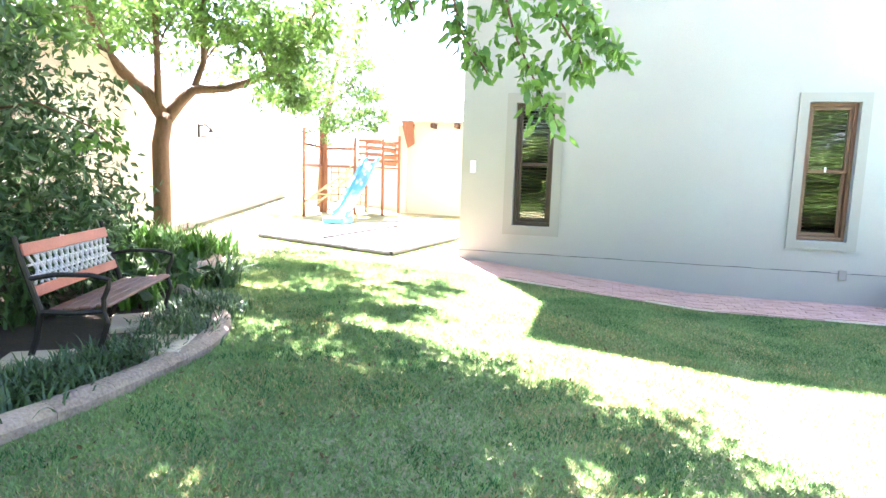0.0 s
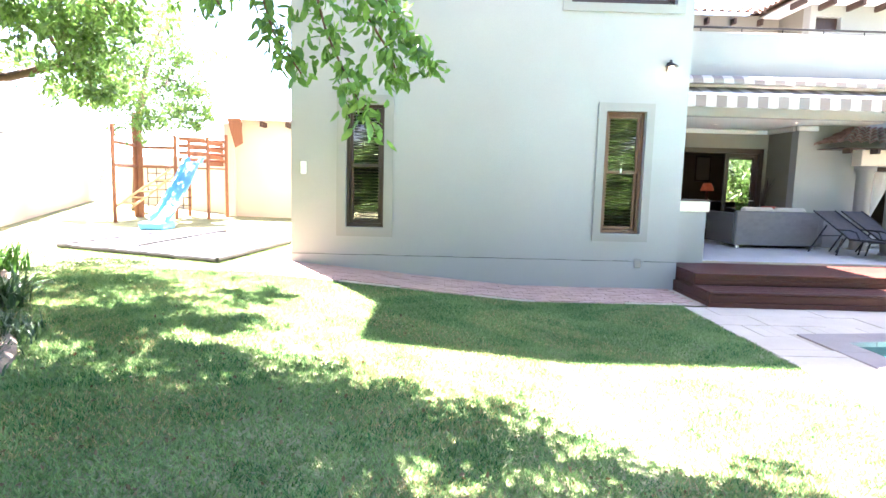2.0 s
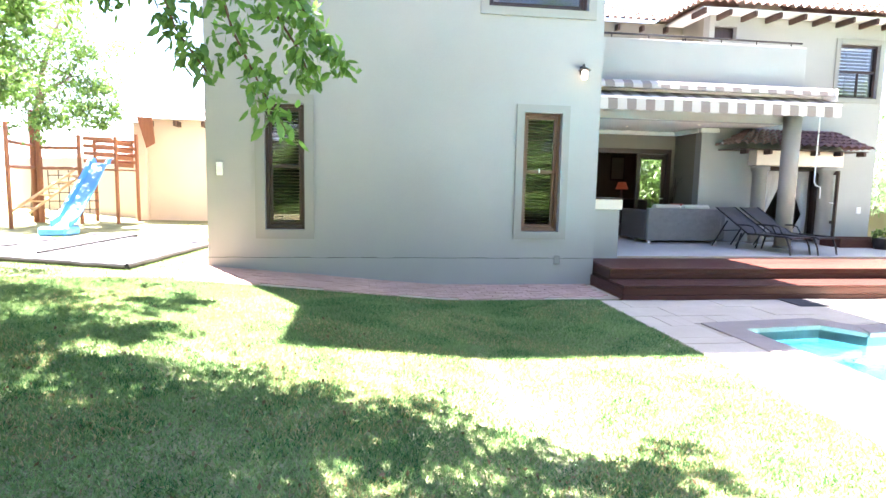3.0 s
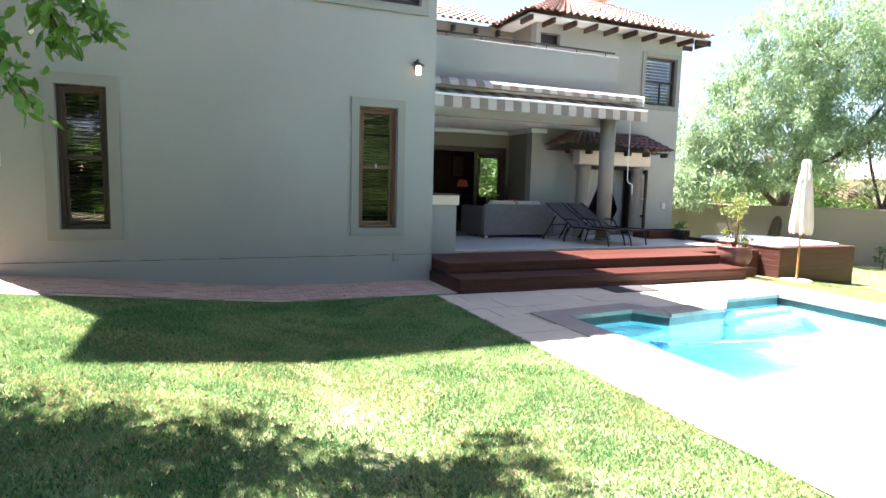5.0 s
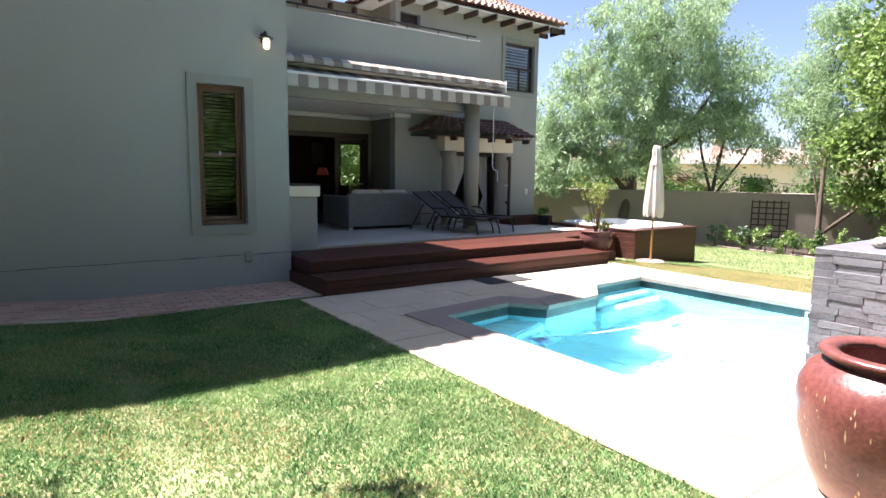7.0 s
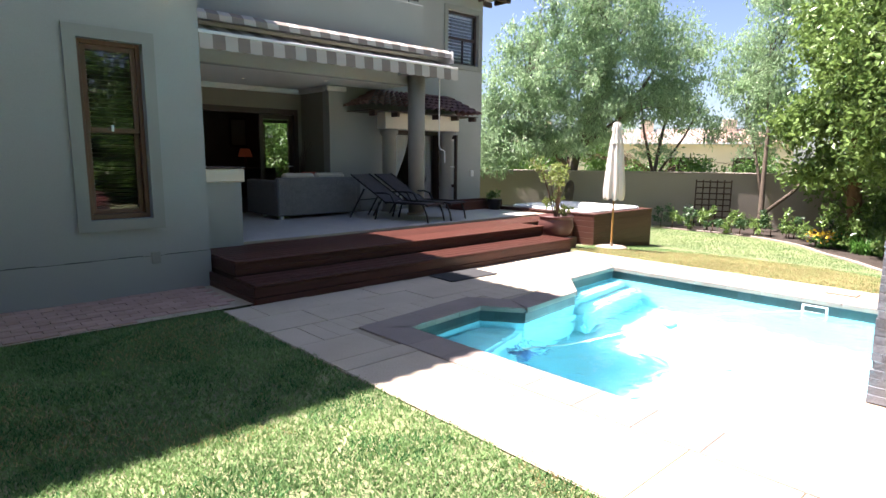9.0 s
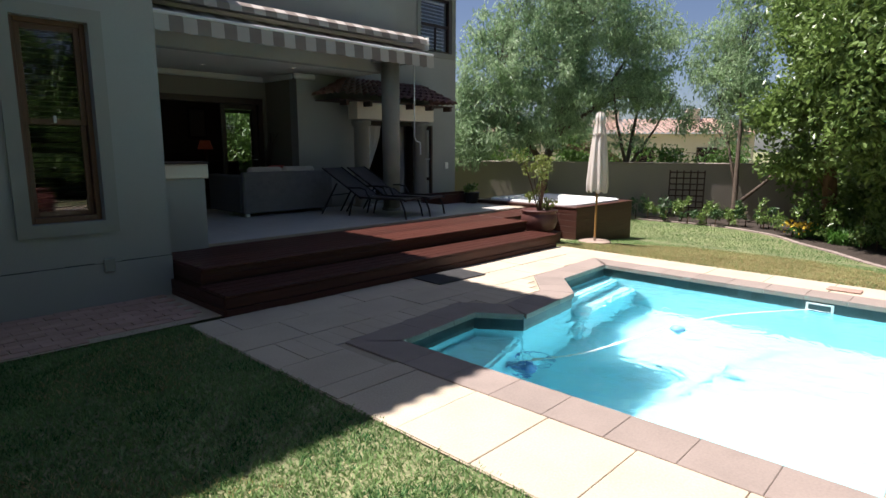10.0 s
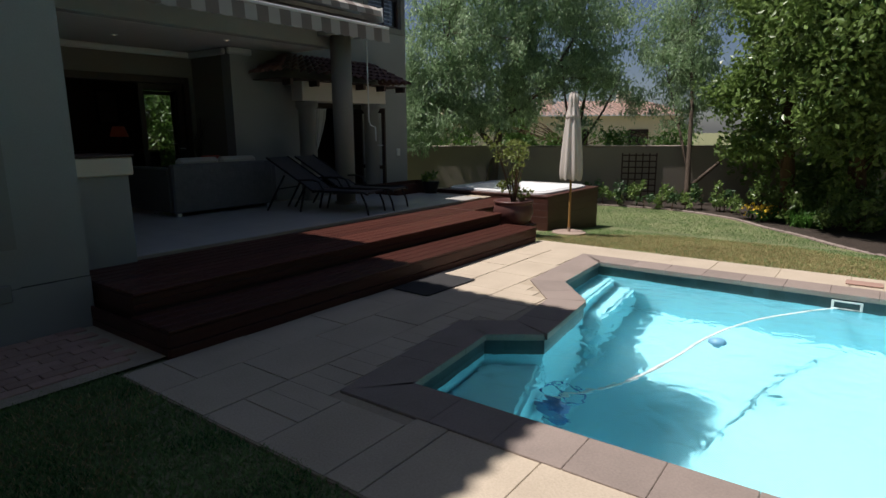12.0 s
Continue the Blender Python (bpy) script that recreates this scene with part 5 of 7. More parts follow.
def play_frame():
    p = thing("climbing_frame", pose(-6.2, 16.6, 0.4), "red-brown timber climbing frame with platform", "climbing frame")
    posts = {"a": (-0.65, -1.9), "b": (-1.15, 0.2), "b2": (-0.98, 0.15), "c": (0.15, -0.1), "d": (0.95, 0.25), "e": (1.1, 1.35), "f": (0.0, 1.2)}
    hs = {"a": 2.5, "b": 3.0, "b2": 3.0, "c": 2.35, "d": 2.35, "e": 2.5, "f": 2.35}
    for k, (x, y) in posts.items():
        r = 0.05 if k not in ("b", "b2") else 0.075
        part("post", tube(bmesh.new(), [(x, y, -0.1), (x, y, hs[k])], r, 10), PLAYWOOD, p)
    for a, b, z in (("a", "b", 2.05), ("a", "b", 1.45), ("b", "c", 2.0), ("b", "c", 1.45)):
        part("beam", tube(bmesh.new(), [(*posts[a], z), (*posts[b], z)], 0.045, 8), PLAYWOOD, p)
    for k in range(7):
        part("floor_board", boxed((0.0, -0.12 + 0.2 * k, 1.42), (1.1, 0.06 + 0.2 * k, 1.46), 0.006), PLAYWOOD, p)
    for z in (1.62, 1.82, 2.02, 2.22):
        part("side_board", boxed((0.2, -0.16, z), (0.92, -0.13, z + 0.1), 0.005), PLAYWOOD, p).matrix_basis = pose(0, 0, 0, 0, 0, 22)
        part("side_board", boxed((0.98, 0.25, z - 0.1), (1.01, 1.35, z + 0.02), 0.005), PLAYWOOD, p)
        part("back_board", boxed((0.0, 1.2, z), (1.1, 1.23, z + 0.1), 0.005), PLAYWOOD, p)
    for dx in (0.0, 0.5):
        part("ramp_rail", tube(bmesh.new(), [(-0.75 + dx * 0.3, -1.7 + dx, 0.35 - dx * 0.1), (0.05 + dx * 0.2, -0.2 + dx, 1.4)], 0.035, 8), PALEPINE, p)
    for k in range(6):
        t = 0.1 + 0.15 * k
        a = Vector((-0.75, -1.7, 0.35)).lerp(Vector((0.05, -0.2, 1.4)), t)
        b = Vector((-0.6, -1.2, 0.3)).lerp(Vector((0.15, 0.3, 1.4)), t)
        part("rung", tube(bmesh.new(), [a, b], 0.025, 6), PALEPINE, p)
    for k in range(5):
        part("net_rope", tube(bmesh.new(), [(-0.9, 0.4, 0.3 + 0.24 * k), (0.1, 1.1, 0.3 + 0.24 * k)], 0.014, 5), RAFTER, p)
        part("net_rope", tube(bmesh.new(), [(-0.9 + 0.2 * k, 0.4 + 0.14 * k, 0.2), (-0.9 + 0.2 * k, 0.4 + 0.14 * k, 1.4)], 0.014, 5), RAFTER, p)
    # slide
    s = thing("slide", pose(0, 0, 0), "bright blue plastic garden slide", "slide")
    bm = bmesh.new()
    top, foot = Vector((-5.42, 16.2, 1.97)), Vector((-5.12, 13.75, 0.60))
    path = [top + Vector((0.0, 0.25, 0.02)), top, top.lerp(foot, 0.5) - Vector((0, 0, 0.06)), foot, foot + Vector((0.04, -0.45, -0.1))]
    rows = []
    for q in path:
        rows.append([bm.verts.new(q + Vector((x, 0, z))) for x, z in ((-0.25, 0.13), (-0.21, 0.13), (-0.18, 0.0), (0.18, 0.0), (0.21, 0.13), (0.25, 0.13))])
    for a, b in zip(rows, rows[1:]):
        for i in range(5):
            bm.faces.new((a[i], a[i + 1], b[i + 1], b[i]))
    sl = part("chute", bm, BLUEPLASTIC, s)
    sl.modifiers.new("thickness", "SOLIDIFY").thickness = 0.03
    part("foot_block", boxed((-5.42, 13.0, 0.34), (-4.84, 13.7, 0.53), 0.04), BLUEPLASTIC, s)


play_frame()


def pool_cover():
    t = thing("folded_pool_cover", pose(0, 0, 0), "grey-blue tarpaulin spread flat on the lawn", "tarpaulin")
    c = [Vector((-5.0, 9.5)), Vector((-1.87, 8.42)), Vector((-1.45, 11.5)), Vector((-4.15, 13.1))]
    bm = bmesh.new()
    n = 40
    g = [[None] * (n + 1) for _ in range(n + 1)]
    for j in range(n + 1):
        for i in range(n + 1):
            p = c[0].lerp(c[1], i / n).lerp(c[3].lerp(c[2], i / n), j / n)
            z = ground_height(p.x) + 0.05 + 0.05 * noise.noise(Vector((p.x * 1.3, p.y * 1.3, 1))) + 0.025 * noise.noise(Vector((p.x * 4, p.y * 4, 7)))
            if i in (0, n) or j in (0, n):
                z = ground_height(p.x) + 0.02
            g[j][i] = bm.verts.new((p.x, p.y, z))
    for j in range(n):
        for i in range(n):
            bm.faces.new((g[j][i], g[j][i + 1], g[j + 1][i + 1], g[j + 1][i]))
    part("sheet", bm, TARP, t, smooth=True)
    for a, b in ((0, 1), (1, 2), (2, 3), (3, 0)):
        pts = []
        for k in range(25):
            p = c[a].lerp(c[b], k / 24)
            pts.append((p.x, p.y, ground_height(p.x) + 0.035 + 0.015 * noise.noise(Vector((p.x * 3, p.y * 3, 2)))))
        part("hem", tube(bmesh.new(), pts, 0.045, 8), TARPEDGE, t, "black rolled hem")
    p, q = c[0].lerp(c[1], 0.45), c[3].lerp(c[2], 0.35)
    part("batten", tube(bmesh.new(), [(*p.lerp(q, k / 10), ground_height(p.lerp(q, k / 10).x) + 0.1) for k in range(1, 11)], 0.025, 6), TARPEDGE, t)


pool_cover()

# ---- bed, kerb, bench ----
EDGE = [(-1.55, -2.5), (-1.42, 0.0), (-1.33, 1.3), (-1.27, 2.1), (-1.32, 3.0), (-1.58, 3.65), (-2.1, 4.25), (-2.9, 4.75), (-3.5, 5.3), (-3.62, 6.0), (-3.75, 6.6), (-4.3, 7.1), (-5.2, 7.5), (-6.2, 7.9), (-7.2, 10.4)]


def smooth_line(pts, per=8):
    out = []
    p = [Vector(q) for q in pts]
    for i in range(len(p) - 1):
        p0, p1, p2, p3 = p[max(i - 1, 0)], p[i], p[i + 1], p[min(i + 2, len(p) - 1)]
        for k in range(per):
            t = k / per
            out.append(0.5 * ((2 * p1) + (p2 - p0) * t + (2 * p0 - 5 * p1 + 4 * p2 - p3) * t * t + (3 * p1 - p0 - 3 * p2 + p3) * t ** 3))
    return out + [p[-1]]


def kerb_and_bed():
    line = smooth_line(EDGE)
    kerb = thing("bed_edging", pose(0, 0, 0), "curved weathered concrete edging round the planting bed", "kerb")
    k = 0
    while k < len(line) - 4:
        seg = line[k:k + 5]
        bm = bmesh.new()
        rows = []
        for i, q in enumerate(seg):
            d = (seg[min(i + 1, 4)] - seg[max(i - 1, 0)]).normalized()
            nn = Vector((-d.y, d.x))
            if i in (0, 4):
                q = q + d * (0.0015 if i == 0 else -0.0015)
            z = ground_height(q.x)
            rows.append([bm.verts.new((q.x + nn.x * o, q.y + nn.y * o, z + h + 0.012 * noise.noise(Vector((q.x * 4, q.y * 4, o * 9))))) for o, h in ((0.0, -0.06), (-0.005, 0.03), (0.025, 0.062), (0.09, 0.076), (0.15, 0.066), (0.185, 0.03), (0.185, -0.06))])
        for a, b in zip(rows, rows[1:]):
            for i in range(6):
                bm.faces.new((a[i], b[i], b[i + 1], a[i + 1]))
        bm.faces.new(rows[0])
        bm.faces.new(rows[-1][::-1])
        part("kerb_stone", bm, KERB, kerb)
        k += 4
    # soil behind the kerb
    bm = bmesh.new()
    rows = []
    for i, q in enumerate(line):
        back = Vector((-5.2 - 0.41 * max(0, q.y - 4.85), max(q.y, -8)))
        rows.append([bm.verts.new((p.x, p.y, ground_height(p.x) + 0.015 + 0.03 * noise.noise(Vector((p.x * 2, p.y * 2, 0))))) for p in (q.lerp(back, t) + Vector((-0.12 * (1 - t), 0)) for t in (0, 0.15, 0.4, 0.7, 1))])
    for a, b in zip(rows, rows[1:]):
        for i in range(4):
            bm.faces.new((a[i], a[i + 1], b[i + 1], b[i]))
    part("soil_bed", bm, SOIL, None, "dark soil of the shaded planting bed", "structure", smooth=True)


kerb_and_bed()


def bench():
    b = thing("garden_bench", pose(-2.17, 3.02, 0.30, 0, 0, 66 + 46), "red slatted garden bench with black cast-iron ends", "bench")
    # local: x along the length, y to the back
    L = 1.24
    for k in range(4):
        part("seat_slat", boxed((-L / 2, -0.22 + 0.105 * k, 0.40 - 0.012 * k), (L / 2, -0.138 + 0.105 * k, 0.425 - 0.012 * k), 0.008), BENCHWOOD, b)
    tilt = pose(0, 0.2, 0.42, -14, 0, 0)
    for z, h in ((0.06, 0.075), (0.34, 0.085)):
        ob = part("back_rail", boxed((-L / 2, 0, z), (L / 2, 0.022, z + h), 0.006), BENCHRED, b, "faded red back rail")
        ob.matrix_basis = tilt
    bm = bmesh.new()
    n = 15
    for k in range(-3, n + 1):
        for s in (1, -1):
            x0 = -L / 2 + 0.03 + (L - 0.06) * k / n
            x1 = x0 + s * 0.14
            a, c = Vector((x0, 0.01, 0.137)), Vector((x1, 0.01, 0.338))
            lo, hi = -L / 2 + 0.02, L / 2 - 0.02
            if min(x0, x1) < lo or max(x0, x1) > hi:
                continue
            tube(bm, [a, (a + c) / 2 + Vector((0.012 * s, 0, 0)), c], 0.011, 5)
    for z in (0.2, 0.275):
        tube(bm, [(-L / 2 + 0.02, 0.012, z), (L / 2 - 0.02, 0.012, z)], 0.009, 5)
    part("lattice", bm, LATTICE, b, "pale grey cast lattice back").matrix_basis = tilt
    for x in (-L / 2 - 0.01, L / 2 + 0.01):
        e = part("end_frame", tube(bmesh.new(), [(x, 0.34, 0.88), (x, 0.3, 0.72), (x, 0.22, 0.45), (x, 0.2, 0.38), (x, 0.23, 0.2), (x, 0.3, 0.0)], [0.018, 0.02, 0.022, 0.024, 0.02, 0.022], 8), IRON, b, "black cast-iron end")
        part("front_leg", tube(bmesh.new(), [(x, 0.2, 0.38), (x, 0.0, 0.37), (x, -0.2, 0.385), (x, -0.22, 0.3), (x, -0.17, 0.15), (x, -0.23, 0.02), (x, -0.27, 0.0)], 0.019, 8), IRON, b)
        part("arm", tube(bmesh.new(), [(x, 0.26, 0.6), (x, 0.1, 0.63), (x, -0.12, 0.63), (x, -0.24, 0.6), (x, -0.23, 0.54), (x, -0.2, 0.47), (x, -0.2, 0.385)], 0.017, 8), IRON, b)
    for dx, dy, s in ((-0.35, -0.45, 0.0), (0.35, -0.05, 20), (-0.75, 0.2, 10)):
        pv = thing("stepping_slab", b.matrix_basis @ pose(dx, dy, 0.0, 0, 0, s), "pale concrete slab under the bench", "paving slab", "slabs under the bench")
        part("slab", boxed((-0.24, -0.21, -0.02), (0.24, 0.21, 0.085), 0.01), SLAB, pv)
    rk = thing("garden_rock", pose(-1.9, 1.55, 0.33), "blue-grey rock in the planting bed", "rock")
    bm = bmesh.new()
    bmesh.ops.create_icosphere(bm, subdivisions=3, radius=0.2)
    for v in bm.verts:
        v.co *= 1 + 0.25 * noise.noise(v.co * 5)
        v.co.z *= 0.6
    part("rock", bm, STONE, rk, smooth=True)


bench()

# ---- plants ----
RNG = np.random.default_rng(11)


def cluster_points(clusters, rng, spread=0.17):
    """Points scattered in lumpy ellipsoid clumps: (x, y, z, radius, height, count)."""
    out = []
    for x, y, z, r, h, n in clusters:
        subs = max(4, min(int(n / 40), 44))
        d = rng.normal(size=(subs, 3))
        d /= np.linalg.norm(d, axis=1)[:, None]
        c = d * rng.uniform(0.35, 1.0, subs)[:, None] * (r, r, h) + (x, y, z)
        per = int(n / subs)
        for s in c:
            out.append(s + rng.normal(size=(per, 3)) * (spread * r, spread * r, 1.15 * spread * h))
    return np.concatenate(out)


def tree(name, base, label, trunks, clusters, leaf, leafmat, bark, droop=0.3, slim=0.42, twigs=True, category="tree", spread=0.17):
    """Trunk and limbs as tapered tubes, twigs to each clump, and a crown of separate leaves; all points relative to the base."""
    t = thing(name, pose(*base), label, category)
    for i, (pts, r0, r1) in enumerate(trunks):
        n = len(pts)
        part("trunk" if i == 0 else "limb", tube(bmesh.new(), pts, [r0 + (r1 - r0) * k / (n - 1) for k in range(n)], 10), bark, t, smooth=True)
    if twigs:
        bm = bmesh.new()
        ends = [Vector(p) for pts, _, _ in trunks for p in pts[1:]]
        for x, y, z, r, h, n in clusters:
            c = Vector((x, y, z))
            o = min(ends, key=lambda e: (e - c).length + 2 * max(0, e.z - c.z))
            mid = o.lerp(c, 0.5) + Vector((0, 0, 0.12 * (c - o).length))
            tube(bm, [o, mid, c], [0.02, 0.012, 0.005], 5)
            for k in range(5):
                d = Vector(RNG.normal(size=3)).normalized()
                tube(bm, [mid.lerp(c, 0.3 + 0.14 * k), c + Vector((d.x * r * 0.8, d.y * r * 0.8, d.z * h * 0.8))], [0.006, 0.003], 4)
        part("twig_spray", bm, bark, t, "", "stuff")
    leaves_mesh("crown", cluster_points(clusters, RNG, spread), leaf, leafmat, t, RNG, droop, slim)
    return t


def lumps(n, lo, hi, r, h, count, seed):
    rg = random.Random(seed)
    return [(rg.uniform(lo[0], hi[0]), rg.uniform(lo[1], hi[1]), rg.uniform(lo[2], hi[2]), r * rg.uniform(0.7, 1.3), h * rg.uniform(0.7, 1.3), count) for _ in range(n)]


# spreading shade tree by the boundary wall; its crown reaches over the lawn
tree("shade_tree", (-5.64, 7.6, 0.33), "spreading garden tree with forked brown trunk", [
    ([(0, 0, -0.1), (0.02, 0, 0.8), (0.0, 0.02, 1.7), (0.05, 0.1, 2.2)], 0.145, 0.125),
    ([(0.05, 0.1, 2.1), (-0.15, -0.05, 2.5), (-0.35, -0.35, 2.8), (-0.3, -0.9, 3.2), (0.2, -1.6, 3.9)], 0.12, 0.05),
    ([(0.05, 0.1, 2.1), (0.2, 0.25, 2.4), (0.4, 0.35, 2.62), (0.9, 0.6, 2.68), (1.7, 0.6, 2.9), (2.6, 0.2, 3.6)], 0.11, 0.04),
    ([(0.4, 0.35, 2.62), (0.5, 0.5, 3.1), (1.2, -0.4, 4.0), (3.0, -1.4, 4.7)], 0.06, 0.03),
    ([(0.0, 0.0, 2.3), (0.0, 0.0, 3.2), (0.8, -1.0, 4.4), (3.4, -2.6, 4.9), (5.6, -3.0, 4.9)], 0.06, 0.025)],
    [(0.85, -2.75, 3.0, 1.0, 0.6, 520), (1.9, -3.8, 2.75, 0.9, 0.5, 420), (0.35, -1.25, 3.5, 1.0, 0.5, 620), (0.65, -0.25, 3.7, 0.9, 0.45, 560), (1.45, 0.35, 3.55, 0.8, 0.5, 520), (1.95, 0.25, 3.1, 0.65, 0.5, 480),
     (2.25, 0.25, 3.6, 0.8, 0.5, 480), (-0.05, 1.25, 3.3, 0.9, 0.5, 420), (0.55, -2.15, 2.9, 0.8, 0.5, 460), (2.95, 0.05, 3.75, 0.7, 0.4, 360), (-0.6, -0.6, 3.5, 0.8, 0.5, 420), (-1.2, -1.2, 4.1, 0.9, 0.5, 800), (0.2, -1.8, 4.3, 0.9, 0.5, 800), (1.2, -2.2, 4.2, 0.9, 0.5, 800), (-0.2, -0.5, 4.5, 0.9, 0.5, 800), (1.2, -0.6, 4.6, 0.9, 0.5, 800)]
    + [(-1.7, -0.1, 3.5, 0.8, 0.5, 600), (-0.6, -0.1, 3.7, 0.8, 0.45, 640), (0.5, -0.1, 3.75, 0.8, 0.45, 640), (1.5, -0.1, 3.65, 0.7, 0.4, 620), (2.25, 0.0, 3.0, 0.5, 0.45, 560), (2.55, -0.05, 3.4, 0.6, 0.4, 560), (2.35, 0.3, 2.6, 0.4, 0.35, 320), (-1.9, -1.0, 3.1, 0.7, 0.5, 520), (-1.2, -1.9, 2.9, 0.7, 0.5, 480), (2.0, 1.4, 2.75, 0.6, 0.35, 360), (1.2, 1.5, 2.6, 0.5, 0.3, 300)]
    + lumps(44, (1.06, -7.72, 4.5), (5.86, -2.42, 5.3), 0.9, 0.4, 1250, 5) + lumps(16, (0.86, -2.02, 4.6), (4.26, 0.28, 5.0), 0.5, 0.25, 420, 15) + lumps(14, (1.66, -5.72, 4.6), (4.86, -2.92, 5.0), 0.65, 0.3, 900, 19) + lumps(22, (-0.84, -7.52, 4.6), (2.66, -2.32, 5.2), 0.85, 0.35, 1250, 17)
    + lumps(15, (1.66, -5.12, 4.4), (5.26, -2.72, 4.9), 0.9, 0.35, 1150, 23) + lumps(8, (1.6, -2.3, 4.5), (4.0, -0.8, 4.9), 0.75, 0.3, 950, 37) + lumps(16, (2.2, -6.4, 4.5), (5.0, -3.6, 5.1), 0.85, 0.35, 1100, 29) + lumps(13, (5.56, -5.52, 4.5), (7.96, -3.22, 5.2), 0.6, 0.3, 900, 9) + lumps(9, (-1.34, -0.42, 4.0), (2.86, 2.28, 5.0), 0.9, 0.45, 260, 12),
    0.13, LEAFMID, BARK, spread=0.14)
# low branches with large fresh leaves hanging in front of the lens
HANG = [[(1.3, 2.6, 3.1), (1.1, 1.9, 2.65), (1.0, 1.45, 2.35), (1.06, 1.42, 2.15), (1.14, 1.46, 1.98), (1.22, 1.47, 1.84)],
        [(1.3, 2.6, 3.1), (0.95, 1.8, 2.5), (0.84, 1.4, 2.3), (0.88, 1.42, 2.15), (0.97, 1.44, 2.02)],
        [(1.3, 2.6, 3.1), (1.3, 1.9, 2.5), (1.24, 1.5, 2.3), (1.34, 1.5, 2.16), (1.42, 1.5, 2.05)],
        [(1.3, 2.6, 3.1), (1.2, 1.85, 2.55), (1.14, 1.5, 2.3), (1.26, 1.52, 2.12), (1.3, 1.54, 2.02)],
        [(0.6, 2.6, 3.2), (0.62, 1.9, 2.6), (0.62, 1.5, 2.36), (0.68, 1.48, 2.25)],
        [(0.2, 3.2, 3.2), (0.25, 2.6, 2.75), (0.3, 2.3, 2.55), (0.34, 2.28, 2.42)]]
HANG = [[(1.43 + 1.55 * (x - 1.38), -0.62 + 1.55 * (y + 0.62), 1.66 + 1.55 * (z - 1.66)) for x, y, z in pts] for pts in HANG]
hb = thing("overhanging_branch", pose(0, 0, 0), "leafy twigs hanging from the tree crown overhead", "branch")
cent = []
for k, pts in enumerate(HANG):
    part("twig", tube(bmesh.new(), pts, [0.012 - 0.0018 * i for i in range(len(pts))], 6), BARK, hb)
    for a, b in zip(pts[1:], pts[2:]):
        n = 72 if k < 4 else 38
        for i in range(n):
            p = Vector(a).lerp(Vector(b), (i + 0.5) / n)
            cent.append(np.array(p) + RNG.normal(size=3) * (0.05, 0.05, 0.025))
leaves_mesh("leaves", cent, 0.078, LEAFNEAR, hb, RNG, 0.65, 0.46, oval=True)
part("bough", tube(bmesh.new(), [(-2.2, 4.6, 5.0), (-0.4, 4.6, 4.4), (0.8, 4.5, 4.1), HANG[0][0], HANG[4][0], HANG[5][0]], [0.05, 0.04, 0.03, 0.02, 0.014, 0.01], 8), BARK, hb)
tree("play_tree", (-8.6, 19.2, 0.4), "light green tree behind the play frame", [
    ([(0, 0, -0.1), (0.1, 0, 1.5), (0.3, -0.3, 3.0), (0.8, -0.6, 4.6), (1.2, -0.4, 6.0)], 0.16, 0.05),
    ([(0.3, -0.3, 3.0), (1.2, -1.5, 3.6), (2.4, -2.6, 3.9)], 0.08, 0.03)],
    [(1.0, -2.3, 4.6, 1.4, 0.9, 900), (2.3, -2.6, 3.6, 1.1, 0.7, 900), (3.0, -3.3, 2.9, 0.9, 0.55, 720), (2.3, -3.6, 2.7, 0.9, 0.55, 630), (1.6, -4.1, 3.3, 0.9, 0.6, 630), (0.9, -0.4, 6.1, 1.5, 0.9, 675), (2.0, 2.4, 5.4, 1.4, 0.9, 472), (-0.6, -2.2, 4.4, 1.3, 0.8, 585), (-0.9, -3.0, 4.3, 0.9, 0.6, 525), (0.0, -3.2, 3.5, 0.8, 0.5, 480), (1.4, -3.2, 4.2, 0.9, 0.6, 570), (3.2, -3.2, 3.6, 0.7, 0.6, 420), (3.3, -3.2, 2.75, 0.6, 0.35, 345), (1.1, -3.0, 5.3, 0.9, 0.6, 675), (2.4, -3.1, 5.0, 0.9, 0.6, 675), (0.1, -3.2, 5.1, 0.9, 0.6, 600), (2.9, -3.0, 4.3, 0.7, 0.5, 525), (0.6, -3.3, 4.5, 0.8, 0.5, 525)],
    0.14, LEAFMID, GREYBARK, spread=0.15)
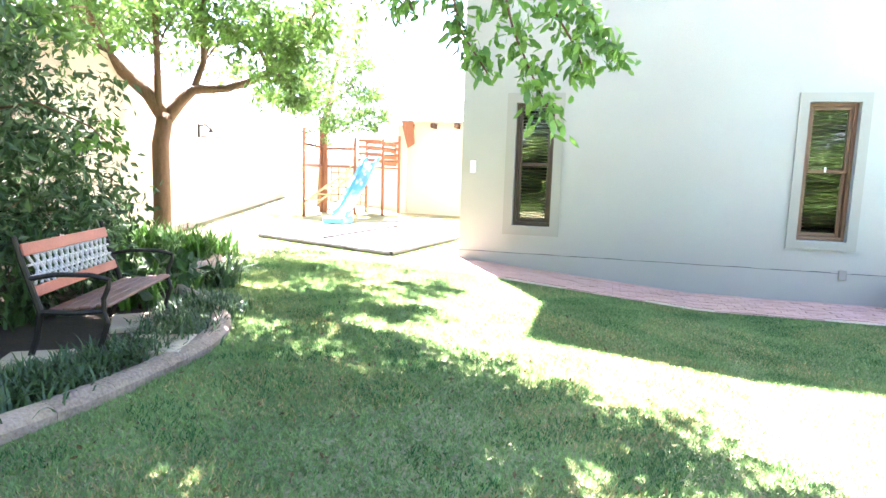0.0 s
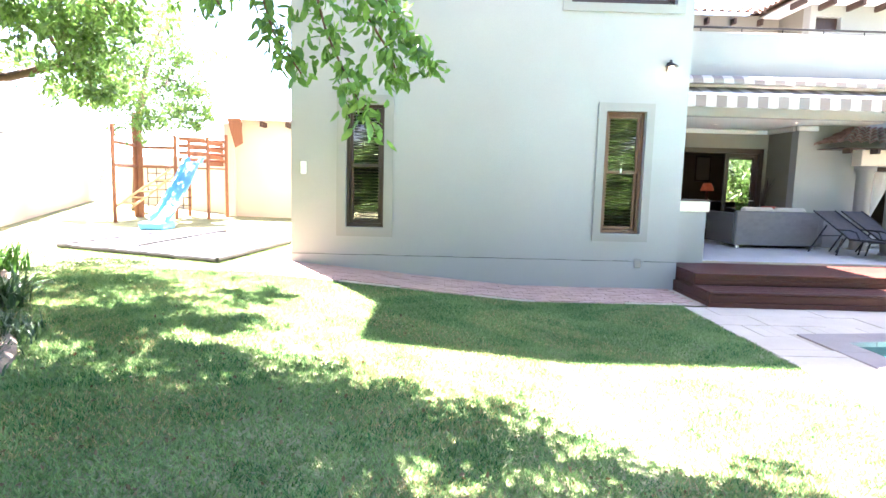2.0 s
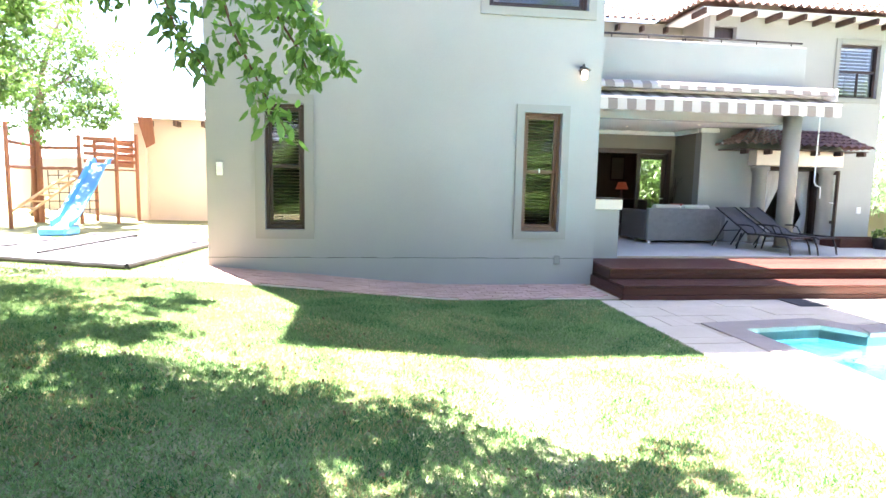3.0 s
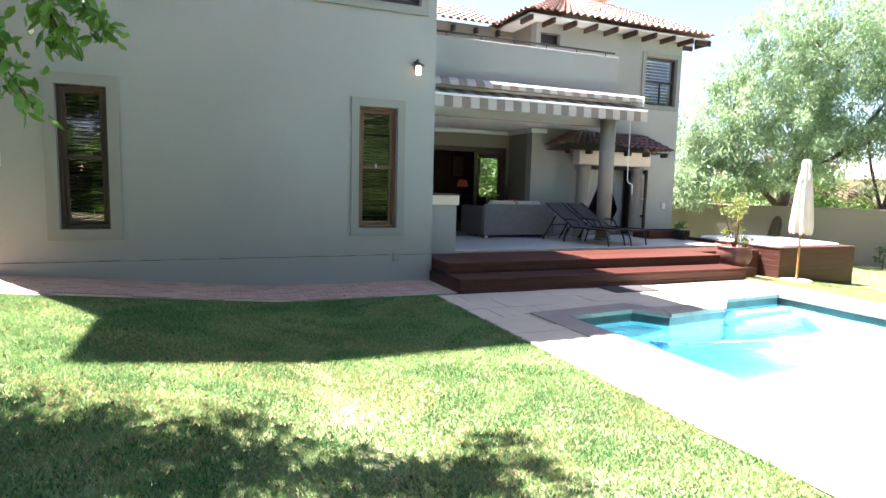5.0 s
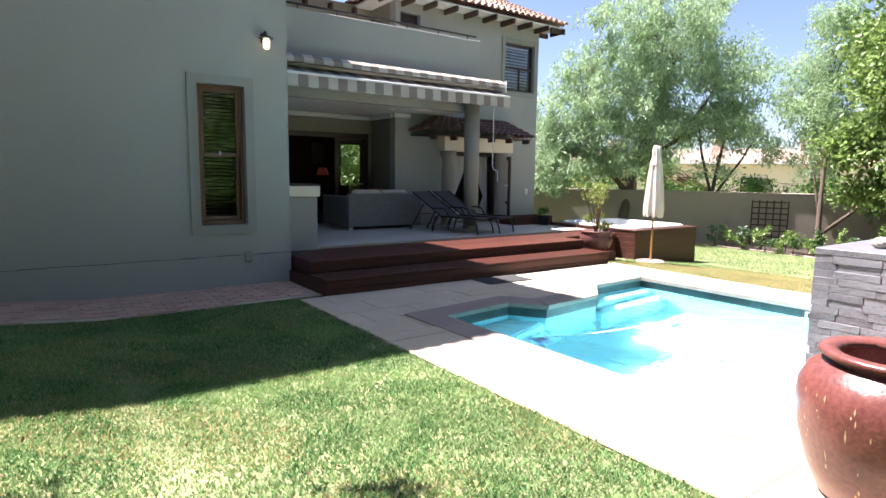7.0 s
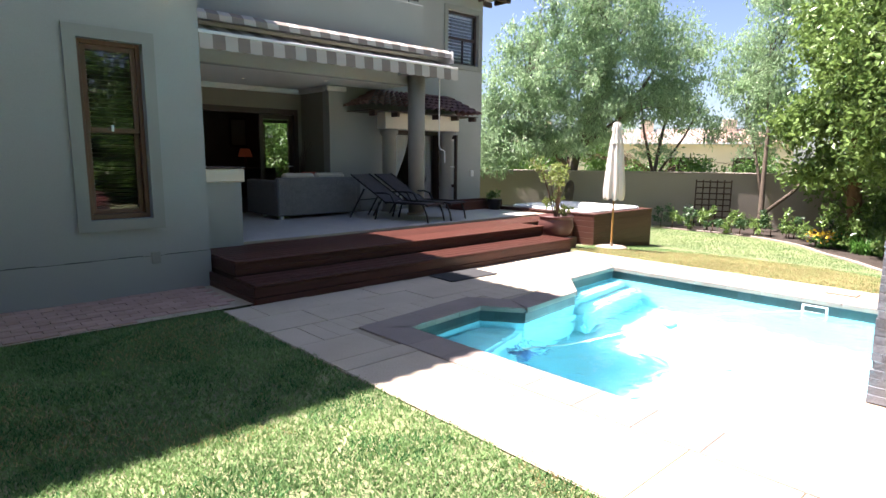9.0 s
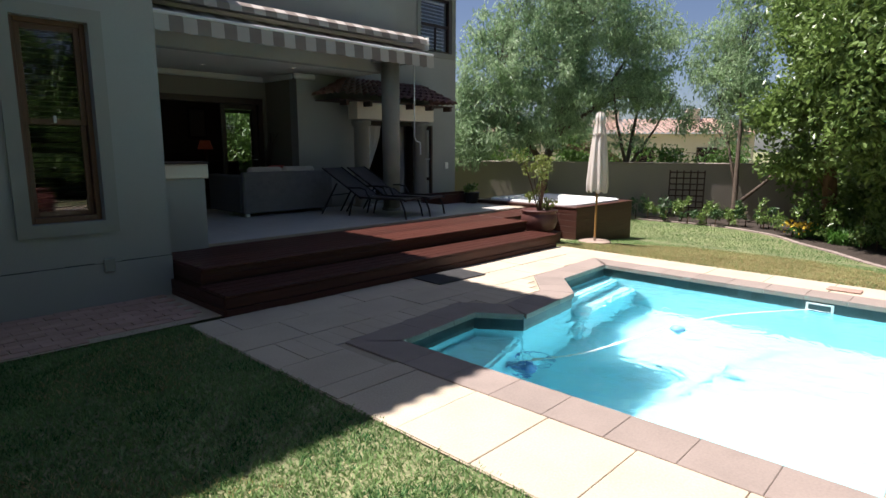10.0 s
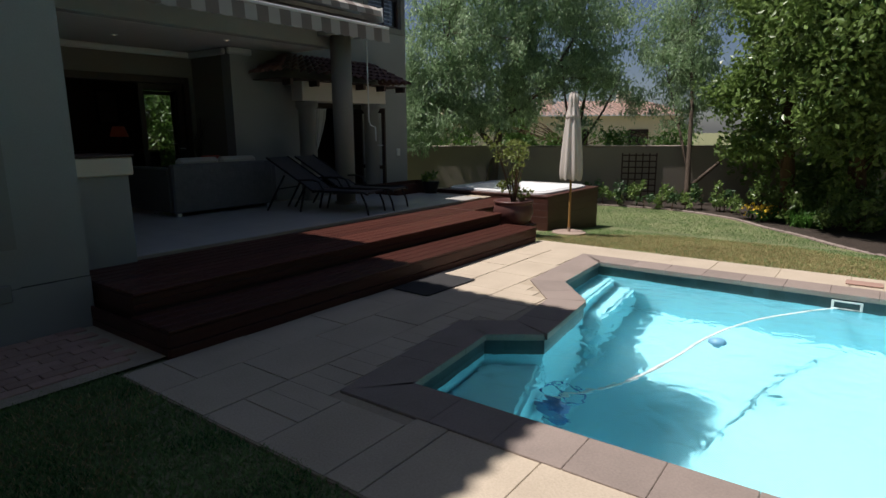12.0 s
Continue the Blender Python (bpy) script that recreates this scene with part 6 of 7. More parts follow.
# shrub behind the bench; the shade on it is put into its dark leaves
tree("bed_shrub", (-3.9, 3.0, 0.3), "dense green shrub behind the bench with leaves darkened for shade", [
    ([(0, 0, -0.1), (0.1, 0.05, 0.8), (0.2, 0.1, 1.8), (0.4, 0.2, 2.6)], 0.05, 0.02), ([(0, 0, 0.2), (-0.3, 0.4, 1.1), (-0.2, 0.9, 1.9)], 0.04, 0.015), ([(0, 0, 0.2), (0.5, -0.4, 1.0), (0.8, -0.6, 1.8)], 0.04, 0.015)],
    [(0.6, 0.6, 0.7, 0.6, 0.45, 900), (0.2, 1.1, 1.0, 0.7, 0.5, 900), (0.7, -0.6, 1.3, 0.6, 0.5, 800), (0.3, 0.0, 1.75, 0.75, 0.6, 1240), (0.35, 0.25, 1.25, 0.7, 0.5, 1120), (0.75, -0.2, 0.85, 0.5, 0.4, 840), (-0.1, 0.9, 1.9, 0.8, 0.6, 1120), (-0.35, 1.6, 0.75, 0.7, 0.45, 1040), (0.5, 0.3, 0.4, 0.5, 0.3, 600), (0.4, -0.3, 2.3, 0.8, 0.5, 1040), (0.2, -1.2, 1.2, 0.8, 0.8, 1120), (0.9, -1.7, 1.5, 0.5, 0.6, 520), (-0.7, 0.2, 1.2, 0.8, 0.9, 840)],
    0.105, GROUNDCOVER, BARK, category="shrub")
SPRIG = [(0.0, 0.0, 0.0, 0.16, 0.12, 45), (0.12, 0.05, -0.14, 0.12, 0.1, 30)]
tree("drooping_sprig", (-2.4, 3.1, 1.95), "fresh leafy sprig reaching out of the shrub", [([(-1.1, -0.1, 0.1), (-0.5, 0.0, 0.18), (0.0, 0.0, 0.0), (0.15, 0.05, -0.15)], 0.012, 0.004)], SPRIG, 0.09, LEAFNEAR, BARK, 0.6, 0.5, False, "shrub")


def strap_clump(name, x, y, label, n=130, length=0.55, mat=STRAP, seed=0, category="plant"):
    """A tuft of arching strap leaves."""
    rng = np.random.default_rng(seed)
    t = thing(name, pose(x, y, ground_height(x) + 0.01), label, category)
    verts, faces = [], []
    for k in range(n):
        a, l = rng.uniform(0, 2 * math.pi), length * rng.uniform(0.55, 1.15)
        ox, oy = rng.normal(0, 0.11, 2)
        w = rng.uniform(0.009, 0.018) * min(1.0, length / 0.42)
        lean = rng.uniform(0.25, 0.95)
        b = len(verts)
        for i in range(5):
            s = i / 4
            rr, zz = lean * l * s ** 1.3, l * (s - lean * 0.75 * s ** 2.4)
            ww = w * (1 - s ** 2) + 0.001
            cx, cy = ox + rr * math.cos(a), oy + rr * math.sin(a)
            verts += [(cx - ww * math.sin(a), cy + ww * math.cos(a), zz), (cx + ww * math.sin(a), cy - ww * math.cos(a), zz)]
        for i in range(4):
            faces.append((b + 2 * i, b + 2 * i + 1, b + 2 * i + 3, b + 2 * i + 2))
    mesh_from("leaves", verts, faces, mat, t)
    return t


rg = random.Random(21)
for k in range(17):
    strap_clump("agapanthus_clump", rg.uniform(-5.9, -4.05), rg.uniform(6.2, 7.15) + 0.0, "arching green strap leaves under the shade tree", 120, 0.62, STRAP, 100 + k)
for k in range(34):
    u = rg.uniform(0.5, 4.3)
    strap_clump("mondo_grass_tuft", -1.58 - 0.1 * max(0, u - 2.6) ** 2 * 2 + rg.uniform(-0.35, 0.0), u, "low dark grassy tuft along the bed edging", 190, 0.2, GROUNDCOVER, 200 + k)
for k in range(16):
    u = rg.uniform(0.2, 5.6)
    x = rg.uniform(-4.4, -2.7)
    strap_clump("bed_foliage", x, u, "leafy ground plant in the shaded bed", 110, 0.5, GROUNDCOVER if k % 3 else STRAP, 300 + k)
for k in range(7):
    x, y = rg.uniform(-3.4, -2.6), 4.2 + rg.uniform(-0.5, 0.5)
    tree("broad_leaf_plant", (x, y, 0.33), "grey-green broad leaved plant in the bed", [([(0, 0, 0), (0.05, 0, 0.3)], 0.012, 0.006)], [(0, 0, 0.26, 0.18, 0.16, 40)], 0.15, GROUNDCOVER, BARK, -0.1, 0.6, False, "plant")

# trees along the far wall
tree("willowy_tree", (18.6, 12.9, -0.45), "tall airy grey-green tree with leaning trunk", [
    ([(0, 0, -0.1), (0.35, 0.1, 0.8), (0.7, 0.2, 1.5), (1.0, 0.2, 2.6), (1.6, 0.0, 4.2), (2.0, -0.4, 6.0)], 0.2, 0.06),
    ([(0.7, 0.2, 1.5), (0.1, 0.6, 2.3), (-0.8, 0.9, 3.4), (-1.0, 0.9, 4.6)], 0.11, 0.04),
    ([(1.0, 0.2, 2.4), (2.2, -0.6, 3.4), (3.3, -1.1, 5.0)], 0.1, 0.04)],
    [(1.9, -0.6, 7.0, 1.7, 1.1, 3680), (1.2, 0.7, 6.1, 1.6, 1.0, 3680), (-0.4, 1.2, 5.2, 1.4, 1.0, 3126), (-1.1, 0.8, 3.4, 1.3, 0.85, 3126), (0.7, 0.1, 4.2, 1.5, 0.9, 3496), (2.3, -0.6, 5.5, 1.6, 1.0, 3680), (3.7, -1.2, 6.1, 1.5, 1.0, 3496), (4.0, -1.2, 4.3, 1.3, 0.9, 2758), (2.3, -0.4, 3.9, 1.2, 0.8, 2390), (-1.7, 1.4, 3.4, 1.2, 0.9, 2390), (-2.2, 0.9, 2.3, 1.1, 0.75, 2758), (-0.4, 0.0, 2.6, 1.1, 0.6, 2390), (1.0, -0.2, 8.2, 1.3, 0.9, 2024), (2.9, -0.8, 8.0, 1.2, 0.8, 1656), (-1.8, 1.3, 4.2, 0.9, 0.8, 1440), (-1.3, 0.9, 5.6, 0.8, 0.7, 1200), (-1.9, 1.3, 2.7, 0.8, 0.6, 1280), (3.0, -2.1, 3.7, 1.0, 0.7, 1440), (3.2, -2.2, 5.3, 1.0, 0.7, 1440)] + lumps(34, (-1.8, -1.2, 2.6), (3.8, 1.2, 7.6), 0.8, 0.7, 480, 61),
    0.16, LEAFOLIVE, GREYBARK, 0.75, 0.28, spread=0.14)
tree("slender_tree", (21.9, 11.6, -0.5), "slender dark-stemmed tree beyond the garden wall", [
    ([(0, 0, -0.1), (0.05, 0, 1.5), (0.3, -0.1, 3.0), (0.9, -0.2, 4.8)], 0.09, 0.03), ([(0.05, 0, 1.5), (-0.4, 0.2, 3.0), (-0.6, 0.3, 4.2)], 0.06, 0.02), ([(0.05, 0, 1.4), (0.8, -0.6, 2.8), (1.3, -1.0, 4.0)], 0.05, 0.02)],
    [(0.7, 0, 4.6, 1.1, 0.8, 1400), (-0.5, 0.2, 4.0, 1.0, 0.7, 1200), (1.3, -0.9, 3.7, 0.9, 0.7, 840), (0.2, 0.0, 2.4, 0.9, 0.5, 520)],
    0.14, LEAFOLIVE, GREYBARK, 0.5, 0.36)
tree("multi_stem_tree", (20.9, 7.75, -0.5), "pale multi-stemmed tree before the garden wall", [
    ([(0, 0, -0.1), (0.1, -0.05, 0.5), (0.2, 0, 1.5), (0.5, 0.1, 3.0), (1.0, 0.4, 4.8)], 0.1, 0.03), ([(0.1, -0.05, 0.5), (0.5, -0.7, 1.2), (0.8, -1.2, 1.9), (0.9, -1.5, 3.0)], 0.06, 0.025), ([(0.15, 0, 1.0), (0.9, 0.5, 2.2), (1.2, 1.0, 3.6)], 0.05, 0.02)],
    [(1.3, 0.9, 5.5, 1.1, 0.9, 2044), (0.9, 0.4, 4.1, 1.0, 0.8, 1887), (1.3, 1.4, 4.6, 1.0, 0.8, 1573), (0.9, -0.2, 3.2, 0.9, 0.65, 1258), (0.9, 0.5, 2.6, 0.8, 0.5, 817), (1.5, 1.6, 3.0, 0.8, 0.6, 817), (1.4, -0.6, 5.9, 1.1, 0.9, 1415), (1.3, 0.4, 6.9, 1.0, 0.8, 1415)] + lumps(16, (0.5, -0.8, 2.6), (1.7, 1.6, 7.0), 0.7, 0.6, 429, 63),
    0.15, LEAFOLIVE, GREYBARK, 0.65, 0.28, spread=0.15)
tree("bay_tree", (19.0, 4.9, -0.5), "dense dark glossy evergreen tree over the bed", [
    ([(0, 0, -0.1), (0.0, 0.1, 1.0), (-0.2, 0.2, 2.4), (-0.2, 0.2, 4.5)], 0.2, 0.08), ([(1.0, -1.2, -0.1), (0.8, -1.1, 1.2), (0.6, -1.0, 3.0)], 0.14, 0.06), ([(-1.0, -1.4, -0.1), (-0.9, -1.3, 1.2), (-0.6, -1.0, 3.0)], 0.13, 0.06)],
    [(-0.8, 0.6, 4.3, 1.0, 0.75, 2400), (-0.7, 0.9, 3.0, 0.9, 0.7, 2250), (-1.6, -0.4, 4.7, 1.1, 0.8, 2550), (-2.3, -0.7, 3.0, 0.9, 0.7, 2100), (-0.6, 0.7, 1.95, 0.8, 0.5, 1650), (-1.4, -0.2, 3.8, 1.0, 0.8, 2250), (-0.9, 0.4, 5.4, 1.1, 0.8, 2550), (-1.3, 0.0, 6.6, 1.1, 0.8, 2250), (0.9, 0.8, 3.6, 1.0, 0.9, 1800), (1.0, 0.9, 5.2, 1.1, 0.9, 1800), (-2.4, -1.2, 4.0, 0.9, 0.8, 1800), (-2.7, -1.6, 5.2, 1.0, 0.8, 1650), (-2.0, -0.9, 2.1, 0.8, 0.5, 1200)] + lumps(20, (-2.9, -2.6, 2.5), (-0.6, -0.1, 6.8), 0.9, 0.75, 1500, 71) + lumps(9, (-1.6, -3.4, 2.2), (1.0, -1.0, 4.2), 0.9, 0.6, 1200, 73),
    0.15, LEAFDARK, BARK, 0.25, 0.5)
tree("back_hedge", (20.5, 0.5, -0.5), "deep shaded evergreen hedge at the garden end", [([(0, 0, -0.1), (0.1, 0, 2.0), (0, 0.2, 3.6)], 0.16, 0.06), ([(0, 2.5, -0.1), (0.1, 2.4, 2.0), (0, 2.2, 3.6)], 0.14, 0.06)],
    lumps(30, (-2.2, -3.5, 0.8), (2.5, 5.0, 5.5), 1.25, 0.9, 900, 31) + lumps(18, (0.2, -2.0, 0.3), (2.8, 6.0, 2.6), 1.0, 0.7, 800, 33), 0.19, LEAFDARK, BARK, 0.25, 0.5, category="hedge")
tree("neighbour_hedge", (23.6, 12.2, -0.4), "bright green hedge showing above the garden wall", [([(0, 0, 0), (0, 0.2, 1.4)], 0.06, 0.03)],
    [(-0.3, 2.2, 1.6, 0.9, 0.5, 840), (0.0, 0.6, 1.7, 0.9, 0.5, 840), (0.5, -1.2, 1.8, 0.9, 0.55, 840), (1.2, -3.0, 1.7, 0.9, 0.5, 690), (-1.2, 4.2, 1.7, 1.1, 0.6, 780), (-2.5, 6.4, 1.8, 1.2, 0.7, 930)] + lumps(12, (-2.6, 1.4, 1.7), (0.6, 6.8, 2.9), 0.8, 0.6, 520, 83), 0.16, LEAFMID, BARK, category="hedge")
tree("corner_tree", (17.0, 16.6, -0.4), "light green shrubby tree beside the house corner", [([(0, 0, -0.1), (0.1, 0, 1.4), (0.2, -0.2, 3.0)], 0.1, 0.04)],
    [(0.0, -0.3, 3.2, 1.2, 0.9, 1920), (0.6, -0.6, 2.2, 1.0, 0.7, 1600), (-0.7, 0.2, 2.2, 1.0, 0.8, 1280), (0.2, 0, 4.4, 1.0, 0.8, 1120)], 0.14, LEAFMID, GREYBARK, 0.5, 0.38)
# out of view; added height cuts skylight on the house and darkens window reflections
tree("south_hedge", (4.0, -7.4, 0.0), "tall leafy hedge added out of view to block sky", [([(0, 0, -0.1), (0.1, 0, 1.5), (0, 0.1, 3.5)], 0.12, 0.05), ([(5, 0, -0.1), (5.1, 0, 1.5), (5, 0.1, 3.5)], 0.12, 0.05), ([(-4, 0, 0.1), (-4.1, 0, 1.5), (-4, 0.1, 3.5)], 0.12, 0.05)],
    lumps(110, (-7.5, -0.6, 0.4), (16.0, 0.9, 8.6), 1.25, 1.0, 700, 51) + lumps(60, (-7.0, 0.8, 0.2), (16.0, 2.0, 3.2), 0.95, 0.7, 800, 53), 0.24, LEAFMID, BARK, 0.25, 0.5, category="hedge")
tree("back_garden_shrub", (11.9, 20.3, 0.0), "sunlit leafy shrub outside the back door", [([(0, 0, -0.1), (0.05, 0, 0.8), (0.1, 0.1, 1.8)], 0.05, 0.02)],
    [(-0.6, -0.6, 0.6, 0.8, 0.5, 900), (0.7, -0.5, 0.8, 0.8, 0.5, 900), (0.3, -0.8, 1.7, 0.7, 0.5, 900), (-0.9, -0.7, 1.5, 0.7, 0.5, 900), (-0.5, 0.2, 2.2, 0.8, 0.6, 900), (0.6, 0.1, 2.4, 0.8, 0.6, 900)] + lumps(20, (-2.4, 0.0, 0.3), (3.2, 1.2, 3.6), 0.8, 0.6, 1000, 81), 0.15, LEAFMID, BARK, category="shrub")
# added wall, high enough to keep the lower shrub in shadow
part("wall_shading_back", boxed((8.0, 21.6, -0.2), (16.0, 21.8, 4.2), 0.01), TAUPE, None, "added taupe wall that shades the shrub behind the house", "structure")
# border plants along the far bed
for k in range(20):
    t = k / 19
    x, y = 19.9 - 0.2 * t + rg.uniform(-.35, .25), 9.9 - 4.6 * t + rg.uniform(-.2, .2)
    h = rg.uniform(0.22, 0.5)
    tree("border_shrub", (x, y, ground_height(x)), "low leafy shrub in the border bed", [([(0, 0, 0), (0.02, 0, h)], 0.015, 0.006)], [(0, 0, h, 0.3, h * 0.7, 150)], 0.11, LEAFDARK if k % 3 else GROUNDCOVER, BARK, 0.0, 0.45, False, "shrub")
for k in range(5):
    t = k / 9
    x, y = 18.2 - 2.6 * t + rg.uniform(0, .5), 5.3 - 2.3 * t + rg.uniform(-.3, .1)
    strap_clump("border_lily", x + 0.5, y, "green strap-leaved lily in the border bed", 80, 0.55, STRAP, 400 + k)
for k, (x, y) in enumerate(((18.2, 5.35), (18.55, 5.6), (18.4, 5.3))):
    f = tree("yellow_flower_plant", (x, y, ground_height(x)), "low plant with bright yellow flowers", [([(0, 0, 0), (0, 0, 0.3)], 0.012, 0.006)], [(0, 0, 0.18, 0.2, 0.12, 70)], 0.1, STRAP, BARK, 0, 0.4, False, "plant")
    leaves_mesh("blossom", np.random.default_rng(k).normal(size=(40, 3)) * (0.16, 0.16, 0.07) + (0, 0, 0.3), 0.07, FLOWER, f, RNG, 0, 0.9, kind="stuff")
for k in range(22):
    t = rg.random()
    x, y = 18.5 - 4.0 * t + rg.uniform(0.3, 1.9), 5.5 - 3.9 * t + rg.uniform(-.6, .2)
    h = rg.uniform(0.3, 0.75)
    tree("shade_shrub", (x, y, ground_height(x)), "dark leafy shrub under the evergreen tree", [([(0, 0, 0), (0.02, 0, h)], 0.015, 0.006)], [(0, 0, h, 0.42, h * 0.8, 230)], 0.13, LEAFDARK, BARK, 0.0, 0.45, False, "shrub")
EDGING = smooth_line([(19.5, 9.9), (19.6, 7.8), (18.7, 6.1), (17.5, 5.2), (16.6, 4.4), (15.5, 3.6), (14.3, 2.4), (13.2, 0.5)], 5)
eg = thing("border_edging", pose(0, 0, 0), "pale stone edging along the border bed", "edging")
for a, b in zip(EDGING, EDGING[1:]):
    d = (b - a)
    m = Matrix.Translation((a.x, a.y, ground_height(a.x))) @ Matrix.Rotation(math.atan2(d.y, d.x), 4, "Z")
    part("edging_stone", boxed((0.01, -0.05, -0.05), (d.length - 0.01, 0.05, 0.02), 0.012, m), COPING, eg)
rows = []
bm = bmesh.new()
for q in EDGING:
    far = Vector((q.x + 7.5, q.y + 1.2))
    rows.append([bm.verts.new((p.x, p.y, ground_height(p.x) + 0.012)) for p in (q.lerp(far, t) for t in (0.0, 0.3, 0.6, 1))])
for a, b in zip(rows, rows[1:]):
    for i in range(3):
        bm.faces.new((a[i], a[i + 1], b[i + 1], b[i]))
part("soil_border", bm, SOIL, None, "dark soil of the border bed", "structure")


def trellis():
    t = thing("wall_trellis", pose(20.93, 9.62, 0.0, 0, 0, math.degrees(math.atan2(-0.87, 0.48))), "dark timber lattice trellis leaning on the wall", "trellis")
    w, z0, z1 = 1.0, -0.58, 0.98
    for k in range(6):
        x = w * k / 5
        part("upright", boxed((x - 0.02, 0.0, z0), (x + 0.02, 0.02, z1), 0.003), RAFTER, t)
    for k in range(9):
        z = z0 + 0.06 + (z1 - z0 - 0.12) * k / 8
        part("crosspiece", boxed((-0.02, -0.021, z - 0.02), (w + 0.02, -0.001, z + 0.02), 0.003), RAFTER, t)


trellis()


def potted_shrub():
    p = thing("potted_shrub", pose(11.62, 8.06, 0.0), "yellow-green shrub in a burgundy glazed pot", "potted plant")
    part("plinth", boxed((-0.3, -0.28, -0.05), (0.3, 0.3, 0.16), 0.01), DECKWOOD, p)
    part("pot", lathe([(0.2, 0.161), (0.28, 0.23), (0.33, 0.36), (0.31, 0.48), (0.29, 0.52), (0.325, 0.53), (0.325, 0.56), (0.28, 0.56), (0.26, 0.5), (0.02, 0.49)], 36), POTCLAY, p, smooth=True)
    part("soil", lathe([(0.26, 0.5), (0.255, 0.505)], 24), SOIL, p)
    bm = bmesh.new()
    rr = random.Random(6)
    tips = []
    for k in range(11):
        a, l = rr.uniform(0, 6.28), rr.uniform(0.3, 1.0)
        tip = (0.32 * rr.uniform(0.3, 1) * math.cos(a) - 0.12, 0.32 * rr.uniform(0.3, 1) * math.sin(a), 0.55 + l)
        tube(bm, [(0.02 * math.cos(a), 0.02 * math.sin(a), 0.5), (tip[0] * 0.5, tip[1] * 0.5, 0.5 + l * 0.55), tip], [0.012, 0.008, 0.004], 5)
        tips.append(tip)
    part("stems", bm, BARK, p)
    cl = [(x, y, z, 0.14, 0.16, 46) for x, y, z in tips] + [(0, 0, 0.78, 0.26, 0.16, 120), (0.1, 0, 0.64, 0.3, 0.1, 120)]
    leaves_mesh("leaves", cluster_points(cl, RNG), 0.075, LEAFYELLOW, p, RNG, -0.1, 0.5)
    q = thing("dark_pot_plant", pose(12.72, 10.62, PATIO), "small dark pot plant by the house corner", "potted plant")
    part("pot", lathe([(0.12, 0), (0.17, 0.22), (0.18, 0.24), (0.15, 0.24), (0.02, 0.2)], 24), IRON, q, smooth=True)
    leaves_mesh("leaves", cluster_points([(0, 0, 0.38, 0.18, 0.16, 180)], RNG), 0.09, LEAFDARK, q, RNG, 0, 0.5)


potted_shrub()


def far_house():
    h = thing("neighbour_house", pose(40.0, 24.0, -0.5, 0, 0, -62), "cream neighbouring house with terracotta roof", "house")
    part("wall", boxed((-11, 0, 0), (11, 7, 3.1)), CREAM, h)
    for k in range(5):
        w = part("window", boxed((-8.5 + 4 * k, -0.08, 1.0), (-7.2 + 4 * k, 0.0, 2.2), 0.02), DARKWOOD, h)
        part("pane", boxed((-8.4 + 4 * k, -0.1, 1.1), (-7.3 + 4 * k, -0.081, 2.1)), GLASS, w)
    r = tiled_roof("roof", ((-11.6, -0.7, 3.1), (11.6, -0.7, 3.1), (9, 3.5, 4.2), (-9, 3.5, 4.2)), 14, 60, PALEROOF, "", 0.09)
    r.parent = h
    del r["kind"]
    for x in (-6.0, 1.5, 7.0):
        part("chimney", boxed((x, 2.6, 3.5), (x + 0.9, 3.5, 4.9), 0.03), CREAM, h)


far_house()

# ---- paving pieces ----


def lay_slabs():
    """Large cream slabs round the pool, each its own piece."""
    bed = bpy.data.objects["pavement"]
    rg = random.Random(3)
    meshes = {}

    def slab(w, d):
        key = (round(w, 3), round(d, 3))
        if key not in meshes:
            b = boxed((0.0, 0.0, -0.04), (w, d, 0.0), 0.003)
            me = bpy.data.meshes.new("paving_slab")
            b.to_mesh(me)
            b.free()
            me.materials.append(SLAB)
            meshes[key] = me
        return meshes[key]
    # between lawn and pool
    y = -3.0
    while y < 5.3:
        d = 0.574
        if y + d > 5.35:
            d = 5.35 - y
        if d > 0.2:
            shared("paving_slab", slab(0.76, d), pose(5.04, y, rg.uniform(-.003, .003)), bed)
        if y < 1.2:
            for i in range(6):
                shared("paving_slab", slab(0.9, d), pose(5.81 + 0.92 * i, y, rg.uniform(-.003, .003)), bed)
        y += 0.58
    # between pool and deck
    xs = [4.97 + 0.71 * k for k in range(10)]
    for j, y in enumerate((5.36, 5.89, 6.42, 6.95)):
        for x in xs:
            x0 = x - (0.355 if j % 2 else 0)
            w = 0.70
            if x0 < 5.04:
                w, x0 = x0 + 0.70 - 5.04, 5.04
            if x0 + w > 11.38:
                w = 11.38 - x0
            if w < 0.15:
                continue
            d = 0.52 if y < 6.9 else 0.48

            def blocked(u0, u1, v0, v1):
                return any(inside(OUTER, u0 + (u1 - u0) * i / 4, v0 + (v1 - v0) * k / 4) for i in range(5) for k in range(5))
            if not blocked(x0, x0 + w, y, y + d):
                shared("paving_slab", slab(w, d), pose(x0, y, rg.uniform(-.003, .003)), bed)
                continue
            # pieces cut to fit along the coping
            for i in range(4):
                u = x0 + w * i / 4
                v = y
                while v < y + d - 0.04 and blocked(u, u + w / 4, v, y + d):
                    v += 0.04
                if y + d - v > 0.06:
                    shared("paving_slab", slab(w / 4 - 0.001, y + d - v), pose(u, v, 0.0), bed)
    y = 1.3
    while y < 6.3:
        shared("paving_slab", slab(0.6, 0.7), pose(10.78, y, rg.uniform(-.003, .003)), bed)
        y += 0.71


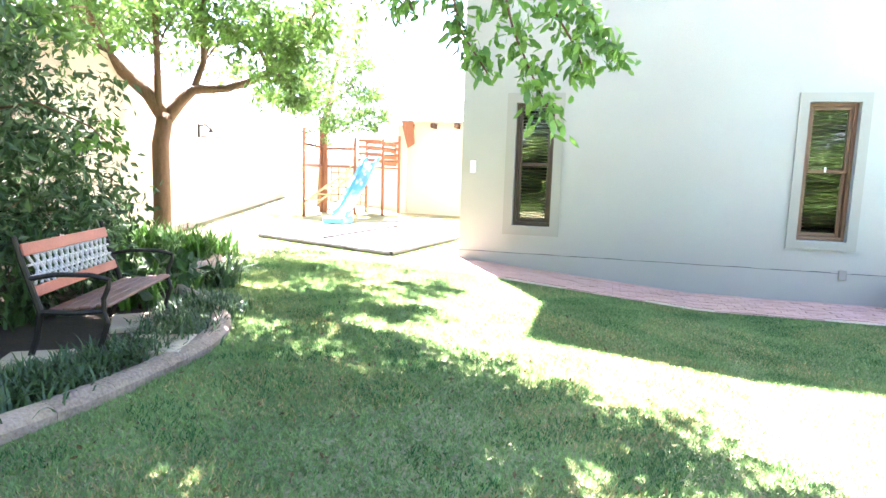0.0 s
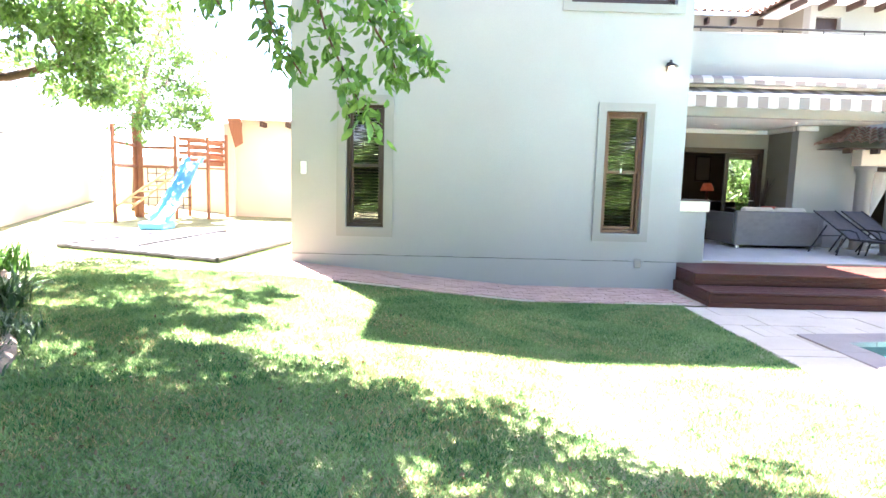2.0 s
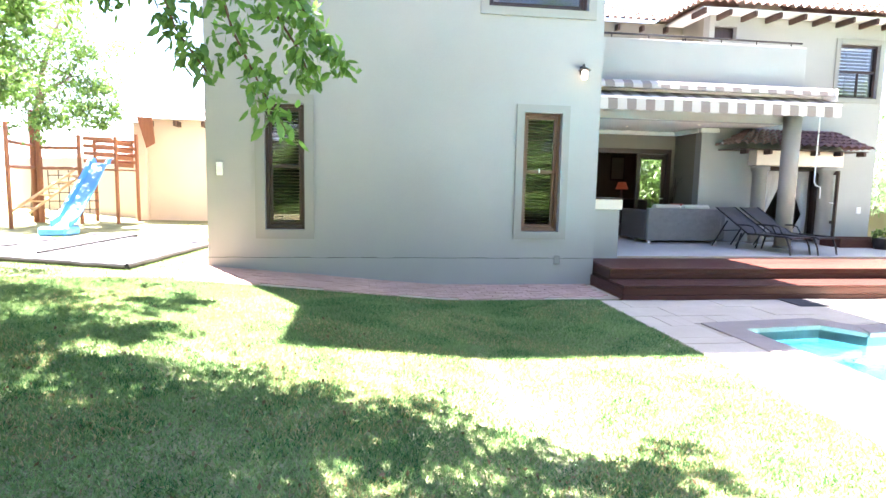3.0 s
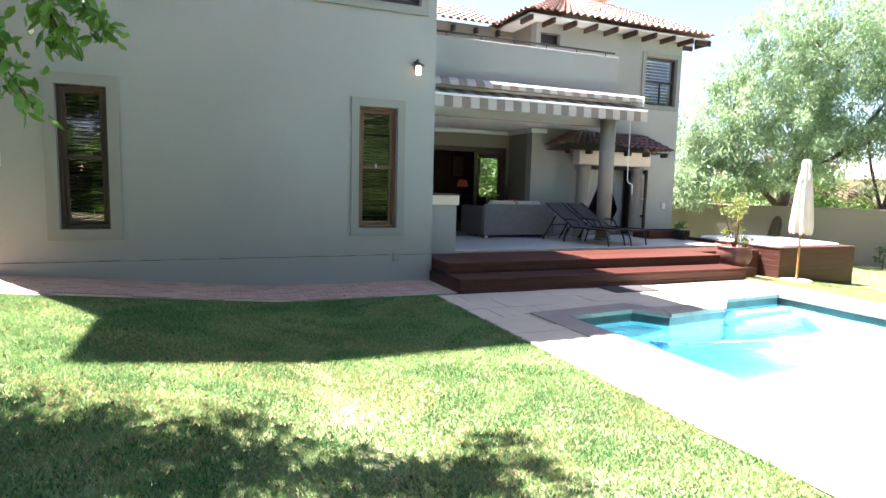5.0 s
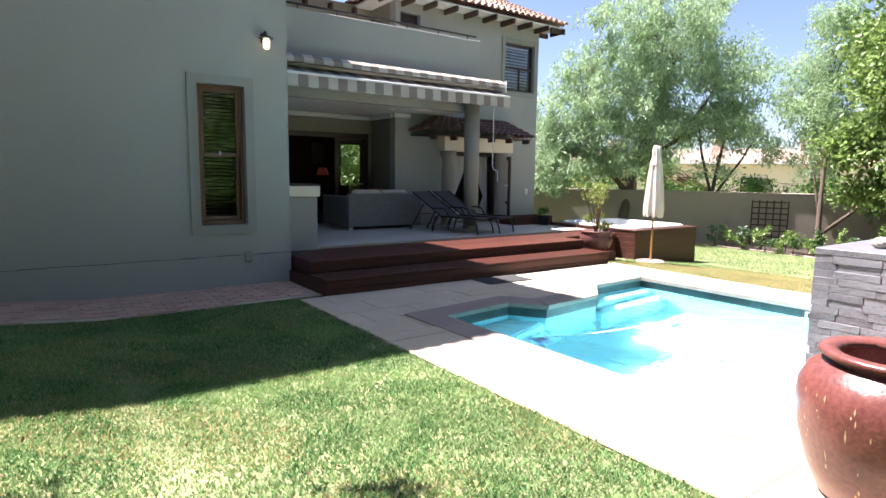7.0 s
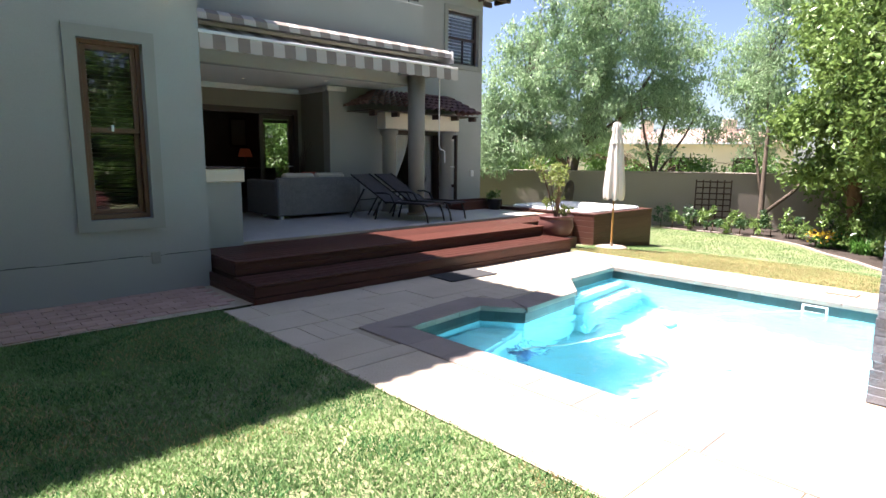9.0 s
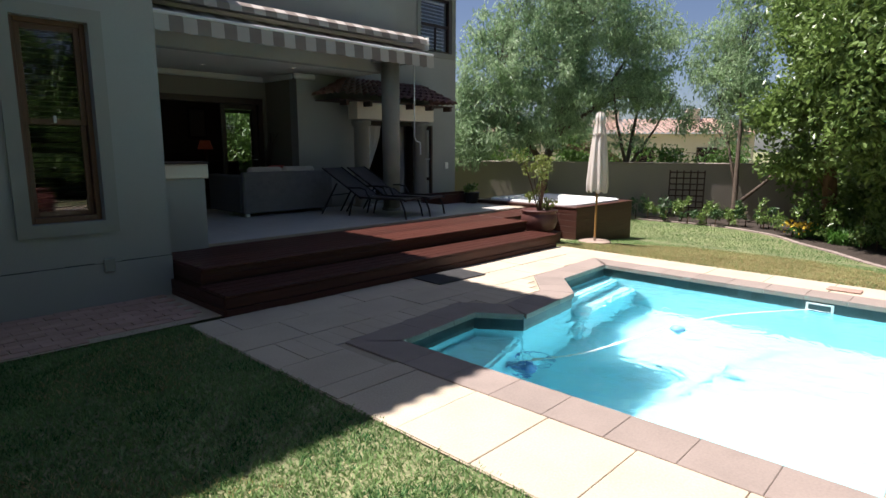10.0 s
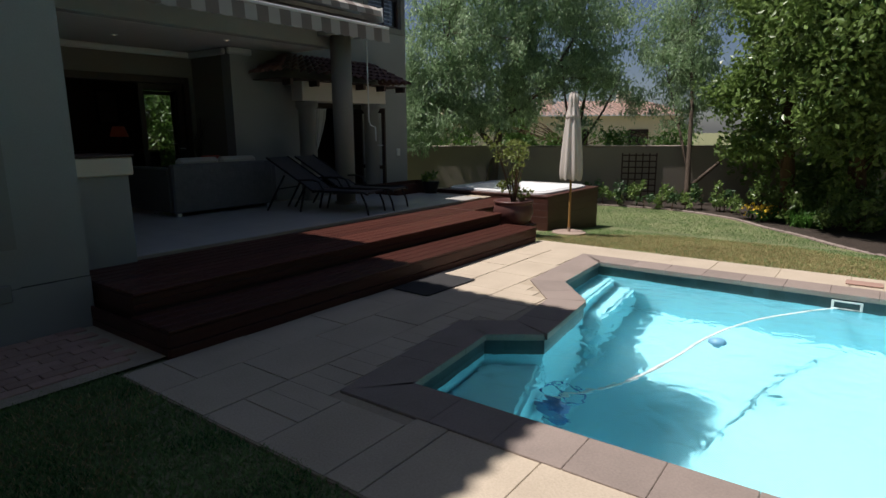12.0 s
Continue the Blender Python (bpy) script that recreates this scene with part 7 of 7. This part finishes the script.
def lay_coping():
    bed = bpy.data.objects["pavement"]
    n = len(POOL)
    for i in range(n):
        a, b, c, d = Vector(POOL[i]), Vector(POOL[(i + 1) % n]), Vector(OUTER[(i + 1) % n]), Vector(OUTER[i])
        if i == 6:
            continue
        k = max(1, round((b - a).length / 0.40))
        for j in range(k):
            g = 0.001 / max((b - a).length, 0.01)
            t0, t1 = j / k + g, (j + 1) / k - g
            p, q = a.lerp(b, t0), a.lerp(b, t1)
            u = (b - a).normalized()
            nrm = (d - a) - u * (d - a).dot(u)
            s = d if j == 0 else p + nrm
            r = c if j == k - 1 else q + nrm
            inn = -nrm.normalized() * 0.03
            bm = prism([tuple(p + inn), tuple(q + inn), tuple(r), tuple(s)], -0.045, 0.012)
            bmesh.ops.bevel(bm, geom=list(bm.edges), offset=0.004, segments=1, affect="EDGES")
            part("coping_stone", bm, COPING, bed)


def lay_bricks():
    """Clay pavers in running bond along the house wall; the lawn rises towards the corner."""
    x0, x1 = LEFT - 0.1, 5.42
    verts, faces = [], []
    n = 26
    for k in range(n + 1):
        x = x0 + (x1 - x0) * k / n
        for y in (7.5, FRONT + 0.02):
            verts.append((x, y, ground_height(x) + 0.006))
    for k in range(n):
        faces.append((2 * k, 2 * k + 2, 2 * k + 3, 2 * k + 1))
    path = mesh_from("path_brick", verts, faces, MORTAR, None, "strip of pinkish clay pavers along the house wall", "structure")
    me = bpy.data.meshes.new("brick")
    b = boxed((-0.103, -0.0505, -0.03), (0.103, 0.0505, 0.018), 0.004)
    b.to_mesh(me)
    b.free()
    me.materials.append(BRICK)
    rg = random.Random(14)
    count = 0
    rest = bmesh.new()
    for j in range(11):
        y = FRONT - 0.065 - 0.109 * j
        x = x0 + 0.1 + (0.107 if j % 2 else 0)
        while x < 5.3:
            if not (y < 7.58 + 0.02 * math.sin(x * 3) or (x > 4.9 and y < 7.6)):
                slope = math.degrees(math.atan((ground_height(x + 0.1) - ground_height(x - 0.1)) / 0.2))
                m = pose(x + rg.uniform(-.003, .003), y + rg.uniform(-.003, .003), ground_height(x) + rg.uniform(-.004, .004), 0, -slope, rg.uniform(-1.2, 1.2))
                if x > 1.4 and count < 300:
                    shared("brick", me, m, path)
                    count += 1
                else:
                    box(rest, (-0.103, -0.0505, -0.03), (0.103, 0.0505, 0.018), 0.0, m)
            x += 0.214
    part("far_bricks", rest, BRICK, path, "", "stuff")


def lay_tiles():
    floor = bpy.data.objects["floor_patio"]
    me = bpy.data.meshes.new("floor_tile")
    b = boxed((0.003, 0.003, -0.01), (0.447, 0.447, 0.0), 0.002)
    b.to_mesh(me)
    b.free()
    me.materials.append(FLOORTILE)
    for j in range(9):
        for i in range(18):
            x, y = RIGHT + 0.02 + 0.45 * i, 9.33 + 0.45 * j
            if y > 11.9 and x > ALCOVE_R - 0.4:
                continue
            if x > 13.4 or (x > 12.52 and y < 10.75):
                continue
            shared("floor_tile", me, pose(x, y, PATIO), floor)


lay_slabs()
lay_coping()
lay_bricks()
lay_tiles()

# ---- lawn blades ----


def blades(name, n, area, height, mat, seed, label, keep=None):
    """Short grass blades, three points each."""
    rng = np.random.default_rng(seed)
    x = rng.uniform(area[0], area[1], n)
    y = rng.uniform(area[2], area[3], n)
    if keep is not None:
        ok = keep(x, y)
        x, y = x[ok], y[ok]
    m = len(x)
    z = np.where(x < 2.8, 0.085 * np.minimum(2.8 - x, 3.6) + 0.012 * np.maximum(0, -0.8 - x), -0.1 * np.clip(x - 11.6, 0, 3.6) - 0.02 * np.maximum(0, x - 15.2)) - 0.018
    a = rng.uniform(0, 2 * np.pi, m)
    h = height * rng.uniform(0.5, 1.25, m)
    w = 0.0035 + 0.004 * rng.random(m)
    lean = rng.normal(0, 0.55, (m, 2)) * h[:, None]
    dx, dy = np.cos(a) * w, np.sin(a) * w
    v = np.stack([np.stack([x - dx, y - dy, z], 1), np.stack([x + dx, y + dy, z], 1), np.stack([x + lean[:, 0], y + lean[:, 1], z + h], 1)], 1).reshape(-1, 3)
    me = bpy.data.meshes.new(name)
    me.vertices.add(3 * m)
    me.vertices.foreach_set("co", v.ravel())
    me.loops.add(3 * m)
    me.loops.foreach_set("vertex_index", np.arange(3 * m))
    me.polygons.add(m)
    me.polygons.foreach_set("loop_start", np.arange(0, 3 * m, 3))
    me.update(calc_edges=True)
    me.materials.append(mat)
    tagged(new(name, me), label, "grass", "", "stuff")


def lawn(x, y):
    """Inside the lawn: east of the bed edging, south of the brick strip, west of the slabs."""
    ex = np.interp(y, [-2.5, 0, 1.3, 2.1, 3.0, 3.65, 4.25, 4.75, 5.3, 6.6, 7.1, 7.5, 7.9], [-1.5, -1.4, -1.3, -1.25, -1.3, -1.55, -2.05, -2.85, -3.45, -3.7, -4.25, -5.2, -6.2])
    ok = (x > ex) & (x < 5.035 + 0.02 * np.sin(y * 7) + 0.012 * np.sin(y * 23)) & ~((x > LEFT - 0.2) & (y > 7.63))
    patch = np.sin(x * 1.9 + 1.3 * np.sin(y * 1.1)) * np.sin(y * 1.7 + x * 0.6)
    return ok & (np.random.default_rng(977).random(len(x)) < 0.92 + 0.25 * patch)


def dry(x, y):
    return lawn(x, y) & (np.sin(x * 2.3 + 2 * np.sin(y * 1.3)) * np.sin(y * 1.9 + x) > 0.1)


blades("lawn_grass", 460000, (-3.5, 5.08, 0.3, 7.7), 0.029, BLADE, 1, "short green lawn grass blades", lawn)
blades("far_lawn_grass", 90000, (-5.0, 0.5, 4.5, 13.0), 0.03, BLADE, 2, "short green grass towards the play corner", lambda x, y: ~((x > LEFT - 0.2) & (y > 7.5)) & (lawn(x, y) | ((y > 7.9) & (x > -7))))


def tufts(x, y):
    return lawn(x, y) & (np.sin(x * 5.3 + 2 * np.sin(y * 3.1)) * np.sin(y * 4.7 + 1.5 * np.sin(x * 2.3)) > 0.25)


blades("deep_lawn_grass", 150000, (-3.5, 5.08, 0.3, 7.7), 0.032, DEEPBLADE, 8, "darker green tufts scattered through the lawn", tufts)
blades("straw_grass", 110000, (-3.5, 5.08, 0.3, 7.7), 0.03, DRYBLADE, 3, "dry straw coloured blades in the lawn", dry)
blades("east_lawn_grass", 110000, (11.45, 19.7, 2.5, 12.0), 0.024, BLADE, 4, "green grass between pool and border", lambda x, y: ~((x < 15.3) & (x > 11.3) & (y > 8.1)) & (x < np.interp(y, [0.5, 2.4, 3.6, 4.5, 5.5, 6.4, 8.0, 9.9], [13.1, 14.2, 15.4, 16.6, 17.8, 18.8, 19.5, 19.4])))
blades("east_straw_grass", 110000, (11.45, 16.5, 2.0, 7.6), 0.024, DRYBLADE, 5, "sun-dried grass beside the pool paving", lambda x, y: (x < np.interp(y, [0.5, 2.4, 3.6, 4.5, 6.5, 7.6], [12.5, 13.5, 14.4, 15.2, 15.0, 13.0]) - 1.6 * np.random.default_rng(6).random(len(x)) ** 2))


def fallen_leaves():
    """Dry leaves and bits of bark scattered on the grass under the tree crown."""
    rng = np.random.default_rng(55)
    x, y = rng.uniform(-1.2, 3.6, 900), rng.uniform(1.2, 6.0, 900)
    ok = lawn(x, y) & (x + y < 7.2)
    c = np.stack([x[ok], y[ok], [ground_height(a) + 0.004 for a in x[ok]]], 1)
    leaves_mesh("fallen_leaves", c, 0.034, LITTER, None, rng, -0.1, 0.6, "dry brown leaves scattered on the lawn", "stuff", "leaves")


fallen_leaves()
